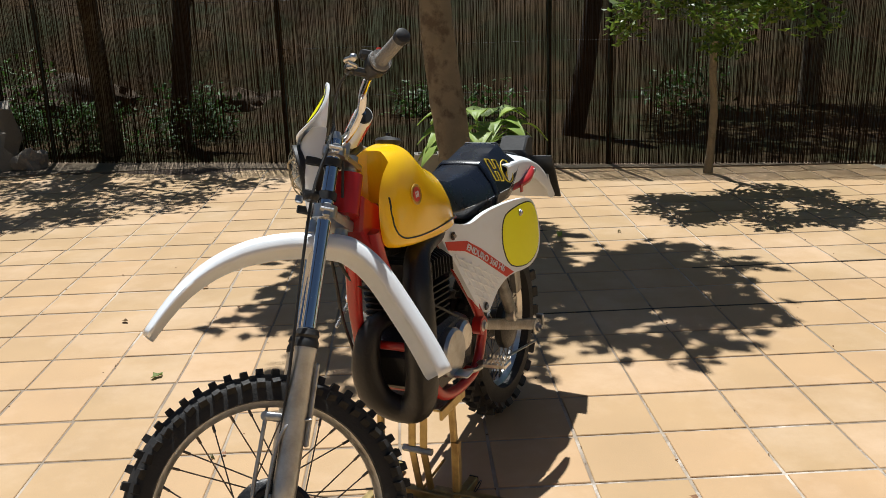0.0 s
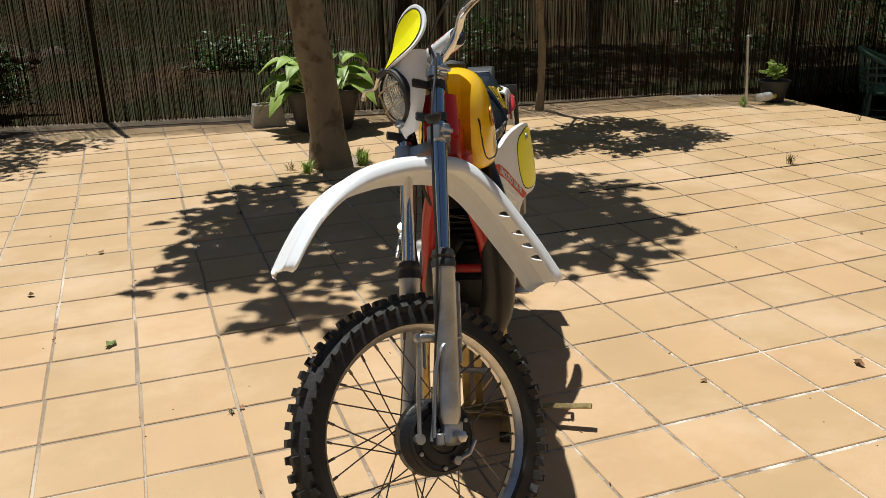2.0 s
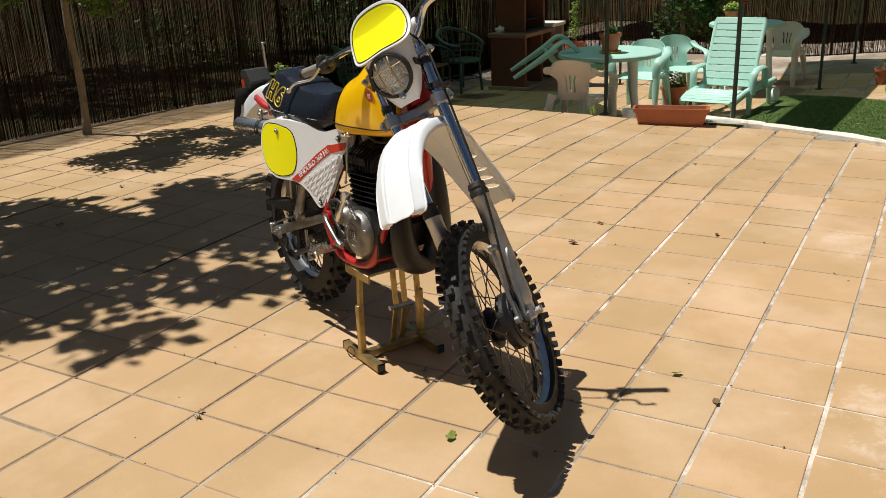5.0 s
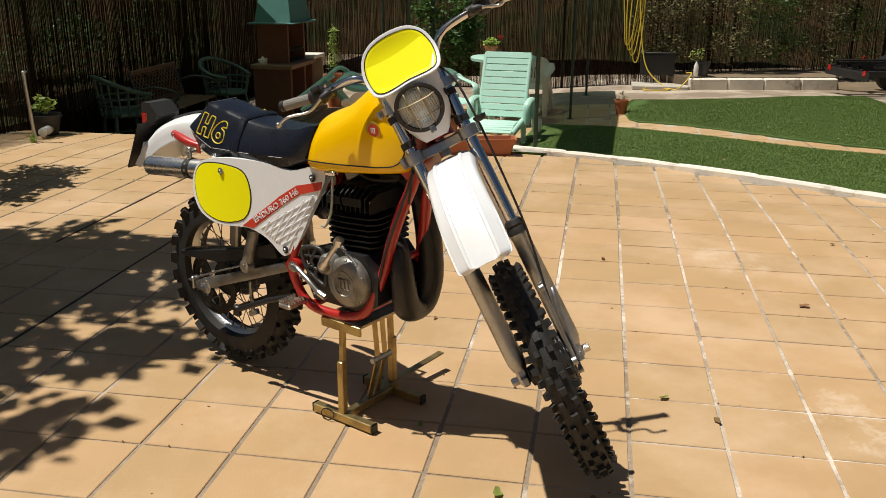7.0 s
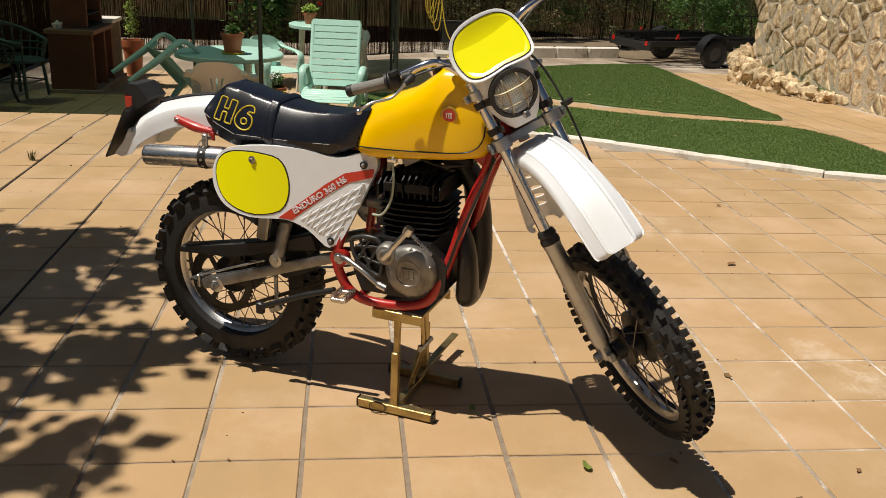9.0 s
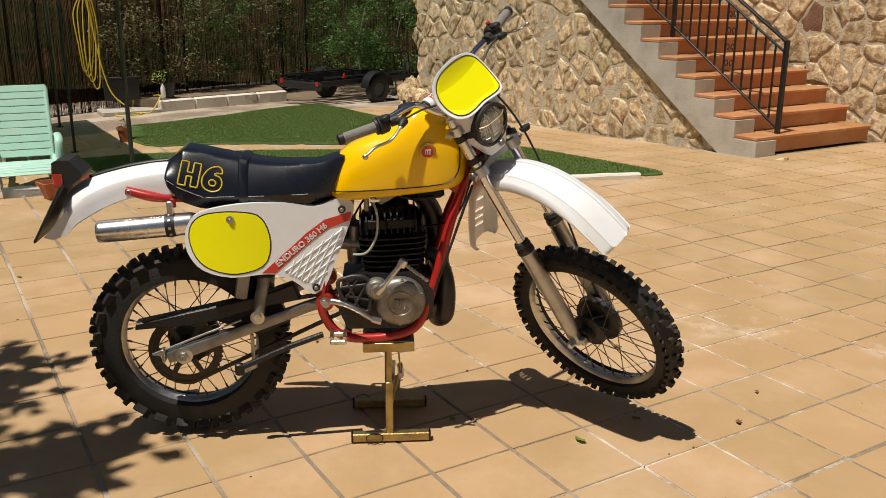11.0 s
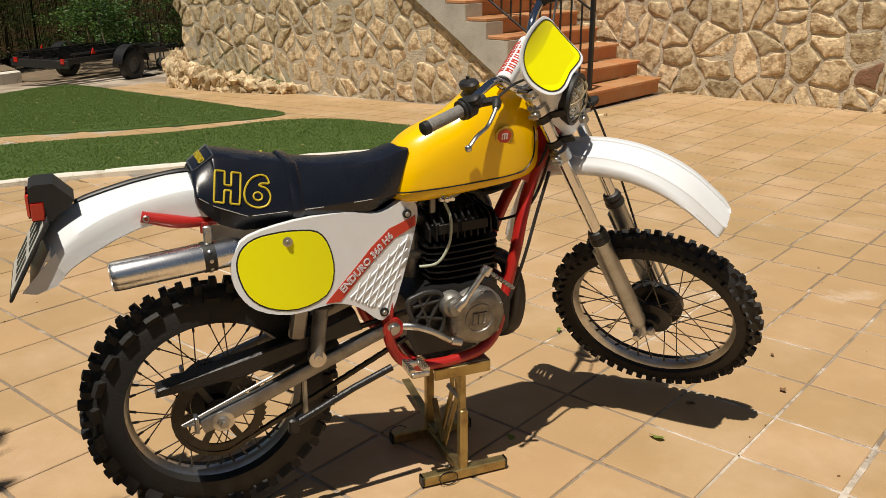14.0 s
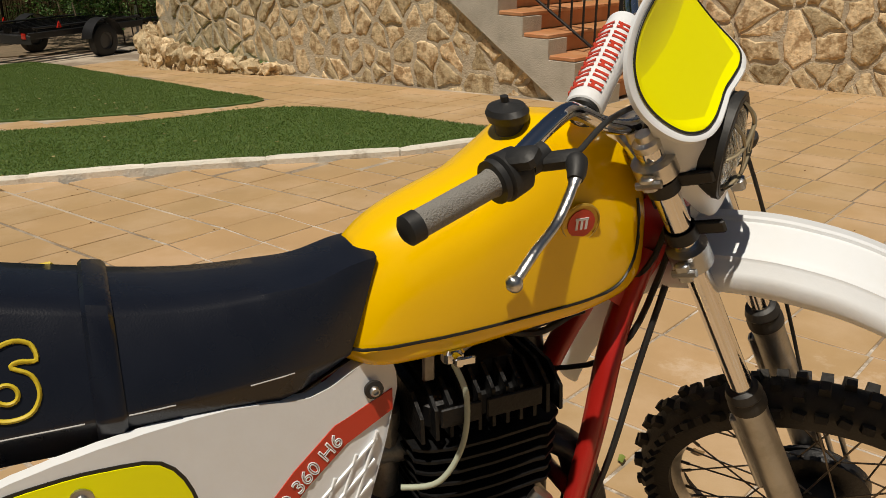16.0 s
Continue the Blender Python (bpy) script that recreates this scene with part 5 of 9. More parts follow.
for k in range(6):
    g = 0.106 + 0.010 * ease(0, 5, k)
    ov = [(g * math.copysign(abs(math.cos(a)) ** 0.40, math.cos(a)), 0.074 * math.copysign(abs(math.sin(a)) ** 0.40, math.sin(a))) for a in [2 * math.pi * q / 36 for q in range(36)]]
    ov = [(x + (0.004 if (q // 3) % 2 else 0.0) * (1 if x > 0 else -1) * (abs(y) < 0.06), y + (0.0035 if (q // 2) % 2 else 0.0) * (1 if y > 0 else -1) * (abs(x) < 0.09)) for q, (x, y) in enumerate(ov)]
    part("fin", moved(Shape().prism(ov, 0.036 + 0.0195 * k, 0.0405 + 0.0195 * k), CYL), FIN, engine, smooth=20)
part("cylinder_head", moved(Shape().box((0.20, 0.115, 0.055), (0, 0, 0.182), bevel=0.012).box((0.12, 0.08, 0.045), (0, 0, 0.225), bevel=0.012), CYL), FIN, engine)
for k in range(11):
    x = -0.105 + 0.021 * k
    top = 0.236 - 0.020 * (abs(x) / 0.105) ** 2
    part("fin", moved(Shape().prism([(-0.076, 0.156), (0.076, 0.156), (0.074, top - 0.022), (0.045, top), (-0.045, top), (-0.074, top - 0.022)], -0.0026, 0.0026,
                      Matrix(((0, 0, 1, x), (1, 0, 0, 0), (0, 1, 0, 0), (0, 0, 0, 1)))), CYL), FIN, engine, smooth=20)
part("head_plate", moved(Shape().box((0.085, 0.006, 0.03), (0.03, -0.0775, 0.19), bevel=0.002).box((0.06, 0.006, 0.03), (-0.05, -0.0775, 0.19), bevel=0.002), CYL), FIN, engine)
part("spark_plug", moved(Shape().lathe([(0.012, 0.2), (0.012, 0.245), (0.016, 0.25), (0.016, 0.268), (0.006, 0.272), (0.006, 0.28), (0, 0.28)], 12, Matrix.Rotation(-0.1, 4, "Y")), CYL), SOFT, engine)
part("plug_lead", Shape().tube(spline([(0.70, 0.0, 0.885), (0.73, -0.035, 0.89), (0.80, -0.04, 0.875), (0.88, -0.02, 0.88)], 5), 0.0045, 6), SOFT, engine, smooth=60)
part("carburettor", Shape().tube([(0.64, 0, 0.705), (0.54, 0, 0.715)], [0.028, 0.03], 16).lathe([(0.027, 0), (0.027, 0.06), (0.02, 0.068), (0.008, 0.07), (0.008, 0.09), (0, 0.09)], 16, Matrix.Translation((0.585, 0, 0.715))).lathe([(0.024, -0.075), (0.026, -0.03), (0.026, 0)], 16, Matrix.Translation((0.585, 0, 0.71))), CASE, engine)
part("intake_boot", Shape().tube(spline([(0.54, 0, 0.715), (0.48, 0, 0.73), (0.40, 0, 0.77)], 4), [0.032, 0.036, 0.032, 0.036, 0.034, 0.04, 0.045, 0.05, 0.055], 16), SOFT, bike)
part("air_box", Shape().box((0.24, 0.13, 0.18), (0.30, 0, 0.79), bevel=0.02), BLACK, bike)
part("fuel_tap", Shape().box((0.03, 0.02, 0.02), (0.655, -0.066, 0.885), bevel=0.004).tube([(0.655, -0.066, 0.885), (0.655, -0.09, 0.888)], 0.008, 10).box((0.03, 0.006, 0.012), (0.662, -0.09, 0.888), bevel=0.002), CHROME, bike)
part("fuel_hose", Shape().tube(spline([(0.655, -0.068, 0.875), (0.668, -0.085, 0.83), (0.662, -0.09, 0.76), (0.63, -0.085, 0.705), (0.585, -0.06, 0.69)], 6), 0.0043, 8), HOSE_G, bike, "clear green fuel hose", 60)
part("engine_mount", Shape().box((0.09, 0.008, 0.03), m=Matrix.Translation((0.71, -0.03, 0.885)) @ Matrix.Rotation(-0.5, 4, "Y"), bevel=0.003).box((0.018, 0.006, 0.07), (0.632, -0.045, 0.872), bevel=0.003), WORN, bike)
part("clutch_cable", Shape().tube(spline([(0.66, 0.10, 0.63), (0.80, 0.07, 0.72), (0.93, -0.03, 0.80), (0.985, -0.055, 0.95), (1.0, -0.06, 1.1)], 6), 0.0038, 6), SOFT, bike, smooth=60)
part("throttle_cable", Shape().tube(spline([(0.585, 0, 0.80), (0.66, 0.0, 0.89), (0.85, -0.03, 0.915), (0.94, -0.03, 0.92), (0.975, -0.05, 0.97), (0.99, -0.065, 1.1)], 6), 0.0036, 6), SOFT, bike, smooth=60)
part("wiring_loom", Shape().tube(spline([(0.86, -0.088, 0.56), (0.90, -0.092, 0.68), (0.95, -0.072, 0.82), (0.99, -0.06, 0.93)], 6), 0.005, 6), SOFT, bike, smooth=60)

# kick starter, gear lever, foot pegs
kick = Shape().tube(spline([(0.662, -0.148, 0.583), (0.69, -0.152, 0.615), (0.735, -0.150, 0.672), (0.748, -0.150, 0.686)], 5), [0.014] * 5 + [0.0092] * 8 + [0.011, 0.013, 0.013], 12)
ko = part("kick_starter", kick, ALU, bike, "folded alloy kick starter", 60)
part("kick_joint", Shape().lathe([(0.015, -0.013), (0.017, 0), (0.015, 0.013), (0, 0.014)], 16, Matrix.Translation((0.749, -0.152, 0.688)) @ Matrix.Rotation(0.5, 4, "Y")), ALU, ko)
kp = Shape()
for k in range(15):
    t = k / 14
    c = Vector((0.762 + 0.068 * t, -0.155 - 0.006 * t, 0.680 - 0.052 * t))
    kp.tube([c, c + Vector((0.0033, 0, -0.0025))], 0.007 if k % 2 else 0.0052, 10)
part("kick_pedal", kp, DULL, ko)
gl = Shape().tube(spline([(0.508, -0.128, 0.548), (0.54, -0.14, 0.545), (0.59, -0.150, 0.525), (0.64, -0.152, 0.492), (0.665, -0.152, 0.482)], 5), [0.011] * 6 + [0.009] * 8 + [0.0085] * 7, 10)
go = part("gear_lever", gl, ALU, bike, "polished alloy gear lever", 60)
part("lever_tip", Shape().tube([(0.645, -0.152, 0.489), (0.675, -0.152, 0.479)], 0.012, 10), ALU, go)
for s in (-1, 1):
    pg = Shape().box((0.012, 0.075, 0.016), (0.508, s * 0.17, 0.43), bevel=0.003).box((0.012, 0.075, 0.016), (0.552, s * 0.17, 0.43), bevel=0.003).box((0.05, 0.012, 0.016), (0.53, s * 0.138, 0.43), bevel=0.003)
    for i in range(6):
        for j in (-1, 1):
            pg.box((0.012, 0.006, 0.012), (0.53 + j * 0.022, s * (0.138 + 0.013 * i), 0.442))
    pg.box((0.054, 0.010, 0.016), (0.53, s * 0.206, 0.43), bevel=0.003)
    pg.tube([(0.53, s * 0.105, 0.42), (0.53, s * 0.14, 0.43)], 0.012, 8)
    part("foot_peg", pg, ALU, bike, "serrated alloy foot peg", 25)
bp_l = Shape().tube(spline([(0.55, 0.125, 0.42), (0.62, 0.135, 0.44), (0.70, 0.14, 0.47), (0.73, 0.14, 0.47)], 5), 0.008, 8).box((0.05, 0.05, 0.01), (0.735, 0.145, 0.478), bevel=0.003)
part("brake_pedal", bp_l, ALU, bike, "alloy brake pedal", 60)

# exhaust
ex_pts = [(0.835, -0.01, 0.675), (0.880, -0.026, 0.655), (0.902, -0.034, 0.60), (0.908, -0.036, 0.53), (0.902, -0.020, 0.45), (0.885, 0.025, 0.412), (0.882, 0.068, 0.435), (0.888, 0.088, 0.51),
          (0.885, 0.090, 0.61), (0.875, 0.088, 0.71), (0.855, 0.080, 0.80), (0.79, 0.06, 0.868), (0.60, 0.03, 0.875), (0.40, -0.04, 0.855), (0.12, -0.108, 0.832), (0.06, -0.119, 0.828)]
ex_r = [0.022, 0.024, 0.028, 0.033, 0.037, 0.040, 0.043, 0.045, 0.045, 0.043, 0.039, 0.030, 0.024, 0.02, 0.02, 0.02]
pts = spline(ex_pts, 5)
rads = [ex_r[min(i // 5, 15)] + (ex_r[min(i // 5 + 1, 15)] - ex_r[min(i // 5, 15)]) * (i % 5) / 5 for i in range(len(pts))]
exo = part("exhaust", Shape().tube(pts, rads, 20), PIPE, bike, "black expansion chamber curled round the engine", 60)
A, Bv = Vector((0.075, -0.119, 0.829)), Vector((-0.232, -0.140, 0.808))
mz = Matrix.Translation(A) @ (Bv - A).to_track_quat("Z", "Y").to_matrix().to_4x4()
L = (Bv - A).length
part("silencer", Shape().lathe([(0.02, -0.02), (0.033, 0), (0.0365, 0.012), (0.0365, L - 0.012), (0.035, L - 0.002), (0.033, L), (0.031, L), (0.031, L - 0.006), (0.012, L - 0.008), (0.012, L - 0.06), (0, L - 0.06)], 32, mz), POLISHED, exo, "polished aluminium silencer with rolled seams", 40)
part("clamp_band", Shape().lathe([(0.0365, 0.062), (0.0385, 0.062), (0.0385, 0.092), (0.0365, 0.092)], 32, mz, True), SOFT, exo)
for k in range(10):
    a = 2 * math.pi * k / 10
    part("band_rivet", Shape().lathe([(0.005, 0.0), (0.005, 0.002), (0, 0.003)], 10, mz @ Matrix.Rotation(a, 4, "Z") @ Matrix.Translation((0.0383, 0, 0.077)) @ Matrix.Rotation(math.pi / 2, 4, "Y")), ALU, exo)
part("silencer_bracket", Shape().box((0.02, 0.012, 0.06), (0.0, -0.13, 0.875), bevel=0.003).tube([(0, -0.10, 0.885), (0, -0.142, 0.885)], 0.007, 8), DULL, exo)

# tank
TS = [(0.500, 0.898, 1.030, 0.040), (0.52, 0.888, 1.056, 0.052), (0.56, 0.879, 1.080, 0.066), (0.65, 0.884, 1.118, 0.079), (0.73, 0.891, 1.155, 0.085), (0.79, 0.897, 1.178, 0.087),
      (0.85, 0.903, 1.176, 0.085), (0.90, 0.910, 1.164, 0.077), (0.94, 0.919, 1.140, 0.066), (0.965, 0.945, 1.105, 0.054), (0.972, 1.0, 1.06, 0.040)]


def tank_ring(u, wb, wt, hw):
    h = wt - wb
    pts_ = [(0, wb), (0.70 * hw, wb), (0.95 * hw, wb + 0.010), (hw, wb + 0.12 * h), (1.0 * hw, wb + 0.30 * h), (0.95 * hw, wb + 0.52 * h), (0.80 * hw, wb + 0.75 * h), (0.56 * hw, wb + 0.925 * h), (0.27 * hw, wb + 0.993 * h)]
    ring = pts_ + [(0, wt)] + [(-a, b) for a, b in reversed(pts_[1:])]
    slant = 0.34
    slim = 1 - 0.26 * ease(0.52, 0.82, u)
    ring = [(a * slim if a < 0 else a, b) for a, b in ring]
    return [(u + (q[1] - wb) * (slant if u < 0.62 else slant * max(0, (0.8 - u) / 0.18)) , q[0], q[1]) for q in spline(ring, 3, True)]


tk = Shape().loft([tank_ring(*s) for s in spline(TS, 4)])
tank = part("fuel_tank", tk, TANK, bike, "glossy yellow fuel tank with a black pinstripe", 50)
carved(tank, Shape().box((0.24, 0.074, 0.44), m=Matrix.Translation((1.002, 0.007, 1.06)) @ Matrix.Rotation(-0.06, 4, "Y"), bevel=0.022))
part("filler_cap", Shape().lathe([(0.019, -0.02), (0.019, 0.004), (0.025, 0.006), (0.027, 0.017), (0.023, 0.024), (0.010, 0.027), (0.005, 0.030), (0.005, 0.038), (0, 0.039)], 28, Matrix.Translation((0.772, 0, 1.166)) @ Matrix.Rotation(-0.25, 4, "Y")), SOFT, tank, "black rubber filler cap")


def tank_v(u, w, side=1):
    """Half width of the tank at a place on its side."""
    secs = spline(TS, 6)
    s = min(secs, key=lambda q: abs(q[0] - u))
    r = [p for p in tank_ring(*s) if p[1] >= 0]
    best = sorted(r, key=lambda p: abs(p[2] - w))[:2]
    (a, b) = (best[0], best[1])
    t = (w - a[2]) / (b[2] - a[2]) if abs(b[2] - a[2]) > 1e-6 else 0
    v = a[1] + (b[1] - a[1]) * t
    return v * (1 - 0.26 * ease(0.52, 0.82, u)) if side < 0 else v


for s in (-1, 1):
    ln = spline([(0.522, 0.912), (0.63, 0.917), (0.76, 0.923), (0.86, 0.931), (0.915, 0.943), (0.942, 0.975), (0.948, 1.02), (0.945, 1.06)], 6)
    part("pinstripe", Shape().tube([(u, s * (tank_v(u, w, s) + 0.0006), w) for u, w in ln], 0.0022, 6), INK, tank, smooth=60)
    vb = tank_v(0.838, 1.046, s)
    mb = Matrix.Translation((0.838, s * (vb + 0.001), 1.046)) @ Matrix.Rotation(-s * math.pi / 2, 4, "X") @ Matrix.Rotation(0.12, 4, "X")
    part("badge_ring", Shape().lathe([(0.029, 0), (0.029, 0.002), (0.0265, 0.003), (0.0265, 0.001)], 32, mb), mat("gold badge", (0.55, 0.36, 0.06), 0.4, 0.4, bump=0), tank)
    part("badge_disc", Shape().lathe([(0.0205, -0.001), (0.0205, 0.0028), (0, 0.0032)], 28, mb), RED_FILM, tank, "round red badge")
    bars = Shape()
    for x in (-0.006, 0, 0.006):
        bars.box((0.0034, 0.017, 0.001), (x * 1.2, 0, 0.0034))
    bars.box((0.020, 0.0035, 0.001), (0, 0.007 if s < 0 else -0.006, 0.0034))
    part("badge_mark", moved(bars, mb), WHITE, tank)

# seat
SEAT_V = 0.015                                           # the seat's middle
SS = [(-0.016, 0.952, 1.010, 0.115, 0.045), (-0.009, 0.935, 1.020, 0.120, 0.055), (0.012, 0.912, 1.036, 0.122, 0.058), (0.034, 0.891, 1.0515, 0.125, 0.060), (0.043, 0.886, 1.056, 0.126, 0.061),
      (0.092, 0.869, 1.048, 0.127, 0.063), (0.14, 0.868, 1.037, 0.127, 0.064), (0.21, 0.868, 1.023, 0.127, 0.065), (0.27, 0.867, 1.012, 0.125, 0.065), (0.34, 0.866, 1.004, 0.117, 0.063),
      (0.40, 0.867, 1.004, 0.105, 0.060), (0.44, 0.872, 1.007, 0.095, 0.057), (0.48, 0.885, 1.022, 0.083, 0.053), (0.515, 0.897, 1.028, 0.070, 0.050)]
SEAT_SEAM = [(-0.02, 0.975), (-0.012, 0.971), (0.023, 0.947), (0.106, 0.912), (0.221, 0.914), (0.343, 0.913), (0.52, 0.911)]


def seam_w(u):
    """Height of the welted seam along the seat's side."""
    for (u0, w0), (u1, w1) in zip(SEAT_SEAM, SEAT_SEAM[1:]):
        if u <= u1:
            return w0 + (w1 - w0) * (u - u0) / (u1 - u0)
    return SEAT_SEAM[-1][1]


def seat_ring(u, wb, wt, hs, ht):
    """One section: tucked in under the seam, leaning in above it, flat on top."""
    ws = max(seam_w(u), wb + 0.012)
    lean = lambda t, k: (hs - k * (hs - ht), ws + 0.004 + t * (wt - ws - 0.004))
    pts_ = [(0, wb), (0.8 * hs, wb), (0.93 * hs, wb + 0.006), (1.0 * hs, ws - 0.004), (1.01 * hs, ws), lean(0, 0.0), lean(0.35, 0.22), lean(0.72, 0.62), lean(0.92, 0.88), lean(0.99, 1.0), (0.5 * ht, wt + 0.002)]
    ring = pts_ + [(0, wt + 0.003)] + [(-a, b) for a, b in reversed(pts_[1:])]
    return [(u + (q[1] - wb) * 0.36 * ease(0.30, 0.50, u), SEAT_V + q[0], q[1]) for q in ring]


seat = part("seat", Shape().loft([seat_ring(*s) for s in spline(SS, 4)]), VINYL, bike, "long navy black vinyl seat with a strap", 42)
band = []
for u in (0.216, 0.221, 0.243, 0.248):
    g = 0.0025 if u in (0.216, 0.248) else 0.006
    q = min(spline(SS, 8), key=lambda z: abs(z[0] - u))
    band.append(seat_ring(u, q[1] - g, q[2] + g, q[3] + g, q[4] + g))
part("strap", Shape().loft(band, caps=False), VINYL, seat, smooth=40)
def seat_v(u, w):
    """Half width of the seat at a place on its side."""
    q = min(spline(SS, 8), key=lambda z: abs(z[0] - u))
    ws = seam_w(u)
    rungs = [(ws + t * (q[2] - ws), q[3] - k * (q[3] - q[4])) for t, k in ((0, 0), (0.35, 0.22), (0.72, 0.62), (0.92, 0.88), (1.0, 1.0))]
    for (w0, f0), (w1, f1) in zip(rungs, rungs[1:]):
        if w <= w1:
            return f0 + (f1 - f0) * (w - w0) / (w1 - w0)
    return q[4]


def leaning(x, y):
    """From an upright letter to the slanting print on the seat."""
    return (0.022 + x + 0.014 * y, 0.957 + 0.070 * y - 0.22 * x)


def softened(corners, k=0.22):
    out = []
    for i, p in enumerate(corners):
        a, b = corners[i - 1], corners[(i + 1) % len(corners)]
        for q, f in ((a, k), (a, k / 4), (b, k / 4), (b, k)):
            out.append((p[0] + (q[0] - p[0]) * f, p[1] + (q[1] - p[1]) * f))
    return out


H_LINE = [leaning(0.003 + 0.062 * x, y) for x, y in softened([(0, 0), (0.38, 0), (0.38, 0.42), (0.64, 0.42), (0.64, 0), (1, 0), (1, 1), (0.64, 1), (0.64, 0.58), (0.38, 0.58), (0.38, 1), (0, 1)])]
SIX_LINE = [leaning(0.075 + 0.064 * x, y) for x, y in spline([(0.80, 1.0), (0.48, 1.0), (0.16, 0.78), (0.0, 0.40), (0.12, 0.08), (0.50, -0.04), (0.88, 0.08), (1.0, 0.36), (0.86, 0.60), (0.56, 0.68), (0.66, 0.76), (0.92, 0.80)], 4, True)]
SIX_EYE = [leaning(0.075 + 0.064 * (0.52 + 0.17 * math.cos(k * math.pi / 8)), 0.33 + 0.13 * math.sin(k * math.pi / 8)) for k in range(16)]
for s in (-1, 1):
    for a, b in ((-0.009, 0.012), (0.022, 0.105), (0.115, 0.205), (0.25, 0.30), (0.38, 0.43)):
        row = []
        for k in range(9):
            u = a + (b - a) * k / 8
            q = min(spline(SS, 8), key=lambda z: abs(z[0] - u))
            row.append((u + (seam_w(u) - q[1]) * 0.36 * ease(0.30, 0.50, u), SEAT_V + s * (1.01 * q[3] + 0.0004), seam_w(u)))
        part("seam", Shape().tube(row, 0.0009, 5), SEAM, seat, smooth=60)
    for outline in (H_LINE, SIX_LINE, SIX_EYE):
        line = []
        for u, w in outline:
            along = u if s < 0 else 0.226 - u
            line.append((along, SEAT_V + s * (seat_v(along, w) + 0.0016), w))
        part("print", Shape().tube(line, 0.0028, 6, closed=True), GOLD_INK, seat, smooth=60)
for a, b in (((-0.009, -0.056, 1.0215), (0.041, -0.062, 1.057)), ((-0.009, 0.056, 1.0215), (0.041, 0.062, 1.057)), ((0.041, -0.060, 1.058), (0.041, 0.060, 1.058)), ((-0.0105, -0.054, 1.021), (-0.0105, 0.054, 1.021))):
    part("piping", Shape().tube([(a[0], a[1] + SEAT_V, a[2]), (b[0], b[1] + SEAT_V, b[2])], 0.0022, 6), PIPING, seat, smooth=60)
lettering("print", "ENDURO", 0.026, Matrix.Translation((0.013, SEAT_V, 1.0415)) @ Matrix.Rotation(-math.pi / 2, 4, "Z") @ Matrix.Rotation(0.63, 4, "X"), GOLD_INK, seat)

# side covers
def side_v(u, w):
    return -0.051 + 0.269 * (u - 0.549) + 0.1376 * (w - 0.85) + 0.75 * max(0.0, 0.26 - u) ** 2


def on_side(sh, s):
    """Flat outlines (along, up, out) laid on the slanting side of the machine; s -1: right."""
    return warp(sh, lambda p: Vector((p.x, -s * (side_v(p.x, p.y) - p.z), p.y)))


COVER = spline([(0.046, 0.778), (0.055, 0.829), (0.095, 0.872), (0.214, 0.893), (0.359, 0.888), (0.46, 0.868), (0.535, 0.886), (0.578, 0.876), (0.588, 0.845), (0.574, 0.80),
                (0.50, 0.615), (0.468, 0.578), (0.44, 0.575), (0.38, 0.626), (0.305, 0.655), (0.187, 0.655), (0.10, 0.683), (0.058, 0.73)], 3, True)
PANEL = spline([(0.062, 0.79), (0.073, 0.836), (0.108, 0.862), (0.16, 0.869), (0.213, 0.867), (0.275, 0.852), (0.305, 0.807), (0.313, 0.742), (0.288, 0.686), (0.205, 0.668), (0.126, 0.688), (0.081, 0.728)], 3, True)
STRIPE = [(0.285, 0.661), (0.328, 0.656), (0.45, 0.755), (0.505, 0.79), (0.577, 0.811), (0.579, 0.838), (0.49, 0.82), (0.43, 0.78), (0.385, 0.742)]
FIELD = [(0.345, 0.664), (0.552, 0.792), (0.54, 0.72), (0.468, 0.598), (0.41, 0.622)]


def shrunk(poly, k):
    n_ = len(poly)
    out = []
    for i in range(n_):
        a, p, b = Vector(poly[i - 1]), Vector(poly[i]), Vector(poly[(i + 1) % n_])
        t = (b - a).normalized()
        out.append(tuple(p + Vector((-t.y, t.x)) * k))
    return out


def slab(poly, low, high):
    """A plate over an outline, cut into strips along u so that it can bend."""
    bm = bmesh.new()
    fine = []
    for i in range(len(poly)):
        a, b = Vector(poly[i - 1]), Vector(poly[i])
        cuts = max(1, int((b - a).length / 0.012))
        fine += [a + (b - a) * (k / cuts) for k in range(cuts)]
    bm.faces.new([bm.verts.new((p.x, p.y, high)) for p in fine])
    u0, u1 = min(p.x for p in fine), max(p.x for p in fine)
    for k in range(1, int((min(u1, 0.27) - u0) / 0.0125) + 1):
        bmesh.ops.bisect_plane(bm, geom=bm.verts[:] + bm.edges[:] + bm.faces[:], plane_co=(u0 + 0.0125 * k + 0.0007, 0, 0), plane_no=(1, 0, 0))
    rim = [e for e in bm.edges if e.is_boundary]
    walls = bmesh.ops.extrude_edge_only(bm, edges=rim)
    for v in (g for g in walls["geom"] if isinstance(g, bmesh.types.BMVert)):
        v.co.z = low
    bmesh.ops.recalc_face_normals(bm, faces=bm.faces[:])
    bm.verts.index_update()
    sh = Shape()
    sh.v = [tuple(v.co) for v in bm.verts]
    sh.f = [tuple(v.index for v in f.verts) for f in bm.faces]
    bm.free()
    return sh


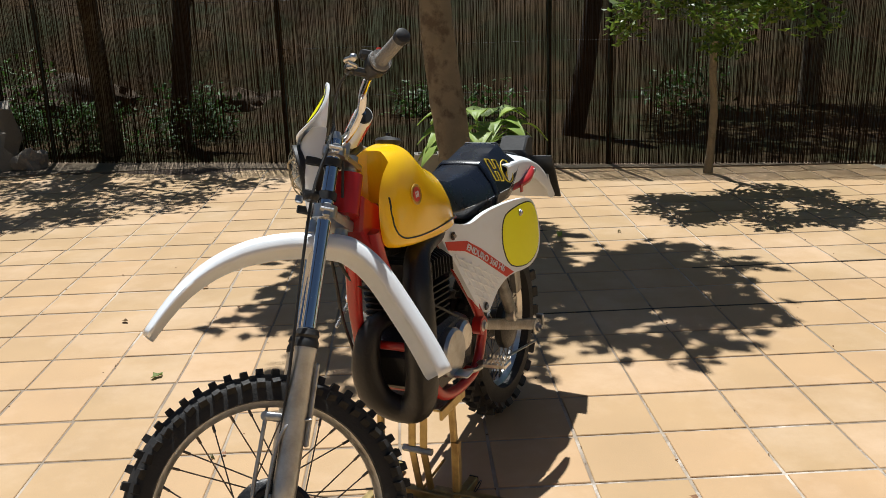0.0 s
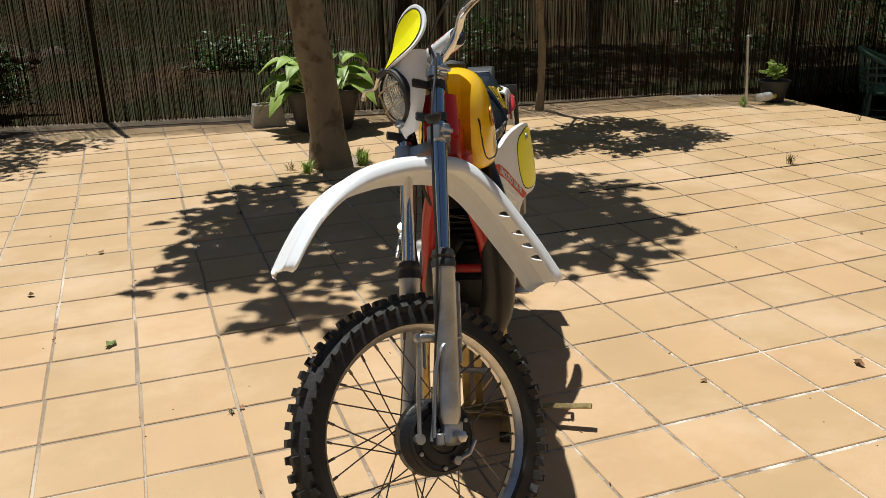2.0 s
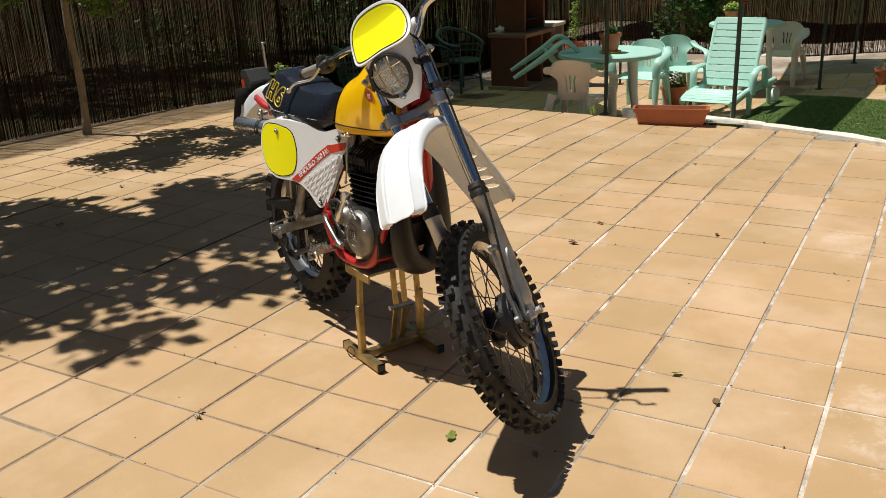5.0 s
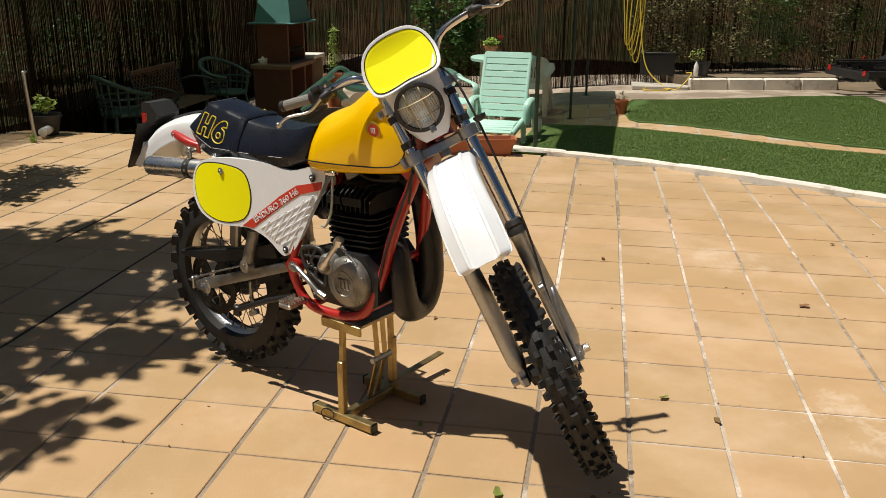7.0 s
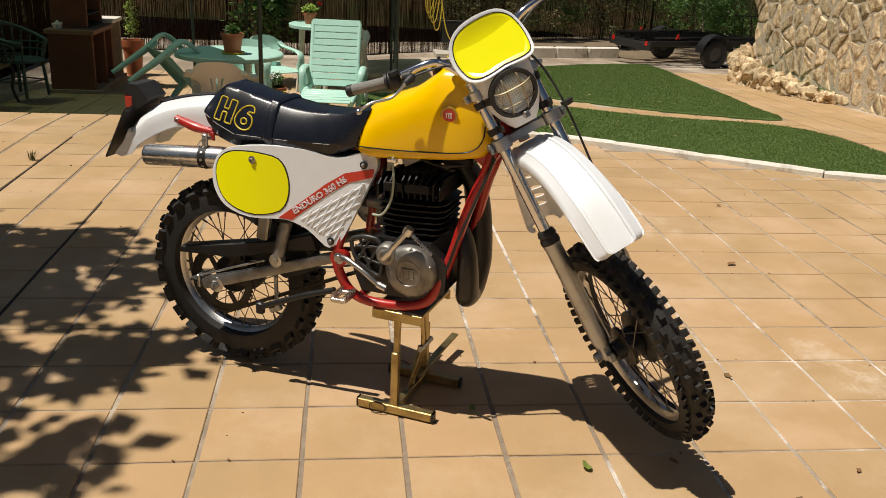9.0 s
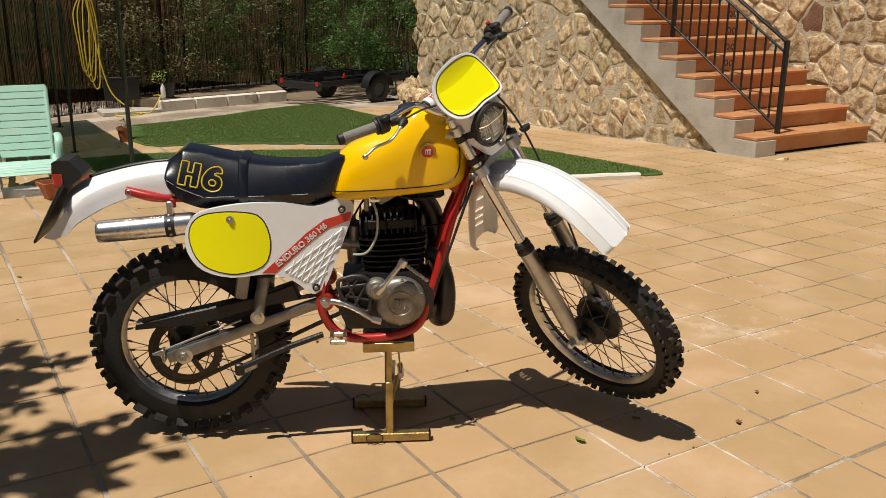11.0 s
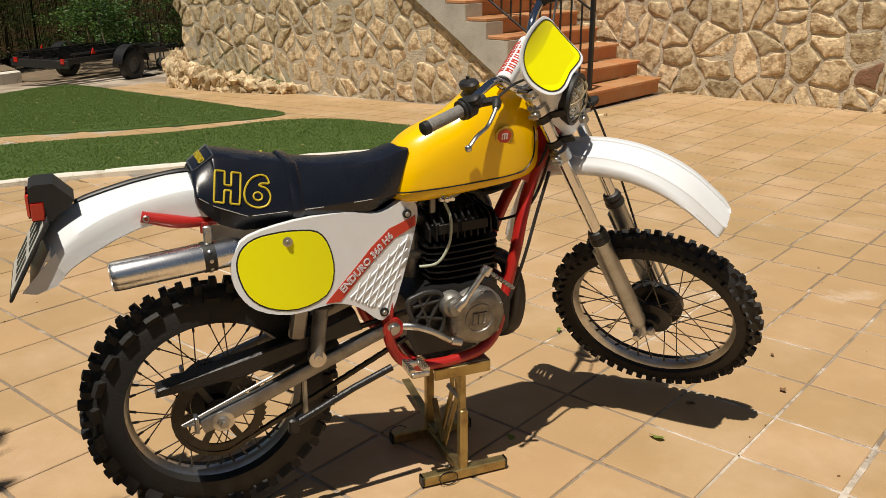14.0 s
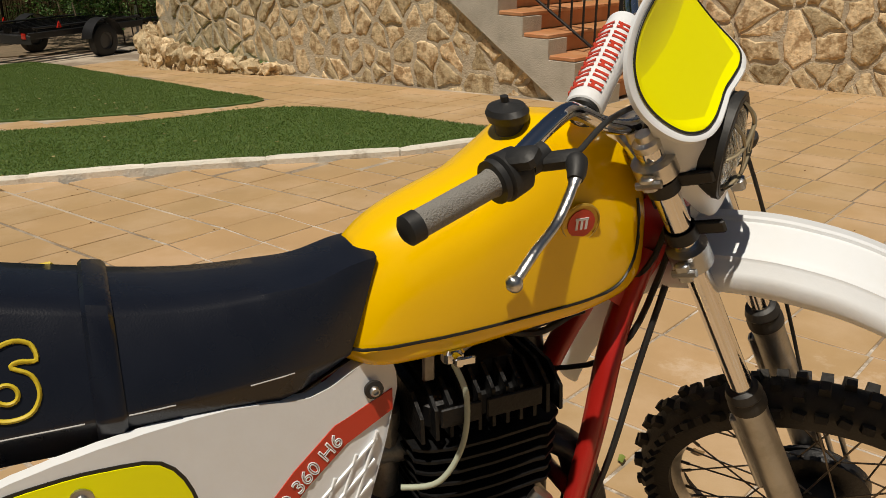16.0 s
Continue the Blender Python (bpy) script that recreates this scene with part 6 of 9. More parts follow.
area = sum(PANEL[i - 1][0] * PANEL[i][1] - PANEL[i][0] * PANEL[i - 1][1] for i in range(len(PANEL)))
sg = 1 if area > 0 else -1
for s in (-1, 1):
    c = part("side_cover", on_side(slab(COVER, -0.014, 0.002), s), WHITE, bike, "white plastic side cover with a yellow number field", 40)
    part("number_outline", on_side(slab(shrunk(PANEL, -0.004 * sg), 0.0, 0.0032), s), INK, c, smooth=20)
    part("number_field", on_side(slab(PANEL, 0.001, 0.0045), s), LEMON, c, "lemon yellow number field", 20)
    part("stripe", on_side(Shape().prism(STRIPE, 0.0, 0.0034), s), RED_FILM, c, "red diagonal stripe", 20)
    ribs = Shape()
    for k in range(-16, 24):
        for slope in (0.64, 2.3):
            d = Vector((1, slope)).normalized()
            o = Vector((0.40, 0.66)) + Vector((-d.y, d.x)) * 0.0215 * k - d * 0.2
            cuts = [o + d * (0.004 * q) for q in range(110)]
            ins = [p for p in cuts if inside(p, FIELD)]
            if len(ins) > 3:
                ribs.tube([(p.x, p.y, 0.0022) for p in (ins[0], ins[-1])], 0.0028, 6)
    part("lattice", on_side(ribs, s), WHITE, c, "raised white lattice", 40)
    for u, w in ((0.549, 0.85), (0.458, 0.594), (0.192, 0.845)):
        ob = part("washer", Shape().lathe([(0.013, 0), (0.013, 0.003), (0.006, 0.004), (0, 0.004)], 16, Matrix.Translation((u, -s * (side_v(u, w) - 0.004), w)) @ Matrix.Rotation(-s * math.pi / 2, 4, "X")), SOFT if (u > 0.3) else DULL, c)
        screw(c, (u, -s * (side_v(u, w) - 0.009), w), (0, s, 0), 0.007)
    # the lettering follows the stripe
    a, b = Vector((0.345, side_v(0.345, 0.694) * -s, 0.694)), Vector((0.545, side_v(0.545, 0.838) * -s, 0.838))
    a, b = Vector((0.325, 0, 0.679)), Vector((0.50, 0, 0.807))
    a.y, b.y = -s * side_v(a.x, a.z), -s * side_v(b.x, b.z)
    ex_ = (b - a).normalized() * (1 if s < 0 else -1)
    nn_ = Vector((0.269, -1, 0.1376)).normalized()
    nn_ = nn_ if s < 0 else Vector((nn_.x, -nn_.y, nn_.z))
    ey_ = nn_.cross(ex_)
    o_ = (a + b) / 2 + nn_ * 0.0042 - ey_ * 0.001
    lettering("print", "ENDURO 360 H6", 0.0285, Matrix(((ex_.x, ey_.x, nn_.x, o_.x), (ex_.y, ey_.y, nn_.y, o_.y), (ex_.z, ey_.z, nn_.z, o_.z), (0, 0, 0, 1))), WHITE, c, outline=0.0009)

# rear mudguard, lamp and plate
FR = [((0.10, 1.003), (0.10, 0.985), (0.10, 0.915)), ((-0.045, 1.003), (-0.030, 0.979), (-0.030, 0.915)), ((-0.12, 0.993), (-0.10, 0.968), (-0.10, 0.910)), ((-0.176, 0.982), (-0.161, 0.954), (-0.155, 0.901)),
      ((-0.252, 0.962), (-0.226, 0.930), (-0.218, 0.876)), ((-0.305, 0.943), (-0.283, 0.899), (-0.275, 0.845)), ((-0.350, 0.913), (-0.328, 0.868), (-0.313, 0.821)), ((-0.376, 0.884), (-0.352, 0.842), (-0.330, 0.806))]
tops, folds, lows = (spline([f[k] + (0,) for f in FR], 4) for k in range(3))
rings = []
for (tu, tw, _), (cu_, cw, _), (bu, bw, _) in zip(tops, folds, lows):
    hw = 0.078
    sec = [(bu, bw, -hw * 1.02), (bu + (cu_ - bu) * 0.5, bw + (cw - bw) * 0.5, -hw * 1.0), (cu_ + (bu - cu_) * 0.06, cw + (bw - cw) * 0.06, -hw * 0.985), (cu_ + (tu - cu_) * 0.12, cw + (tw - cw) * 0.16, -hw * 0.93),
           (cu_ + (tu - cu_) * 0.6, cw + (tw - cw) * 0.66, -hw * 0.55), (tu, tw, 0)]
    sec = sec + [(a, b, -c_) for a, b, c_ in reversed(sec[:-1])]
    ins = [(a, b - 0.004, c_ * 0.95) for a, b, c_ in reversed(sec)]
    rings.append([(a, c_, b) for a, b, c_ in sec + ins])
fender = part("rear_mudguard", Shape().loft(rings), WHITE, bike, "white plastic rear mudguard", 28)
flap_sh = Shape()
for s in (-1, 1):
    flap_sh.add([(u, s * v, w) for v in (0.0735, 0.0775) for u, w in ((-0.345, 0.862), (-0.326, 0.806), (-0.352, 0.779), (-0.398, 0.764), (-0.428, 0.772))],
                [(4, 3, 2, 1, 0), (5, 6, 7, 8, 9)] + [(i, (i + 1) % 5, 5 + (i + 1) % 5, 5 + i) for i in range(5)])
flap_sh.box((0.004, 0.150, 0.118), m=Matrix.Translation((-0.384, 0, 0.818)) @ Matrix.Rotation(0.515, 4, "Y"))
part("mud_flap", flap_sh, WHITE, bike, "dusty white flap behind the number plate", 20)
part("edge_trim", Shape().tube([(p[0], 0, p[1] + 0.008) for p in spline([(0.0, 0.999), (-0.045, 0.999), (-0.12, 0.989), (-0.176, 0.978), (-0.252, 0.958), (-0.29, 0.944)], 5)], 0.0055, 6), INK, fender, smooth=60)
lamp = Shape().prism([(-0.385, 0.955), (-0.385, 1.028), (-0.372, 1.036), (-0.33, 1.036), (-0.288, 0.992), (-0.30, 0.975), (-0.345, 0.945)], -0.050, 0.022, bevel=0.005)
tl = part("tail_lamp", warp(lamp, lambda p: Vector((p.x, p.z, p.y - 0.014))), SOFT, bike, "black tail lamp housing with red lens")
part("red_lens", Shape().box((0.012, 0.060, 0.06), (-0.388, -0.014, 0.968), bevel=0.006).box((0.03, 0.006, 0.045), (-0.37, -0.050, 0.958), bevel=0.003), LENS_RED, tl)
mp = Matrix.Translation((-0.402, 0, 0.852)) @ Matrix.Rotation(0.515, 4, "Y")
part("number_plate", Shape().box((0.008, 0.19, 0.215), m=mp, bevel=0.003), SOFT, bike, "black number plate carrier")
plate_ob = part("plate_face", Shape().box((0.002, 0.165, 0.185), (-0.0052, 0, 0), mp, bevel=0.0008), PLATE, bike, "dusty pale plate with two rows of dark bars")
for row_w, marks in ((0.043, 4), (-0.035, 4)):
    for k in range(marks):
        part("plate_bar", Shape().box((0.0012, 0.020, 0.058), (-0.0068, (k - (marks - 1) / 2) * 0.036, row_w), mp), INK, plate_ob)

# the body, wider than the wheels, is shifted to fit the camera's view: left half out by six centimetres, middle by
# three
def spread(v):
    return v + 0.03 * (1 + max(-1.0, min(1.0, v / 0.06)))


for ob in bike.children_recursive:
    if ob in (wf, wr) or ob.parent in (wf, wr):
        continue
    if ob == seat or ob.parent == seat:
        continue
    if ob.matrix_basis != Matrix():
        ob.location.y = spread(ob.location.y)
        continue
    for v in ob.data.vertices:
        v.co.y = spread(v.co.y)

wr.location.y = 0.022
for ob in wr.children:
    if ob.name.startswith("sprocket"):
        ob.location.y = -0.022

# ---- parts that turn with the fork ----
for s in (-1, 1):
    y = s * 0.089
    spart("fork_tube", Shape().tube([(0.012, y, 0.40), (0.012, y, 0.935)], 0.0185, 20), CHROME, "chromed fork stanchion", smooth=60)
    sl_ = Shape().lathe([(0.022, 0.03), (0.028, 0.05), (0.029, 0.08), (0.0275, 0.39), (0.029, 0.393), (0.029, 0.407), (0.024, 0.409)], 24, Matrix.Translation((0.012, y, 0)))
    sl_.box((0.05, 0.036, 0.06), (0.006, y, 0.01), bevel=0.008)
    sl_.box((0.012, 0.02, 0.20), (-0.022, y, 0.27), bevel=0.004)
    sl_.box((0.020, 0.024, 0.03), (0.04, y, -0.005), bevel=0.004)
    fl = spart("fork_slider", sl_, DULL, "dull alloy fork leg", smooth=40)
    spart("dust_boot", Shape().lathe([(0.019, 0.45), (0.026, 0.446), (0.030, 0.432), (0.027, 0.426), (0.031, 0.416), (0.031, 0.404), (0.026, 0.40)], 24, Matrix.Translation((0.012, y, 0))), SOFT, parent=fl)
    spart("axle_clamp", Shape().lathe([(0.014, -0.012), (0.014, 0.012), (0.009, 0.014), (0, 0.014)], 6, Matrix.Translation((0.0, s * 0.116, 0.0)) @ Matrix.Rotation(-s * math.pi / 2, 4, "X")), ALU, parent=fl)
    spart("fork_cap", Shape().lathe([(0.0185, 0.935), (0.019, 0.945), (0.012, 0.948), (0.011, 0.957), (0, 0.957)], 16, Matrix.Translation((0.012, y, 0))), ALU)
    spart("lamp_bracket", Shape().lathe([(0.021, 0.775), (0.023, 0.775), (0.023, 0.795), (0.021, 0.795)], 18, Matrix.Translation((0.012, y, 0)), True).box((0.045, 0.008, 0.022), (0.05, y * 0.92, 0.785), bevel=0.003), SOFT)
    spart("lamp_bracket", Shape().lathe([(0.021, 0.862), (0.023, 0.862), (0.023, 0.882), (0.021, 0.882)], 18, Matrix.Translation((0.012, y, 0)), True).box((0.05, 0.008, 0.022), (0.055, y * 0.92, 0.872), bevel=0.003), SOFT)
def clamp(z0, z1, web):
    sh = Shape()
    for s in (-1, 1):
        sh.lathe([(0.0185, z0), (0.030, z0 + 0.003), (0.030, z1 - 0.003), (0.0185, z1)], 20, Matrix.Translation((0.012, s * 0.089, 0)))
        sh.box((0.02, 0.012, z1 - z0 - 0.006), (0.012, s * 0.126, (z0 + z1) / 2), bevel=0.003)
        sh.lathe([(0.006, -0.004), (0.006, 0.03), (0, 0.031)], 8, Matrix.Translation((0.0, s * 0.128, (z0 + z1) / 2)) @ Matrix.Rotation(math.pi / 2, 4, "Y"))
    outl = [(0.035, -0.08), (0.012, -0.055), (-0.005, 0), (0.012, 0.055), (0.035, 0.08), (-0.005, 0.098), (-0.055, 0.03), (-0.075, 0), (-0.055, -0.03), (-0.005, -0.098)]
    sh.prism(outl, z0 + 0.006, z1 - 0.006, bevel=0.004)
    return sh
spart("lower_clamp", clamp(0.722, 0.762, 1), DULL, "alloy lower fork clamp")
spart("upper_clamp", clamp(0.888, 0.918, 1), ALU, "alloy upper fork clamp")
spart("steering_stem", Shape().tube([(-0.045, 0, 0.71), (-0.045, 0, 0.93)], 0.018, 16), DULL, smooth=60)

# drum brake on the front hub
plate = spart("brake_plate", Shape().lathe([(0.088, 0.052), (0.088, 0.058), (0.080, 0.062), (0.078, 0.060), (0.066, 0.060), (0.064, 0.066), (0.040, 0.069), (0.036, 0.066), (0.024, 0.067), (0.022, 0.078), (0, 0.078)], 40, Matrix.Translation((0.014, 0, 0)) @ SIDE_AXIS), BLACK, "black drum brake plate", smooth=40)
for k in range(6):
    a = 0.5 + k * math.pi / 3
    spart("plate_bolt", Shape().lathe([(0.006, 0.060), (0.006, 0.066), (0, 0.067)], 6, Matrix.Translation((0.014 + 0.072 * math.cos(a), 0, 0.072 * math.sin(a))) @ SIDE_AXIS), DULL, parent=plate, smooth=20)
spart("torque_rod", Shape().tube([(0.082, 0.070, -0.003), (0.083, 0.072, 0.10), (0.080, 0.078, 0.232)], 0.0072, 10, flat=0.7).lathe([(0.013, 0.062), (0.013, 0.076), (0, 0.077)], 14, Matrix.Translation((0.082, 0, -0.003)) @ SIDE_AXIS)
      .lathe([(0.012, 0.070), (0.012, 0.084), (0, 0.085)], 14, Matrix.Translation((0.080, 0, 0.232)) @ SIDE_AXIS).box((0.055, 0.012, 0.022), (0.055, 0.080, 0.232), bevel=0.004), DULL, "alloy brake torque rod", smooth=50)
spart("brake_arm", Shape().tube([(-0.012, 0.078, -0.055), (-0.045, 0.080, -0.040), (-0.062, 0.080, -0.010)], 0.006, 8).lathe([(0.011, 0.062), (0.011, 0.084), (0, 0.085)], 12, Matrix.Translation((-0.012, 0, -0.055)) @ SIDE_AXIS), DULL, smooth=50)

# front mudguard
MG = spline([(-0.358, 0.395), (-0.31, 0.463), (-0.256, 0.530), (-0.166, 0.632), (-0.095, 0.682), (-0.038, 0.695), (0.078, 0.682), (0.155, 0.658), (0.213, 0.628), (0.27, 0.582), (0.32, 0.522), (0.357, 0.455), (0.387, 0.388)], 8)
rings = []
nk = len(MG)
for i, (x, z) in enumerate(MG):
    t = i / (nk - 1)
    a, b = Vector(MG[max(0, i - 1)]), Vector(MG[min(nk - 1, i + 1)])
    tg = (b - a).normalized()
    nr = Vector((-tg.y, tg.x))
    hw = 0.070 + 0.005 * math.sin(math.pi * t) + 0.008 * ease(0.6, 0.95, t) - 0.022 * (1 - math.sqrt(max(0.0, 1 - (max(0.0, t - 0.972) / 0.028) ** 2))) - 0.02 * (1 - math.sqrt(max(0.0, 1 - (max(0.0, 0.028 - t) / 0.028) ** 2)))
    lip = 0.034 * (1 - 0.7 * ease(0.55, 1.0, t))
    sec = [(-1.03, -lip), (-1.02, -lip * 0.7), (-0.97, -0.010), (-0.88, -0.001), (-0.64, 0.0035), (-0.60, 0.0085), (-0.50, 0.0095), (-0.46, 0.0055), (0, 0.0085), (0.46, 0.0055), (0.50, 0.0095), (0.60, 0.0085), (0.64, 0.0035), (0.88, -0.001), (0.97, -0.010), (1.02, -0.7 * lip), (1.03, -lip)]
    outer_ = [Vector((x + nr.x * h, q * hw - 0.078 * x, z + nr.y * h)) for q, h in sec]
    inner_ = [Vector((x + nr.x * (h - 0.004), q * hw * 0.955 - 0.078 * x, z + nr.y * (h - 0.004))) for q, h in reversed(sec)]
    rings.append([tuple(p) for p in outer_ + inner_])
mud = spart("front_mudguard", Shape().loft(rings), WHITE, "long white plastic front mudguard with moulded ribs", smooth=50)
cut = Shape()
for k in range(4):
    i = 7 + k * 4
    x, z = MG[i]
    tg = (Vector(MG[i + 1]) - Vector(MG[i - 1])).normalized()
    m = Matrix(((tg.x, 0, -tg.y, x), (0, 1, 0, 0.006 - 0.078 * x), (tg.y, 0, tg.x, z), (0, 0, 0, 1))) @ Matrix.Rotation(0.3, 4, "Z")
    leaf_ = [(0.012 * math.sin(math.pi * q / 8), -0.036 + 0.009 * q) for q in range(9)] + [(-0.006 * math.sin(math.pi * q / 8), 0.036 - 0.009 * q) for q in range(1, 8)]
    one = Shape().prism(leaf_, -0.04, 0.04)
    cut.add(one.v, one.f, FORK @ m)
carved(mud, cut)

# headlamp mask
def plate_point(sx, t, h=0.0):
    """A place on the sloping front of the mask: across, up along it, out of it."""
    d = Vector((-math.sin(0.352), 0, math.cos(0.352)))
    nn = Vector((d.z, 0, -d.x))
    bow = 3.2 * (t - 0.11) ** 2 - 0.4 * sx * sx
    return Vector((0.094, 0, 0.902)) + d * t + nn * (h + bow) + Vector((0.105 * sx, sx, 0))


FACE = spline([(0, 0.041), (0.030, 0.039), (0.060, 0.038), (0.085, 0.045), (0.099, 0.066), (0.106, 0.105), (0.102, 0.142), (0.088, 0.171), (0.055, 0.191), (0, 0.197),
               (-0.055, 0.191), (-0.090, 0.171), (-0.107, 0.138), (-0.110, 0.100), (-0.103, 0.060), (-0.085, 0.041), (-0.060, 0.036), (-0.030, 0.038)], 7, True)


def on_plate(sh):
    return warp(sh, lambda p: plate_point(p.x, p.y, p.z))


def filled(poly, low, high):
    """A slightly domed slab over an outline, with inner rings so that it can bend."""
    c = Vector((0, sum(p[1] for p in poly) / len(poly)))
    rings_ = [[(p[0], p[1], low) for p in poly], [(p[0], p[1], high - 0.002) for p in poly]]
    for k in (0.97, 0.9, 0.82, 0.74, 0.66, 0.58, 0.5, 0.42, 0.34, 0.26, 0.18, 0.1, 0.03):
        rings_.append([(c.x + (p[0] - c.x) * k, c.y + (p[1] - c.y) * k, high) for p in poly])
    return Shape().loft(rings_)


turning = sum(FACE[i - 1][0] * FACE[i][1] - FACE[i][0] * FACE[i - 1][1] for i in range(len(FACE)))
mask_sh = on_plate(filled(shrunk(FACE, -0.011 if turning > 0 else 0.011), -0.006, 0.002))
cowl = []
for z, xf, hw, xb in ((0.955, 0.080, 0.088, 0.030), (0.932, 0.092, 0.088, 0.030), (0.90, 0.096, 0.086, 0.030), (0.865, 0.084, 0.084, 0.032), (0.825, 0.078, 0.077, 0.034), (0.80, 0.068, 0.066, 0.036), (0.775, 0.058, 0.052, 0.036), (0.755, 0.050, 0.036, 0.038)):
    arc = []
    for k in range(15):
        a = math.pi * (k / 14) - math.pi / 2
        arc.append((xb + (xf - xb) * math.cos(a) ** 0.6 if math.cos(a) > 1e-6 else xb, hw * math.sin(a)))
    inn = [(max(xb, px - 0.004), py * 0.955) for px, py in reversed(arc)]
    cowl.append([(px + 0.09 * py, py, z + 0.010) for px, py in arc + inn])
mask_sh.loft(cowl)
mask = spart("headlamp_mask", mask_sh, WHITE, "white plastic headlamp mask with a yellow number field", smooth=45)
spart("number_outline", Shape().tube([plate_point(x, y, 0.0042) for x, y in FACE], 0.0016, 6, closed=True), INK, parent=mask, smooth=60)
spart("number_field", on_plate(filled(FACE, 0.001, 0.0052)), LEMON, "lemon yellow number field", parent=mask, smooth=40)
HL = Matrix.Translation((0.055, -0.006, 0.874)) @ Matrix.Rotation(-0.09, 4, "Z") @ Matrix.Rotation(math.pi / 2 + 0.37, 4, "Y") @ Matrix.Scale(0.89, 4)
lampo = spart("headlamp", Shape().lathe([(0.06, -0.03), (0.079, 0.0), (0.081, 0.034), (0.078, 0.042), (0.070, 0.042), (0.068, 0.03)], 40, HL), SOFT, "round headlamp behind a wire guard", smooth=40)
spart("reflector", Shape().lathe([(0.068, 0.032), (0.06, 0.012), (0.045, -0.012), (0.02, -0.03), (0.0, -0.034)], 36, HL), REFLECT, parent=lampo, smooth=60)
ln_sh = Shape().lathe([(0.068, 0.034), (0.055, 0.044), (0.035, 0.051), (0.015, 0.054), (0, 0.055)], 36, HL)
lens = spart("lens", ln_sh, glass, "ribbed glass lens", parent=lampo, smooth=60)
lens.visible_shadow = False
for k in range(15):
    o = -0.056 + 0.008 * k
    half_w = math.sqrt(max(0.0, 0.064 ** 2 - o * o))
    rib = Shape().tube([HL @ Vector((-half_w + half_w * q / 3, o, 0.0535 - 4.4 * (o * o + (-half_w + half_w * q / 3) ** 2))) for q in range(7)], 0.0022, 5)
    spart_rib = part("lens_rib", moved(Shape().add(rib.v, rib.f), FORK), glass, lampo, smooth=60)
    spart_rib.visible_shadow = False
spart("bulb", Shape().lathe([(0.012, -0.03), (0.012, -0.005), (0.009, 0.006), (0, 0.009)], 16, HL), REFLECT, parent=lampo, smooth=60)
for vert in (0, 1):
    for o in (-0.027, 0.027):
        pts_ = []
        for k in range(13):
            t = -1 + k / 6
            a_, b_ = (o, t * 0.074) if vert else (t * 0.074, o)
            pts_.append(HL @ Vector((a_, b_, 0.062 - 0.030 * t ** 4 - 0.004 * t * t)))
        spart("guard_wire", Shape().tube(pts_, 0.0032, 6, flat=0.6), CAGE, parent=lampo, smooth=60)
spart("guard_rim", Shape().lathe([(0.074, 0.028), (0.083, 0.030), (0.083, 0.040), (0.074, 0.042)], 40, HL, True), SOFT, parent=lampo)
spart("mask_tab", Shape().box((0.02, 0.018, 0.02), (0.075, 0, 0.79), bevel=0.003), DULL, parent=mask)

# handlebar
BAR_L = [(-0.01, 0.0, 0.944), (-0.01, 0.05, 0.946), (-0.028, 0.092, 0.980), (-0.038, 0.122, 1.024), (-0.032, 0.165, 1.054), (-0.036, 0.282, 1.067), (-0.068, 0.432, 1.084)]
BAR_R = [(-0.01, -0.05, 0.946), (-0.028, -0.092, 0.980), (-0.040, -0.122, 1.024), (-0.046, -0.165, 1.050), (-0.086, -0.300, 1.061), (-0.130, -0.392, 1.086)]
bar_pts = list(reversed(BAR_R)) + BAR_L
spart("handlebar", Shape().tube(spline(bar_pts, 6), 0.0112, 14), CHROME, "chromed handlebar", smooth=60)
spart("cross_brace", Shape().tube([(-0.046, -0.122, 1.012), (-0.044, 0.122, 1.012)], 0.007, 10), CHROME, smooth=60)
pad = spart("bar_pad", Shape().tube([(-0.048, -0.104, 1.012), (-0.048, -0.100, 1.012), (-0.048, 0.100, 1.012), (-0.048, 0.104, 1.012)], [0.020, 0.025, 0.025, 0.020], 24), WHITE, "white handlebar pad with red marks", smooth=40)
for s in (-1, 1):
    spart("pad_end", Shape().tube([(-0.048, s * 0.100, 1.012), (-0.048, s * 0.106, 1.012)], [0.0235, 0.0215], 24), SOFT, parent=pad, smooth=40)
for row_a in (2.6, 3.55, 4.5, 5.45):
    y = -0.082
    for k in range(7):
        mk = Shape()
        w = 0.018
        q = Matrix.Translation((-0.048, y + w / 2, 1.012)) @ Matrix.Rotation(row_a, 4, "Y")
        mk.box((0.0015, w * 0.24, 0.019), (0.0251, -w * 0.33, 0), q)
        mk.box((0.0015, w * 0.24, 0.019), (0.0251, w * 0.2, 0), q)
        if k % 2 == 0:
            mk.box((0.0015, w * 0.6, 0.005), (0.0252, -w * 0.05, 0.004), q)
        y += w * 1.28
        spart("pad_mark", mk, RED_FILM, parent=pad, smooth=0)
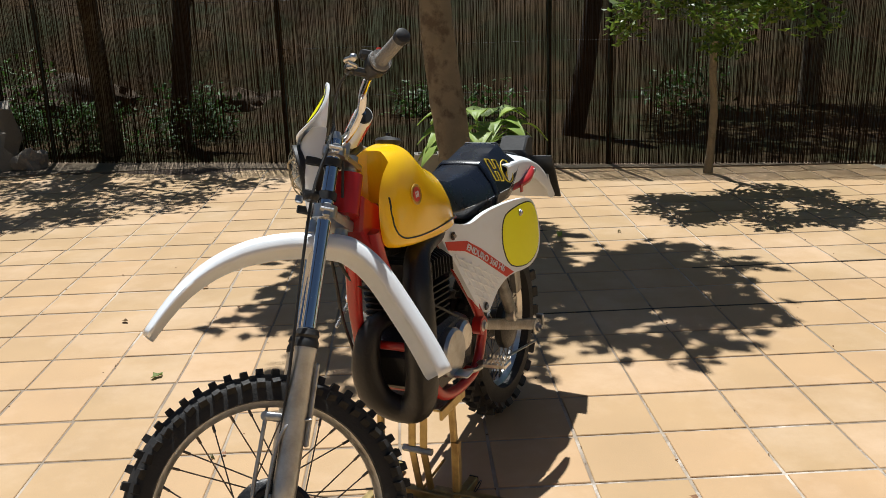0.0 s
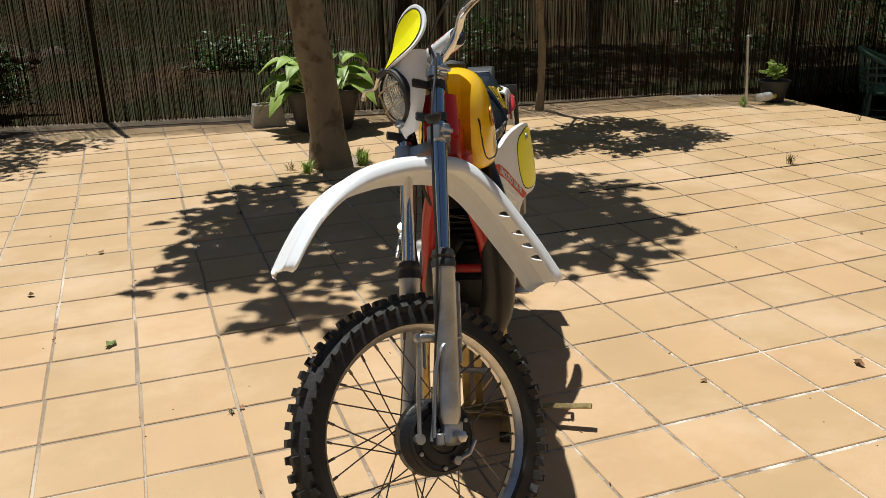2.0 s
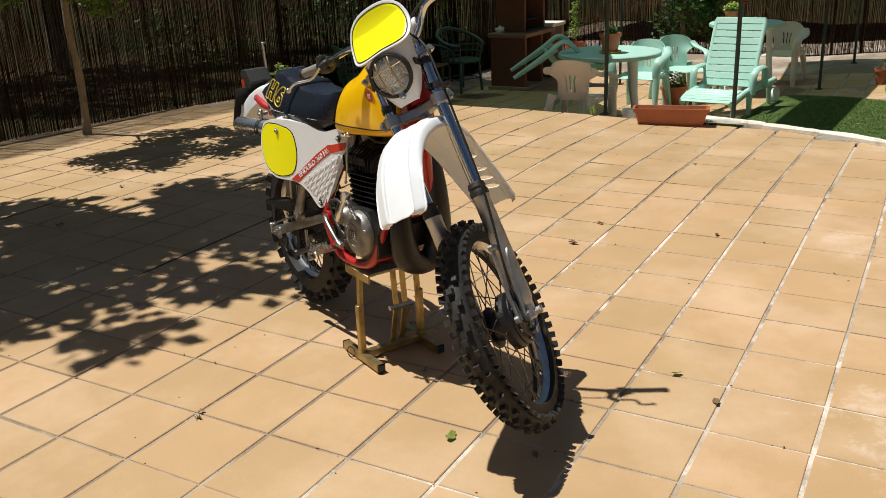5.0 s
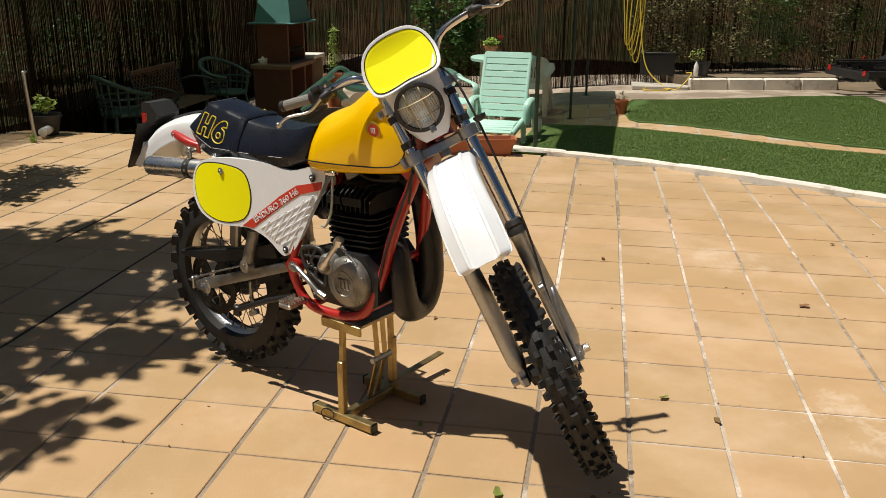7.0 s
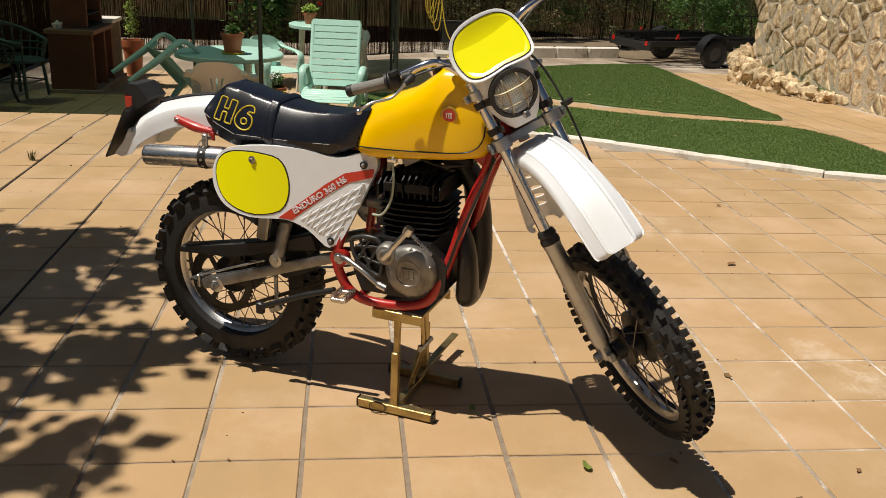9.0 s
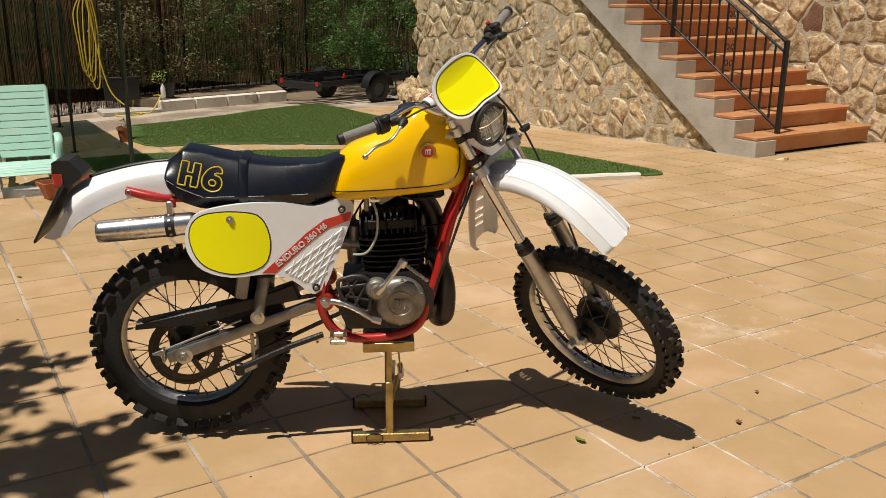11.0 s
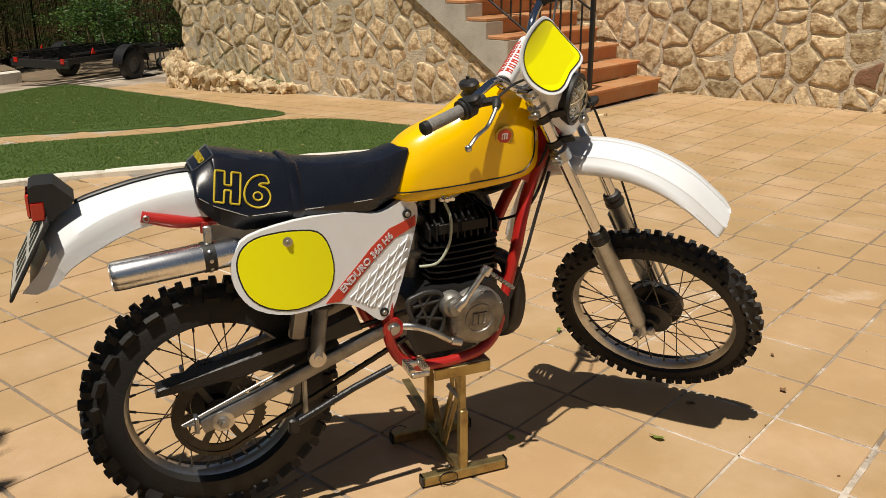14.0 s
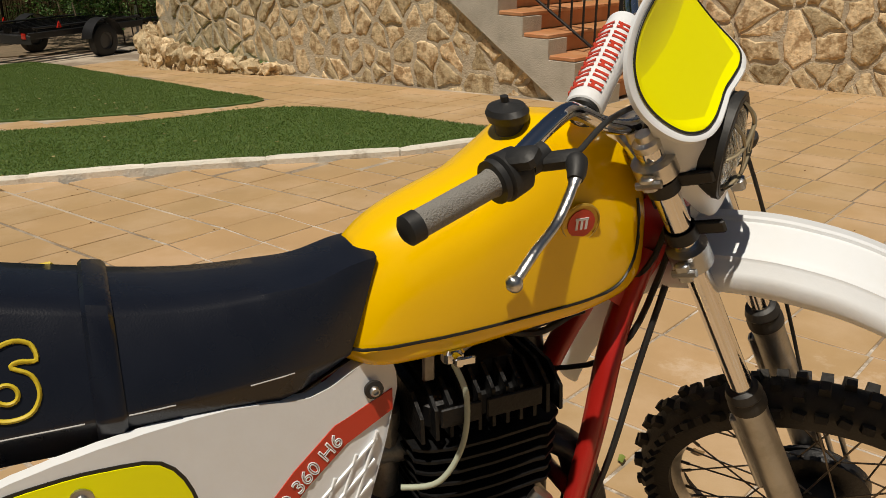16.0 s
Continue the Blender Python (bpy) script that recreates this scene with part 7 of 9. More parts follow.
for s in (-1, 1):
    row_ = BAR_L if s > 0 else BAR_R
    e = Vector(row_[-1])
    d = (e - Vector(row_[-2])).normalized()
    g0, g1 = e - d * 0.118, e + d * 0.004
    gp = spart("grip", Shape().tube([g0, g0 + d * 0.01, g1 - d * 0.012, g1], [0.0185, 0.0165, 0.0165, 0.0165], 20), GRIP, "grey ribbed rubber grip", smooth=40)
    spart("grip_end", Shape().tube([g1 - d * 0.012, g1 + d * 0.004, g1 + d * 0.008], [0.0182, 0.0182, 0.013], 20), SOFT, parent=gp, smooth=40)
    spart("grip_flange", Shape().tube([g0 - d * 0.004, g0 + d * 0.004], 0.027, 20), SOFT if s < 0 else GRIP, parent=gp, smooth=40)
    hs = spart("throttle_housing" if s < 0 else "switch_housing", Shape().tube([g0 - d * 0.042, g0 - d * 0.036, g0 - d * 0.008, g0 - d * 0.004], [0.022, 0.028, 0.030, 0.024], 18).box((0.05, 0.03, 0.02), tuple(g0 - d * 0.022 + Vector((0.02, 0, 0.018))), bevel=0.005), SOFT, "black plastic housing", smooth=40)
    p0 = g0 - d * 0.062
    perch = Shape().tube([p0 - d * 0.014, p0 + d * 0.014], 0.017, 14).box((0.055, 0.022, 0.018), tuple(p0 + Vector((0.028, 0, -0.006))), bevel=0.004)
    pc = spart("lever_perch", perch, SOFT, smooth=40)
    tip = Vector((0.029, 0.395, 1.028)) if s > 0 else Vector((-0.021, -0.418, 1.021))
    lv = spline([p0 + Vector((0.05, 0, -0.008)), p0 + Vector((0.056, s * 0.03, -0.014)), p0 + Vector((0.045, s * 0.08, -0.03)), tip + Vector((0.012, -s * 0.04, 0.006)), tip], 5)
    spart("lever", Shape().tube(lv, [0.008] * 6 + [0.0062] * (len(lv) - 6), 10, flat=0.75).lathe([(0.0, -0.0095), (0.007, -0.007), (0.0098, 0), (0.007, 0.007), (0, 0.0095)], 12, Matrix.Translation(tip)), ALU, "alloy hand lever with ball end", smooth=60)
    spart("lever_boot", Shape().tube(lv[:6], [0.012, 0.0135, 0.013, 0.012, 0.011, 0.009], 12), SOFT, "black rubber lever boot", parent=pc, smooth=60)
    spart("cable", Shape().tube(spline([p0 + Vector((0.05, -s * 0.01, -0.006)), p0 + Vector((0.062, -s * 0.09, -0.02)), Vector((0.022, s * 0.075, 0.985)), Vector((-0.012, s * 0.07, 0.90)), Vector((-0.03, s * 0.05, 0.80))], 6), 0.0036, 6), SOFT, smooth=60)
    spart("bar_clamp", Shape().box((0.04, 0.026, 0.045), (-0.012, s * 0.042, 0.932), bevel=0.006).lathe([(0.006, 0.955), (0.006, 0.966), (0, 0.967)], 6, Matrix.Translation((0.008, s * 0.042, 0))), ALU)
    if s > 0:
        spart("switch_button", Shape().lathe([(0.008, 0), (0.008, 0.008), (0, 0.01)], 12, Matrix.Translation(g0 - d * 0.02 + Vector((0.0, 0, 0.032)))), RED_FILM, parent=hs)
spart("brake_cable", Shape().tube(spline([(0.022, 0.075, 0.985), (0.03, 0.118, 0.91), (0.052, 0.128, 0.78), (0.052, 0.125, 0.60), (0.045, 0.115, 0.40), (0.04, 0.085, 0.2), (0.045, 0.07, 0.06)], 6), 0.0038, 6), SOFT, "black brake cable", smooth=60)
spart("reflector_lamp", Shape().lathe([(0.0, -0.012), (0.015, -0.009), (0.02, 0), (0.02, 0.006), (0.0, 0.008)], 20, Matrix.Translation((0.055, 0.137, 0.762))), SOFT)
spart("brake_arm", Shape().tube([(0.04, 0.064, 0.055), (0.05, 0.07, -0.01)], 0.006, 8), DULL, smooth=60)
spart("torque_strut", Shape().tube(spline([(-0.024, 0.100, 0.235), (0.03, 0.105, 0.215), (0.048, 0.095, 0.14), (0.052, 0.085, 0.0)], 5), 0.0075, 8, flat=0.6), DULL, "alloy brake strut", smooth=60)
spart("axle", Shape().tube([(0, -0.118, 0), (0, 0.118, 0)], 0.0095, 12), DULL, smooth=60)

# ---- the stand under the machine ----
BASE = Matrix(((fv.x, -fv.y, 0, 0.3766), (fv.y, fv.x, 0, 1.5587), (0, 0, 1, 0), (0, 0, 0, 1)))
stand = thing("lift_stand", "yellow passivated steel lift stand under the motorcycle, scratched", "motorcycle stand", BASE)


def bar(name, a, b, w, t, material=BRASS, label=""):
    a, b = Vector(a), Vector(b)
    d = b - a
    m = Matrix.Translation((a + b) / 2) @ d.to_track_quat("Z", "Y").to_matrix().to_4x4()
    return part(name, Shape().box((w, t, d.length), m=m, bevel=0.003), material, stand, label)


for v in (-0.128, 0.142):
    o = bar("foot", (0.567, v, 0.021), (0.842, v, 0.021), 0.032, 0.032)
    for u in (0.565, 0.844):
        part("end_cap", Shape().box((0.006, 0.033, 0.033), (u, v, 0.021), bevel=0.003), SOFT, o)
    bar("post_sleeve", (0.70, v, 0.03), (0.70, v, 0.235), 0.026, 0.026)
    bar("post", (0.70, v * 0.97, 0.20), (0.70, v * 0.92, 0.36), 0.020, 0.020)
bar("cross_bar", (0.70, -0.128, 0.024), (0.70, 0.142, 0.024), 0.028, 0.028)
top = part("top_frame", Shape().box((0.18, 0.010, 0.034), (0.70, -0.125, 0.362), bevel=0.002).box((0.18, 0.010, 0.034), (0.70, 0.135, 0.362), bevel=0.002).box((0.18, 0.26, 0.006), (0.70, 0.005, 0.376)), BRASS, stand)
chk = Shape().box((0.178, 0.255, 0.003), (0.70, 0.005, 0.3805))
cr = random.Random(9)
for i in range(13):
    for j in range(18):
        chk.box((0.011, 0.0035, 0.002), m=Matrix.Translation((0.622 + i * 0.013, -0.115 + j * 0.014, 0.3825)) @ Matrix.Rotation(0.78 if (i + j) % 2 else -0.78, 4, "Z"))
part("tread_plate", chk, DULL, stand, "worn chequer plate top", 20)
for v in (-0.02, 0.02):
    bar("link_arm", (0.73, v + 0.03, 0.37), (0.745, v + 0.03, 0.20), 0.026, 0.006)
    bar("link_arm", (0.745, v + 0.03, 0.21), (0.70, v + 0.03, 0.04), 0.026, 0.006)
bar("brace", (0.70, 0.10, 0.16), (0.70, 0.02, 0.04), 0.02, 0.008)
bar("pedal_bar", (0.70, 0.06, 0.05), (0.72, 0.42, 0.075), 0.03, 0.008)
part("link_bolt", Shape().lathe([(0.011, -0.05), (0.011, 0.05), (0, 0.05)], 6, Matrix.Translation((0.745, 0.03, 0.205)) @ Matrix.Rotation(math.pi / 2, 4, "X")), DULL, stand)
for v, u in ((-0.15, 0.645), (0.17, 0.60)):
    part("wire_loop", Shape().tube([(u + 0.03 * math.cos(a), v + 0.012 * math.sin(a) * 0.5, 0.022 + 0.018 * math.sin(a)) for a in [0.4 * k for k in range(16)]], 0.0018, 5, closed=True), IRON, stand)


# ---- the garden's furniture ----
def stand_at(x, y, turn=0.0, z=None):
    return Matrix.Translation((x, y, ground_z(x, y) if z is None else z)) @ Matrix.Rotation(radians(turn), 4, "Z")


def sheet(nu, nv, fn, thick, hole=None):
    """A bent panel with real thickness; cells named by hole are left open."""
    sh = Shape()
    pts = [[Vector(fn(i / nu, j / nv)) for i in range(nu + 1)] for j in range(nv + 1)]
    nor = [[None] * (nu + 1) for _ in range(nv + 1)]
    for j in range(nv + 1):
        for i in range(nu + 1):
            du = pts[j][min(i + 1, nu)] - pts[j][max(i - 1, 0)]
            dv = pts[min(j + 1, nv)][i] - pts[max(j - 1, 0)][i]
            nor[j][i] = du.cross(dv).normalized() * thick / 2
    k = (nu + 1) * (nv + 1)
    sh.v = [tuple(pts[j][i] + nor[j][i]) for j in range(nv + 1) for i in range(nu + 1)] + [tuple(pts[j][i] - nor[j][i]) for j in range(nv + 1) for i in range(nu + 1)]
    solid = lambda i, j: 0 <= i < nu and 0 <= j < nv and not (hole and hole(i, j))
    g = lambda i, j: j * (nu + 1) + i
    for j in range(nv):
        for i in range(nu):
            if not solid(i, j):
                continue
            a, b, c, d = g(i, j), g(i + 1, j), g(i + 1, j + 1), g(i, j + 1)
            sh.f += [(a, b, c, d), (k + d, k + c, k + b, k + a)]
            for (p, q), (ni, nj) in (((a, b), (i, j - 1)), ((b, c), (i + 1, j)), ((c, d), (i, j + 1)), ((d, a), (i - 1, j))):
                if not solid(ni, nj):
                    sh.f.append((q, p, k + p, k + q))
    return sh


def garden_chair(x, y, turn, material, label):
    """A moulded plastic armchair; it faces along its own x."""
    ob = thing("garden_chair", label, "chair", stand_at(x, y, turn), "plastic garden chairs")

    def back(u, v):
        s = 2 * u - 1
        w = 0.155 + 0.10 * ease(0.42, 0.80, v) - 0.02 * ease(0.85, 1.0, v)
        z = 0.41 + 0.40 * v - 0.085 * s ** 4 * ease(0.5, 1.0, v) - 0.02 * s * s * v
        return (-0.19 - 0.09 * v + 0.07 * s * s * (0.4 + v), w * s, z)
    slot = lambda i, j: i in (8, 11, 14) and 3 <= j <= 9
    part("backrest", sheet(23, 16, back, 0.009, slot), material, ob, smooth=50)

    def pan(u, v):
        s = 2 * v - 1
        return (-0.20 + 0.46 * u, (0.215 + 0.03 * u) * s, 0.425 - 0.035 * math.sin(math.pi * u) * (1 - s * s) - 0.03 * max(0, u - 0.85) * 6)
    part("seat", sheet(10, 10, pan, 0.007), material, ob, smooth=50)
    for s in (-1, 1):
        arm = spline([(-0.225, s * 0.235, 0.715), (-0.15, s * 0.268, 0.665), (0.05, s * 0.285, 0.640), (0.17, s * 0.282, 0.625), (0.235, s * 0.276, 0.575), (0.245, s * 0.265, 0.44)], 5)
        part("armrest", Shape().tube(arm, 0.050, 10, flat=0.42), material, ob, smooth=60)
        part("leg", Shape().tube([(0.225, s * 0.262, 0.50), (0.245, s * 0.265, 0.3), (0.285, s * 0.275, 0.0)], [0.048, 0.044, 0.028], 10, flat=0.7), material, ob, smooth=60)
        part("leg", Shape().tube([(-0.21, s * 0.20, 0.46), (-0.25, s * 0.235, 0.3), (-0.32, s * 0.265, 0.0)], [0.044, 0.040, 0.026], 10, flat=0.7), material, ob, smooth=60)
        part("apron", Shape().box((0.46, 0.012, 0.05), (0.02, s * 0.24, 0.40), bevel=0.004), material, ob)
    return ob


def potted(name, label, place, r, h, material, leaf_mat, clumps, leaf, per, seed, aspect=0.5, saucer=False):
    ob = thing(name, label, "potted plant", place)
    pot = part("pot", Shape().lathe([(r * 0.68, 0), (r * 0.93, h * 0.82), (r * 1.02, h * 0.82), (r * 1.04, h), (r * 0.93, h), (r * 0.88, h * 0.8), (0, h * 0.8)], 24), material, ob, smooth=40)
    part("soil", Shape().lathe([(r * 0.89, h * 0.82), (r * 0.5, h * 0.86), (0, h * 0.87)], 16), SOIL, ob)
    if saucer:
        part("saucer", Shape().lathe([(r * 0.9, 0), (r * 1.05, 0.02), (r * 1.0, 0.02), (r * 0.85, 0.006), (0, 0.006)], 20), HOSE, ob)
    part("foliage", crown(clumps, leaf, per, seed, aspect), leaf_mat, ob, smooth=0)
    return ob


def round_table(x, y, r, high, label, turn=20):
    ob = thing("round_table", label, "table", stand_at(x, y, turn))
    part("tabletop", Shape().lathe([(0, high - 0.035), (r * 0.9, high - 0.035), (r * 0.97, high - 0.05), (r, high - 0.045), (r * 1.005, high - 0.01), (r * 0.985, high), (r * 0.5, high + 0.001), (0, high + 0.002)], 48), MINT, ob, "pale mint plastic top")
    for k in range(4):
        a = math.pi / 4 + k * math.pi / 2
        c, s = math.cos(a), math.sin(a)
        part("leg", Shape().tube([(c * r * 0.62, s * r * 0.62, high - 0.04), (c * r * 0.66, s * r * 0.66, high * 0.5), (c * r * 0.78, s * r * 0.78, 0)], [0.05, 0.042, 0.03], 10, flat=0.7), WHITE_PLASTIC, ob, "white plastic leg", 60)
    return ob


TABLE_Z = 0.32
round_table(6.79, 2.38, 0.555, TABLE_Z - ground_z(6.79, 2.38), "round mint plastic garden table on splayed white legs")
round_table(9.44, 1.47, 0.46, 0.385 - ground_z(9.44, 1.47), "small round mint plastic table with a flower pot", 50)
# Cream tone puts the warm bounce light on shaded white chairs into the plastic.
garden_chair(5.78, 2.34, -1, mat("bounce-tinted white plastic", (0.72, 0.66, 0.56), 0.45, var=0.06, scale=5, bump=0.03), "white plastic garden chair with slotted back, tinted cream as warm bounce light")
tipped = garden_chair(6.78, 3.075, 0, MINT, "mint plastic armchair tipped back against the round table")
tipped.matrix_world = (Matrix.Translation((6.78, 3.075, ground_z(6.78, 3.075) + 0.01)) @ Matrix.Rotation(radians(118), 4, "Z")
                       @ Matrix.Rotation(radians(-50), 4, "Y") @ Matrix.Translation((0.347, 0, 0)) @ Matrix.Scale(1.12, 4))
garden_chair(7.83, 2.340, 178, MINT, "pale mint plastic armchair behind the round table")
garden_chair(8.61, 2.09, 215, MINT, "mint plastic armchair standing by the laurel bush")
garden_chair(10.30, 1.16, 172, mat("bounce-tinted white plastic", (0.72, 0.66, 0.56)), "white plastic armchair by the small table, tinted cream as warm bounce light")
potted("flower_pot", "orange plastic pot with low green plant on the table", Matrix.Translation((6.66, 2.33, TABLE_Z + 0.003)), 0.115, 0.205, POT, LEAF,
       [((0, 0, 0.235), (0.09, 0.09, 0.05), 1)], 0.04, 170, 401, 0.7, True)
red_pot = potted("flower_pot", "orange pot with red geranium on the small table", Matrix.Translation((9.37, 1.65, 0.39)), 0.09, 0.14, POT, PALE_LEAF,
                 [((0, 0, 0.19), (0.11, 0.11, 0.06), 1)], 0.05, 130, 402, 0.8)
part("blossom", crown([((0.02, -0.13, 0.26), (0.03, 0.03, 0.025), 1)], 0.025, 60, 403, 0.9), LENS_RED, red_pot, smooth=0)
potted("flower_pot", "square orange pot with dry stalks beside the turf", stand_at(9.92, -0.15), 0.10, 0.20, POT, DRY_LEAF,
       [((0, 0, 0.25), (0.07, 0.07, 0.07), 1)], 0.06, 40, 404, 0.3)
bl_pot = potted("flower_box", "terracotta planter with white flowers under the laurel", stand_at(8.29, 2.06), 0.16, 0.24, POT, LEAF,
                [((0, 0, 0.32), (0.15, 0.15, 0.1), 1)], 0.07, 150, 405, 0.4)
part("blossom", crown([((0.0, 0, 0.38), (0.14, 0.14, 0.07), 1)], 0.03, 60, 406, 0.9), WHITE_PLASTIC, bl_pot, smooth=0)
potted("potted_conifer", "young conifer in an orange pot beside the barbecue", stand_at(10.45, 4.20), 0.15, 0.50, POT, PALE_LEAF,
       [((0, 0, 0.6 + 0.07 * k), (0.13 - 0.012 * k, 0.13 - 0.012 * k, 0.07), 1) for k in range(9)], 0.06, 45, 407, 0.3)
potted("flower_pot", "black plastic pot with a small green plant by the fence", stand_at(4.93, 5.41), 0.145, 0.20, DARK_POT, PALE_LEAF,
       [((0, 0, 0.30), (0.10, 0.10, 0.08), 1)], 0.075, 70, 408, 0.7)
potted("bucket", "black bucket pot at the end of the raised border", stand_at(13.02, -1.55, z=-0.20), 0.12, 0.24, DARK_POT, PALE_LEAF,
       [((0.1, 0.1, 0.36), (0.1, 0.14, 0.12), 1)], 0.06, 50, 409, 0.4)

# sun lounger
lng = thing("sun_lounger", "mint plastic slatted sun lounger with raised back", "sun lounger", stand_at(7.68, 1.33, -6) @ Matrix.Scale(1.03, 4))
for s in (-1, 1):
    part("side_rail", Shape().tube(spline([(-0.55, s * 0.265, 0.225), (-0.35, s * 0.28, 0.265), (0.0, s * 0.28, 0.29), (0.35, s * 0.28, 0.28), (0.95, s * 0.28, 0.27)], 4), 0.034, 8, flat=1.2), MINT, lng, smooth=60)
    part("back_rail", Shape().tube([(0.12, s * 0.262, 0.30), (0.44, s * 0.268, 0.99)], 0.026, 8, flat=0.7), MINT, lng, smooth=60)
    side = spline([(-0.06, s * 0.325, 0.26), (-0.05, s * 0.33, 0.44), (0.0, s * 0.335, 0.50), (0.10, s * 0.335, 0.515), (0.30, s * 0.33, 0.505), (0.37, s * 0.33, 0.45), (0.38, s * 0.33, 0.27)], 4)
    part("armrest", Shape().tube(side, 0.040, 8, flat=0.6), MINT, lng, smooth=60)
    part("leg", Shape().tube([(-0.06, s * 0.30, 0.28), (-0.03, s * 0.30, 0.0)], [0.036, 0.024], 8), MINT, lng, smooth=60)
    part("leg", Shape().tube([(0.75, s * 0.27, 0.25), (0.80, s * 0.275, 0.0)], [0.034, 0.022], 8), MINT, lng, smooth=60)
    part("prop", Shape().tube([(-0.44, s * 0.24, 0.24), (-0.43, s * 0.24, 0.0)], 0.012, 8), WHITE_PLASTIC, lng, "thin white support", 60)
    part("wheel", Shape().lathe([(0.02, -0.03), (0.085, -0.03), (0.09, 0), (0.085, 0.03), (0.02, 0.03)], 20, Matrix.Translation((0.95, s * 0.3, 0.09)) @ Matrix.Rotation(math.pi / 2, 4, "X")), WHITE_PLASTIC, lng)
for k in range(11):
    t = k / 10
    x, z = -0.57 + 0.66 * t, 0.235 + 0.06 * math.sin(math.pi * min(1, t * 1.05))
    part("slat", Shape().box((0.060, 0.53, 0.014), m=Matrix.Translation((x, 0, z + 0.02)) @ Matrix.Rotation(-0.27 * math.cos(math.pi * t), 4, "Y"), bevel=0.005), MINT, lng)
for k in range(9):
    t = (k + 0.5) / 9.6
    part("slat", Shape().box((0.014, 0.525, 0.072), m=Matrix.Translation((0.11 + 0.33 * t, 0, 0.31 + 0.69 * t)) @ Matrix.Rotation(0.44, 4, "Y"), bevel=0.004), MINT, lng)
part("head_rail", Shape().box((0.03, 0.565, 0.085), m=Matrix.Translation((0.436, 0, 0.985)) @ Matrix.Rotation(0.44, 4, "Y"), bevel=0.012), MINT, lng)

# trough of terracotta plastic on the patio's edge
tr_pl = thing("trough_planter", "long empty terracotta plastic trough on its saucer", "planter", Matrix.Translation((5.03, 1.20, -0.088)) @ Matrix.Rotation(radians(103), 4, "Z"))


def trough_ring(l, w, z):
    return [(-l + 0.015, -w, z), (l - 0.015, -w, z), (l, -w + 0.015, z), (l, w - 0.015, z), (l - 0.015, w, z), (-l + 0.015, w, z), (-l, w - 0.015, z), (-l, -w + 0.015, z)]


part("saucer", Shape().loft([trough_ring(0.30, 0.085, 0), trough_ring(0.32, 0.095, 0.022), trough_ring(0.31, 0.088, 0.022), trough_ring(0.29, 0.08, 0.008)]), POT, tr_pl)
part("pot", Shape().loft([trough_ring(0.27, 0.065, 0.01), trough_ring(0.305, 0.085, 0.135), trough_ring(0.32, 0.097, 0.137), trough_ring(0.325, 0.10, 0.17), trough_ring(0.31, 0.087, 0.17), trough_ring(0.295, 0.075, 0.12)]), POT, tr_pl)
part("soil", Shape().loft([trough_ring(0.294, 0.074, 0.10), trough_ring(0.29, 0.072, 0.122)]), SOIL, tr_pl)

# barbecue
GX, GY = 8.83, 4.29
gz = ground_z(GX + 0.3, GY + 0.3)
zt = 0.265 - gz                                          # worktop's height over the ground
hz = 0.80 - gz                                           # lower edge of the hood
bbq = thing("barbecue", "brick barbecue with a sea-green hood and terracotta worktop", "barbecue", Matrix.Translation((GX, GY, gz)))


def rect(x0, x1, y0, y1, z):
    return [(x0, y0, z), (x1, y0, z), (x1, y1, z), (x0, y1, z)]


part("plinth", Shape().box((1.50, 0.62, 0.05), (0.75, 0.30, 0.025), bevel=0.005), CEMENT, bbq)
for x in (0.05, 0.62, 0.98):
    part("side_panel", Shape().box((0.06, 0.54, zt - 0.11), (x, 0.30, 0.05 + (zt - 0.11) / 2), bevel=0.006), BRICK_RED, bbq)
part("back_panel", Shape().box((0.90, 0.05, zt - 0.11), (0.50, 0.545, 0.05 + (zt - 0.11) / 2), bevel=0.006), BRICK_RED, bbq)
part("worktop", Shape().box((1.06, 0.60, 0.06), (0.50, 0.29, zt - 0.03), bevel=0.008), WORKTOP, bbq, "thick terracotta-coloured worktop")
for x in (0.26, 0.93):
    part("firebox_wall", Shape().box((0.055, 0.44, hz - zt), (x, 0.35, (hz + zt) / 2), bevel=0.005), BRICK_RED, bbq, "dark brick cheek of the fire")
part("firebox_wall", Shape().box((0.62, 0.05, hz - zt), (0.595, 0.55, (hz + zt) / 2), bevel=0.005), CAST, bbq, "black back of the fire")
part("firebox_floor", Shape().box((0.6, 0.42, 0.02), (0.595, 0.33, zt + 0.01)), CAST, bbq)
part("grill", Shape().box((0.6, 0.40, 0.012), (0.595, 0.33, zt + 0.16), bevel=0.003), CAST, bbq)
part("hood_rim", Shape().loft([rect(-0.02, 1.0, -0.03, 0.59, hz), rect(-0.03, 1.01, -0.04, 0.60, hz + 0.004), rect(-0.03, 1.01, -0.04, 0.60, hz + 0.014), rect(0.0, 0.98, -0.01, 0.57, hz + 0.02)]), HOOD, bbq, "thin folded edge of the hood", 20)
part("hood", Shape().loft([rect(0.06, 0.94, 0.02, 0.53, hz + 0.02), rect(0.30, 0.72, 0.15, 0.43, hz + 0.85)]), HOOD, bbq, "sea-green painted hood", 20)
part("chimney", Shape().box((0.30, 0.24, 0.9), (0.51, 0.29, hz + 1.28), bevel=0.01), HOOD, bbq)
part("side_shelf", Shape().box((0.50, 0.50, 0.05), (1.18, 0.24, 0.285 - gz), bevel=0.006), WHITEWASH, bbq, "white slab on the side shelf")
part("shelf_panel", Shape().box((0.06, 0.46, 0.205 - gz), (1.38, 0.24, 0.05 + (0.205 - gz) / 2), bevel=0.006), CEMENT, bbq)
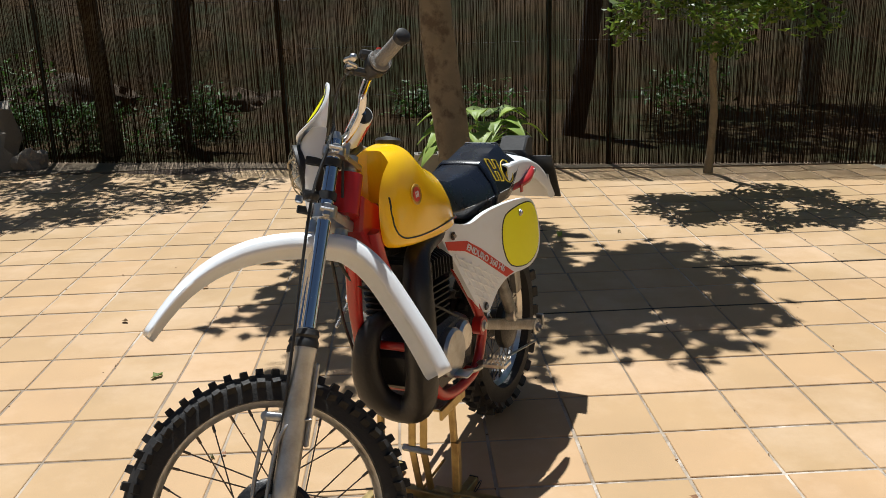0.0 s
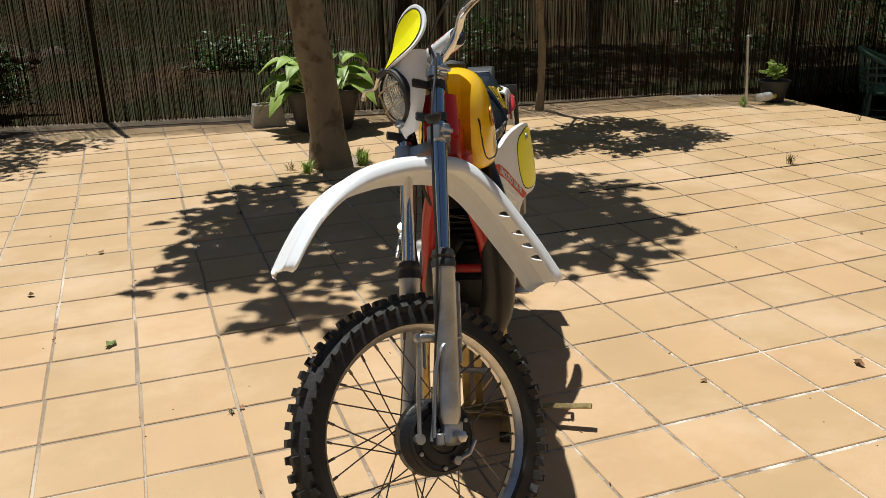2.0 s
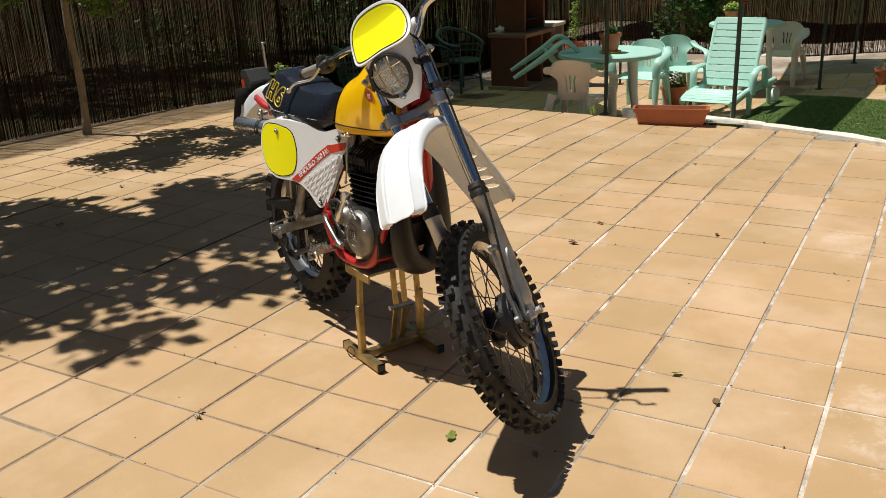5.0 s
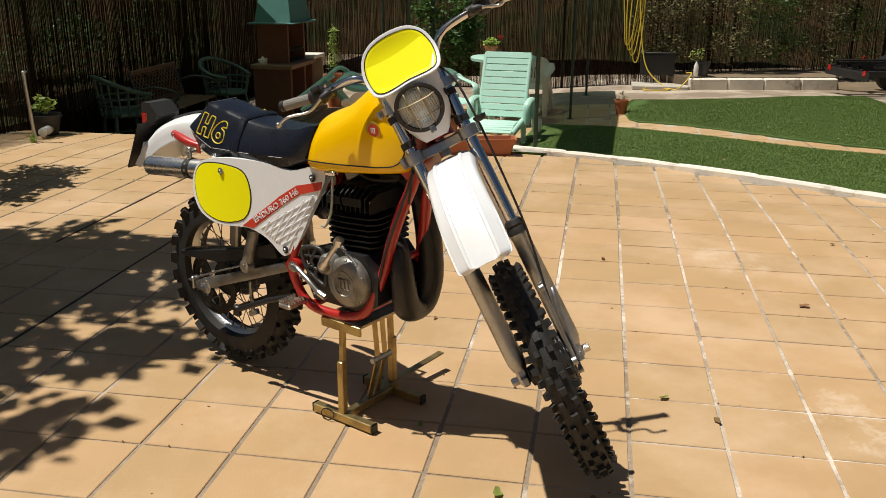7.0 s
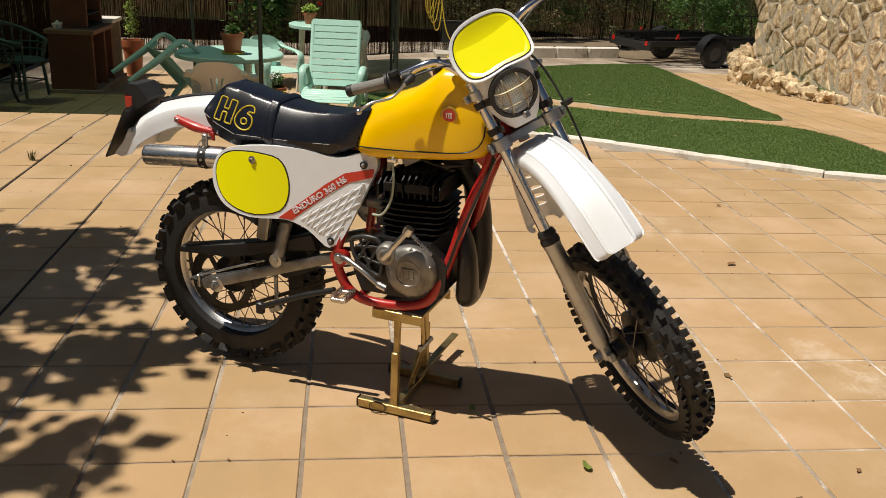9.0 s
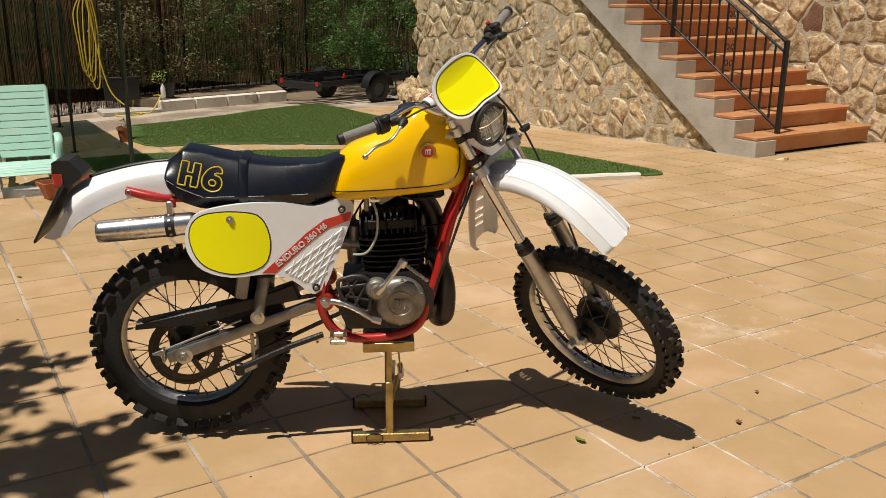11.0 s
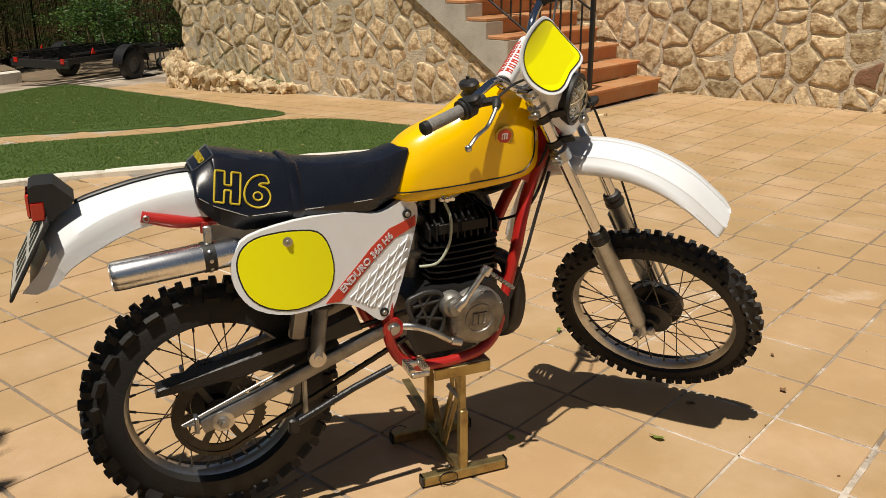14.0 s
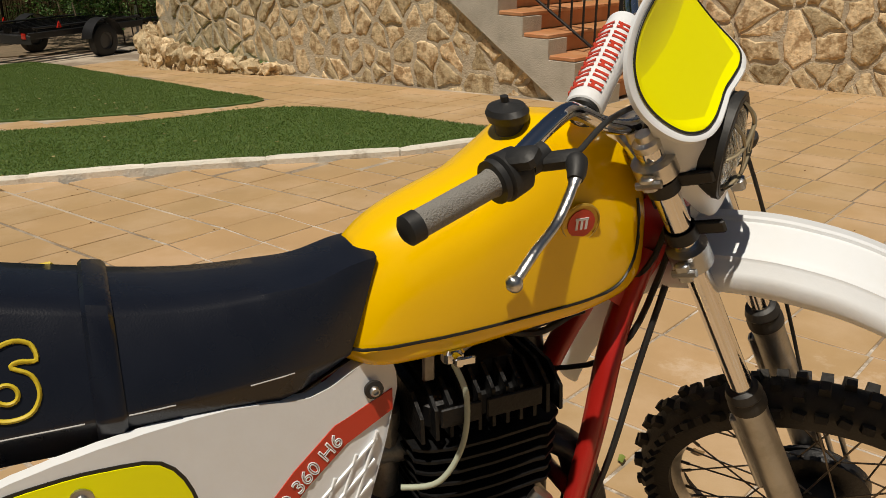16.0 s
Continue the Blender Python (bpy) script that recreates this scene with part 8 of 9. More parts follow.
stone_ob = tagged(new("white_stone", boulder((0.075, 0.055, 0.055), 410).mesh("white_stone", WHITEWASH, 50)), "small white quartz stone on the barbecue worktop", "rock")
stone_ob.location = (8.93, 4.74, 0.265 + 0.038)

# bench of cast iron and wood
bench = thing("garden_bench", "wooden garden bench with a lattice back and cast iron arms", "bench", stand_at(7.09, 5.11, -88, z=-0.43))
for s in (-0.58, 0.58):
    e = part("end_frame", Shape().tube(spline([(-0.24, s, 0), (-0.20, s, 0.2), (-0.19, s, 0.4), (-0.24, s, 0.62), (-0.30, s, 0.82)], 4), 0.018, 8), CAST, bench, "scrolled dark cast iron end", 60)
    part("leg", Shape().tube(spline([(0.27, s, 0), (0.22, s, 0.15), (0.24, s, 0.30), (0.20, s, 0.40), (-0.19, s, 0.40)], 4), 0.018, 8), CAST, e, smooth=60)
    part("armrest", Shape().tube(spline([(-0.24, s, 0.60), (-0.05, s, 0.66), (0.15, s, 0.64), (0.25, s, 0.60), (0.27, s, 0.55), (0.23, s, 0.53)], 4), 0.016, 8), CAST, e, smooth=60)
    part("scroll", Shape().tube(spline([(0.20, s, 0.40), (0.26, s, 0.46), (0.20, s, 0.52), (0.14, s, 0.47), (0.18, s, 0.44)], 4), 0.011, 6), CAST, e, smooth=60)
for k in range(6):
    part("slat", Shape().box((0.06, 1.2, 0.02), (-0.17 + 0.075 * k, 0, 0.42), bevel=0.004), SLAT_WOOD, bench)
lat = Shape()
for k in range(-7, 22):
    for d in (-1, 1):
        y0 = -0.56 + 0.08 * k
        p, q = (y0, 0.0), (y0 + d * 0.32, 0.32)
        lo = max(0.0, (-0.56 - y0) * d / 0.32 if d > 0 else (y0 - 0.56) / 0.32)
        hi = min(1.0, (0.56 - y0) * d / 0.32 if d > 0 else (y0 + 0.56) / 0.32)
        if hi > lo + 0.05:
            f_ = lambda t: (-0.195 - 0.09 * t, y0 + d * 0.32 * t, 0.47 + 0.32 * t)
            lat.tube([f_(lo), f_(hi)], 0.009, 5, flat=0.6)
part("lattice_back", lat, SLAT_WOOD, bench, "brown diagonal lattice", 50)
for z in (0.45, 0.81):
    part("back_rail", Shape().box((0.03, 1.16, 0.05), (-0.19 - 0.25 * (z - 0.45), 0, z), bevel=0.006), SLAT_WOOD, bench)


def tub_chair(x, y, turn):
    ob = thing("tub_chair", "dark green woven resin tub chair in the shade", "chair", stand_at(x, y, turn, z=-0.44), "dark resin tub chairs")
    ring_ = lambda a, z, r: (-0.02 + r * math.cos(a), r * 1.02 * math.sin(a), z)
    for k in range(15):
        a = 0.75 + (2 * math.pi - 1.5) * k / 14
        hi = 0.82 - 0.20 * (1 - ease(0, 1, 1 - abs(k - 7) / 7))
        part("stake", Shape().tube([ring_(a, 0.40, 0.25), ring_(a, hi, 0.30)], 0.011, 6), WICKER, ob, smooth=60)
    top = [ring_(0.75 + (2 * math.pi - 1.5) * k / 28, 0.83 - 0.20 * (1 - ease(0, 1, 1 - abs(k - 14) / 14)), 0.305) for k in range(29)]
    part("top_rail", Shape().tube(top, 0.024, 8), WICKER, ob, smooth=60)
    part("weave", Shape().tube([ring_(0.75 + (2 * math.pi - 1.5) * k / 28, 0.52, 0.265) for k in range(29)], 0.014, 6).tube([ring_(0.75 + (2 * math.pi - 1.5) * k / 28, 0.60, 0.275) for k in range(29)], 0.014, 6), WICKER, ob, smooth=60)
    part("seat", Shape().lathe([(0, 0.40), (0.25, 0.40), (0.265, 0.42), (0.25, 0.435), (0, 0.42)], 24), WICKER, ob)
    for a in (0.75, 2.36, 3.93, 5.53):
        part("leg", Shape().tube([ring_(a, 0.41, 0.24), ring_(a, 0, 0.28)], 0.02, 8), WICKER, ob, smooth=60)
        part("stretcher", Shape().tube([ring_(a, 0.18, 0.262), ring_(a + 1.58, 0.18, 0.262)], 0.010, 6), WICKER, ob, smooth=60)


tub_chair(6.29, 5.33, -40)
tub_chair(8.15, 4.95, -110)

# posts and shade nets
for x, y, h in ((5.41, 1.93, 2.5), (5.27, 0.72, 2.5), (9.63, 0.55, 2.75), (12.05, 0.38, 2.75), (9.73, 3.23, 2.6), (9.74, 2.51, 2.6)):
    z = ground_z(x, y) if x > 6 else -0.09
    p = thing("canopy_post", "slim dark green steel post holding the shade net", "post", Matrix.Translation((x, y, z)), "canopy posts")
    part("tube", Shape().tube([(0, 0, 0), (0, 0, h)], 0.019, 10), GREEN_POST, p, smooth=60)
    part("foot_plate", Shape().box((0.09, 0.09, 0.008), (0, 0, 0.004)), GREEN_POST, p)
    part("cap", Shape().lathe([(0.021, h - 0.004), (0.022, h + 0.008), (0, h + 0.014)], 12), GREEN_POST, p)
    if 9.5 < x < 9.7 and y < 1:
        part("clamp", Shape().tube([(0, 0, 1.55), (0, 0, 1.6)], 0.03, 10), DARK_POT, p)
net = bpy.data.materials.new("green shade net")
net.use_nodes = True
nn = net.node_tree.nodes
clear = nn.new("ShaderNodeBsdfTransparent")
clear.inputs[0].default_value = (0.30, 0.37, 0.31, 1)
soft_net = nn.new("ShaderNodeBsdfTranslucent")
soft_net.inputs[0].default_value = (0.26, 0.38, 0.27, 1)
mixn = nn.new("ShaderNodeMixShader")
mixn.inputs[0].default_value = 0.3
net.node_tree.links.new(clear.outputs[0], mixn.inputs[1])
net.node_tree.links.new(soft_net.outputs[0], mixn.inputs[2])
net.node_tree.links.new(mixn.outputs[0], nn["Material Output"].inputs[0])
# Nets are out of view; outlines chosen to cast the lower garden's shade.
for outline in ([(5.12, 0.98), (9.4, 0.90), (12.3, 0.93), (12.3, 2.40), (9.3, 2.15), (8.3, 1.62), (5.12, 1.62)], [(5.14, 1.98), (5.72, 2.75), (6.62, 3.12), (7.43, 3.59), (8.61, 4.74), (9.92, 7.4), (5.30, 7.4)]):
    ob = thing("shade_net", "translucent green shade net assumed overhead, out of view, shading the garden", "shade net", Matrix.Translation((0, 0, 2.28)), "shade nets")
    part("cloth", Shape().prism(outline, 0, 0.004), net, ob, smooth=0)
    part("edge_rope", Shape().tube([(a, b, 0.002) for a, b in outline], 0.006, 6, closed=True), GREEN_POST, ob, smooth=60)

# odds and ends by the fence
pole = tagged(new("grey_pole", Shape().tube([(0, 0, 0), (-0.045, 0, 0.62)], 0.016, 10).box((0.05, 0.03, 0.02), (-0.03, 0, 0.625), bevel=0.005).mesh("grey_pole", DULL, 50)), "short leaning grey metal stake by the fence", "stake")
pole.location = (4.50, 5.25, 0)
bt = thing("plastic_bottle", "cloudy plastic bottle with yellow cap lying down", "bottle", Matrix.Translation((4.66, 5.28, 0.042)) @ Matrix.Rotation(0.25, 4, "Z") @ Matrix.Rotation(math.pi / 2, 4, "Y"))
part("body", Shape().lathe([(0.03, 0), (0.042, 0.008), (0.042, 0.05), (0.039, 0.055), (0.042, 0.06), (0.042, 0.16), (0.016, 0.205), (0.014, 0.225)], 20), CLEAR_PLASTIC, bt, smooth=40)
part("cap", Shape().lathe([(0.02, 0.205), (0.034, 0.208), (0.03, 0.235), (0.016, 0.25), (0, 0.25)], 16), YELLOW_CAP, bt)

# hosta in its tub and the trough beside it
hosta = thing("hosta", "large pale green hosta in a black tub behind the tree", "potted plant", Matrix.Translation((0.68, 6.0, 0)) @ Matrix.Scale(1.25, 4))
part("pot", Shape().lathe([(0.19, 0), (0.25, 0.24), (0.265, 0.24), (0.27, 0.28), (0.24, 0.28), (0.22, 0.22), (0, 0.22)], 28), DARK_POT, hosta)
part("soil", Shape().lathe([(0.228, 0.225), (0, 0.245)], 20), SOIL, hosta)
hr = random.Random(50)
for k in range(34):
    a = k * 2.4 + hr.uniform(-0.3, 0.3)
    lift = 1.15 - 0.9 * (k / 33) + hr.uniform(-0.1, 0.1)
    stem_l = hr.uniform(0.16, 0.26)
    ln, wd = hr.uniform(0.17, 0.25), hr.uniform(0.075, 0.11)
    d = Vector((math.cos(a) * math.cos(lift), math.sin(a) * math.cos(lift), math.sin(lift)))
    base = Vector((0.05 * math.cos(a), 0.05 * math.sin(a), 0.24))
    tip0 = base + d * stem_l
    part("stalk", Shape().tube([base, tip0], 0.005, 5), PALE_LEAF, hosta, smooth=60)
    sidev = Vector((-math.sin(a), math.cos(a), 0))
    out = Vector((math.cos(a), math.sin(a), 0))

    def blade(u, v):
        s = 2 * v - 1
        w = wd * math.sin(math.pi * min(1, u * 0.96 + 0.04) ** 0.72) * 1.0
        drop = math.sin(lift) * u - 0.95 * u * u
        c = tip0 + out * ln * u * (0.75 + 0.2 * u) + Vector((0, 0, ln * drop))
        return c + sidev * (w * s) + Vector((0, 0, 0.22 * w * abs(s) - 0.012 * abs(math.sin(s * 7))))
    part("leaf", sheet(7, 6, blade, 0.0012), PALE_LEAF, hosta, smooth=60)
box = thing("stone_trough", "small weathered concrete trough under the hosta", "planter", Matrix.Translation((0.24, 6.35, 0)))
part("trough", Shape().loft([rect(-0.15, 0.15, -0.10, 0.10, 0), rect(-0.12, 0.12, -0.08, 0.08, 0.19), rect(-0.09, 0.09, -0.05, 0.05, 0.19), rect(-0.09, 0.09, -0.05, 0.05, 0.13)]), CONCRETE, box, smooth=20)
part("soil", Shape().box((0.17, 0.09, 0.02), (0, 0, 0.14)), SOIL, box)


# weeds in the joints and round the trunk
def weed(x, y, r, h, count, seed, dry):
    ob = thing("weed", "dry grass tuft growing in a joint" if dry else "small green weed growing in a joint", "weed", Matrix.Translation((x, y, ground_z(x, y))), "weeds in the paving")
    rnd = random.Random(seed)
    sh = Shape()
    for _ in range(count):
        a, q = rnd.uniform(0, 6.283), rnd.uniform(0.2, 1.0)
        o = Vector((rnd.uniform(-r, r) * 0.4, rnd.uniform(-r, r) * 0.4, 0))
        tip = o + Vector((math.cos(a) * r * q, math.sin(a) * r * q, h * rnd.uniform(0.5, 1.1)))
        mid = o * 0.4 + tip * 0.5 + Vector((0, 0, h * 0.18))
        w = Vector((-math.sin(a), math.cos(a), 0)) * (0.0022 if dry else 0.006)
        k = len(sh.v)
        sh.v += [tuple(o - w * 0.5), tuple(o + w * 0.5), tuple(mid + w), tuple(mid - w), tuple(tip)]
        sh.f += [(k, k + 1, k + 2, k + 3), (k + 3, k + 2, k + 4)]
    part("blades", sh, DRY_LEAF if dry else PALE_LEAF, ob, smooth=0, kind="stuff")


for i, (x, y, r, h, n_, dry) in enumerate([(3.35, 3.28, 0.05, 0.07, 40, 1), (0.67, 3.70, 0.04, 0.03, 22, 1), (0.23, 4.49, 0.07, 0.09, 40, 0), (0.65, 4.57, 0.09, 0.11, 60, 0), (0.31, 4.45, 0.05, 0.05, 24, 1),
                                           (0.13, 4.62, 0.06, 0.06, 26, 1), (4.45, 5.23, 0.05, 0.09, 24, 0), (5.16, 1.97, 0.05, 0.10, 22, 0), (1.47, 4.07, 0.03, 0.02, 16, 1), (-0.31, 4.25, 0.05, 0.03, 24, 1),
                                           (-0.35, 3.65, 0.03, 0.02, 14, 1), (1.06, 4.03, 0.03, 0.03, 14, 0), (4.95, 4.33, 0.04, 0.05, 16, 1), (-0.67, 1.26, 0.018, 0.015, 14, 1)]):
    weed(x, y, r, h, n_, 500 + i, dry)


# dark open joints in the paving
for x0, x1, y in ((0.3, 2.4, 8 * PY), (1.7, 4.1, 10 * PY), (-0.9, 1.0, 13 * PY)):
    cr = Shape()
    rnd_c = random.Random(int(y * 100))
    n_c = 24
    cr.loft([[(x0 + (x1 - x0) * q / n_c, y - w, -0.004), (x0 + (x1 - x0) * q / n_c, y + w, -0.004), (x0 + (x1 - x0) * q / n_c, y + w, 0.0008), (x0 + (x1 - x0) * q / n_c, y - w, 0.0008)] for q in range(n_c + 1) for w in (0.002 + 0.004 * rnd_c.random(),)])
    structure("open_joint", cr, DARK_JOINT, "dark open joint full of dirt between tiles", "joint", 0)


# litter on the tiles
def fallen(x, y, size, turn, green, seed):
    rnd = random.Random(seed)
    sh = Shape()
    k = 9
    for j in range(k):
        a = 2 * math.pi * j / k
        r = size * (1.0 if j % 2 else 0.72) * (1.35 if j == 0 else 1) * rnd.uniform(0.8, 1.15)
        sh.v.append((r * math.cos(a), r * 0.62 * math.sin(a), 0.004 + rnd.uniform(0.0, 0.5) * size))
    sh.v.append((0, 0, 0.004))
    sh.f = [(j, (j + 1) % k, k) for j in range(k)]
    me = sh.mesh("fallen_leaf", DEBRIS if green else TWIG, 60)
    ob = tagged(new("fallen_leaf", me), "curled green leaf fallen on the tiles" if green else "curled dry brown leaf on the tiles", "leaf", "litter on the tiles")
    ob.matrix_basis = Matrix.Translation((x, y, ground_z(x, y) + 0.001)) @ Matrix.Rotation(turn, 4, "Z")


for i, (x, y, s, g) in enumerate([(-0.407, 0.402, 0.030, 1), (1.414, -0.847, 0.030, 0), (0.188, -0.308, 0.022, 0), (0.335, -0.134, 0.022, 1), (-0.386, 0.113, 0.02, 0), (-0.598, -0.205, 0.022, 0), (-1.069, 2.006, 0.034, 1),
                                  (-1.427, 2.726, 0.024, 0), (-0.865, 2.865, 0.014, 0), (0.945, 0.847, 0.016, 0), (1.545, 0.745, 0.028, 0), (-0.041, 0.718, 0.024, 1), (1.925, 0.729, 0.024, 0), (1.963, 0.096, 0.018, 0),
                                  (-0.635, 1.283, 0.016, 0), (1.955, 0.098, 0.014, 0), (-0.455, -0.475, 0.014, 0), (-1.125, 3.241, 0.02, 0), (-0.201, 3.439, 0.016, 1), (2.669, 1.913, 0.016, 0), (3.513, 0.602, 0.016, 0), (2.481, -1.219, 0.016, 0)]):
    fallen(x, y, s, i * 1.7, g, 600 + i)
crumbs = Shape()
cr_ = random.Random(61)
for _ in range(420):
    x, y = cr_.uniform(-2.5, 5.0), cr_.uniform(-4.4, 4.6)
    if beyond(x + 0.1, y):
        continue
    if cr_.random() < 0.7:
        x = round(x / PX) * PX + cr_.uniform(-0.012, 0.012)
    s, a = cr_.uniform(0.0015, 0.0045), cr_.uniform(0, 6.28)
    crumbs.box((s * 2.2, s, s * 0.8), m=Matrix.Translation((x, y, ground_z(x, y) + s * 0.4)) @ Matrix.Rotation(a, 4, "Z"))
tagged(new("litter", crumbs.mesh("litter", TWIG, 0)), "crumbs of dry leaf and grit on the tiles", "litter", kind="stuff")
flecks = Shape()
for _ in range(170):
    x, y = cr_.uniform(4.0, 10.8), cr_.uniform(-3.3, 0.9)
    if inside((x, y), LOW_LAWN) or inside((x, y), HIGH_LAWN):
        s, a = cr_.uniform(0.005, 0.013), cr_.uniform(0, 6.28)
        flecks.box((s * 2, s, 0.003), m=Matrix.Translation((x, y, ground_z(x, y) + 0.045)) @ Matrix.Rotation(a, 4, "Z") @ Matrix.Rotation(cr_.uniform(-0.5, 0.5), 4, "X"))
tagged(new("leaf_litter", flecks.mesh("leaf_litter", mat("straw leaf", (0.33, 0.28, 0.12), 0.8, var=0.4, bump=0, rand=0.4), 0)), "small straw-coloured leaves scattered on the turf", "litter", kind="stuff")

# hose, box and flat slab by the far fence
hose = thing("garden_hose", "yellow garden hose hung on the fence, looped to the ground", "hose")
for k, (dy, low) in enumerate(((0.0, 0.14), (0.05, 0.22), (-0.06, 0.02), (0.09, 0.30))):
    top = Vector((13.22, -0.38 + dy * 0.6, 1.5))
    lo = Vector((13.13, -0.32 + dy, low))
    part("loop", Shape().tube(spline([top + Vector((0, 0.02, 0)), top + Vector((-0.03, 0.07 + dy, -0.3)), lo + Vector((0, 0.04, 0.4)), lo, lo + Vector((0, -0.09, 0.10)), top + Vector((-0.02, -0.10, -0.5)), top + Vector((0, -0.04, 0))], 6), 0.011, 7), HOSE, hose, smooth=60)
part("tail", Shape().tube(spline([(13.21, -0.41, 1.35), (13.10, -0.47, 0.6), (12.98, -0.58, -0.02), (12.86, -0.78, -0.28), (12.68, -0.98, -0.39), (12.52, -0.90, -0.40), (12.46, -0.72, -0.40), (12.54, -0.56, -0.40), (12.72, -0.66, -0.39),
                                 (12.66, -0.98, -0.39), (12.60, -1.13, -0.38), (12.74, -1.34, -0.15), (12.95, -1.28, -0.15)], 6), 0.011, 7), HOSE, hose, smooth=60)
bx = thing("black_crate", "flat black crate leaning against the reed fence", "crate", Matrix.Translation((13.12, -0.80, -0.22)))
part("board", Shape().box((0.05, 0.58, 0.36), (0, 0, 0.18), bevel=0.01), DARK_POT, bx)
part("lip", Shape().box((0.09, 0.62, 0.03), (-0.01, 0, 0.375), bevel=0.006), DARK_POT, bx)
low_step = tagged(new("concrete_step", Shape().box((0.55, 0.95, 0.08), (0, 0, 0.04), bevel=0.015).mesh("concrete_step", CONCRETE, 30)), "rough concrete step before the reed fence", "step", kind="structure")
low_step.location = (12.95, -0.85, -0.43)
btl = thing("plastic_bottle", "clear plastic bottle standing by the bucket", "bottle", Matrix.Translation((12.86, -1.42, -0.18)))
part("body", Shape().lathe([(0.035, 0), (0.04, 0.01), (0.04, 0.16), (0.015, 0.21), (0.013, 0.23), (0, 0.23)], 16), CLEAR_PLASTIC, btl)

# trailer
trl = thing("trailer", "low black motorcycle trailer parked by the house wall", "trailer", Matrix.Translation((12.62, -4.72, -0.40)) @ Matrix.Rotation(radians(-72), 4, "Z"))
for s in (-1, 1):
    part("side_beam", Shape().box((2.3, 0.05, 0.09), (0.05, s * 0.55, 0.42), bevel=0.006), IRON, trl)
    part("upper_rail", Shape().tube([(-1.0, s * 0.55, 0.52), (1.15, s * 0.55, 0.52)], 0.016, 8), IRON, trl, smooth=60)
    for x in (-0.95, -0.3, 0.4, 1.1):
        part("strut", Shape().box((0.03, 0.03, 0.10), (x, s * 0.55, 0.48)), IRON, trl)
    w = part("wheel", Shape().lathe([(0.0, -0.02), (0.11, -0.02), (0.13, -0.05), (0.13, 0.05), (0.11, 0.03), (0, 0.03)], 28, Matrix.Translation((0.15, s * 0.70, 0.25)) @ Matrix.Rotation(math.pi / 2, 4, "X")), mat("grey steel disc", (0.09, 0.09, 0.09), 0.4, 0.6, bump=0.1), trl, "dark steel wheel")
    part("tyre", Shape().lathe([(0.13, -0.065), (0.21, -0.07), (0.245, -0.055), (0.25, 0), (0.245, 0.055), (0.21, 0.07), (0.13, 0.065)], 32, Matrix.Translation((0.15, s * 0.70, 0.25)) @ Matrix.Rotation(math.pi / 2, 4, "X"), True), SOFT, w)
    arc = [(0.15 + 0.33 * math.cos(a), 0.27 + 0.31 * math.sin(a)) for a in [0.1 + (math.pi - 0.2) * k / 10 for k in range(11)]]
    part("mudguard", Shape().loft([[(x, s * 0.60, z), (x, s * 0.80, z), (x, s * 0.80, z + 0.012), (x, s * 0.60, z + 0.012)] for x, z in arc]), IRON, trl)
    part("reflector", Shape().box((0.02, 0.08, 0.08), (-1.11, s * 0.48, 0.42), bevel=0.004), LENS_RED, trl, "red reflector")
    part("side_reflector", Shape().prism([(0, 0), (0.09, 0), (0.045, 0.09)], -0.01, 0.01, Matrix.Translation((-0.55 + 0.05 * s, s * 0.585, 0.50)) @ Matrix.Rotation(math.pi / 2, 4, "X")), LENS_RED, trl, "red reflector")
for x in (-1.08, -0.5, 0.1, 0.7, 1.18):
    part("cross_beam", Shape().box((0.05, 1.1, 0.06), (x, 0, 0.41), bevel=0.005), IRON, trl)
part("tail_board", Shape().box((0.02, 1.2, 0.12), (-1.10, 0, 0.37), bevel=0.004), DARK_POT, trl)
for y in (-0.3, 0.0, 0.3):
    part("wheel_channel", Shape().box((2.25, 0.14, 0.02), (0.05, y, 0.455)).box((2.25, 0.012, 0.07), (0.05, y - 0.07, 0.48)).box((2.25, 0.012, 0.07), (0.05, y + 0.07, 0.48)), IRON, trl)
part("drawbar", Shape().tube([(1.2, 0, 0.40), (2.2, 0, 0.38)], 0.035, 8), IRON, trl, smooth=60)
part("jockey_wheel", Shape().tube([(1.8, 0.08, 0.0), (1.8, 0.08, 0.62)], 0.022, 8).lathe([(0.02, -0.03), (0.09, -0.03), (0.09, 0.03), (0.02, 0.03)], 16, Matrix.Translation((1.8, 0.08, 0.09)) @ Matrix.Rotation(math.pi / 2, 4, "X")), DULL, trl)
part("strap", Shape().tube(spline([(0.5, 0.55, 0.42), (0.62, 0.60, 0.30), (0.8, 0.62, 0.28), (0.95, 0.57, 0.40)], 5), 0.022, 6, flat=0.4), mat("orange strap", (0.55, 0.14, 0.03), 0.7, bump=0), trl, "orange lashing strap")
wb = thing("hand_cart", "dark folded metal frame stacked behind the trailer", "cart", Matrix.Translation((13.35, -6.2, -0.40)))
for k in range(4):
    part("bar", Shape().tube([(-0.1 + 0.05 * k, -0.3 + 0.15 * k, 0), (-0.3, -0.1 + 0.16 * k, 0.85)], 0.012, 6), IRON, wb, smooth=60)
part("handle", Shape().tube([(-0.31, -0.12, 0.84), (-0.29, 0.40, 0.84)], 0.014, 6), IRON, wb, smooth=60)
slab2 = tagged(new("stone_slab", boulder((0.35, 0.28, 0.05), 415).mesh("stone_slab", ROCK, 40)), "flat broken stone slab by the rock planter", "rock")
slab2.location = (12.4, -5.55, -0.36)


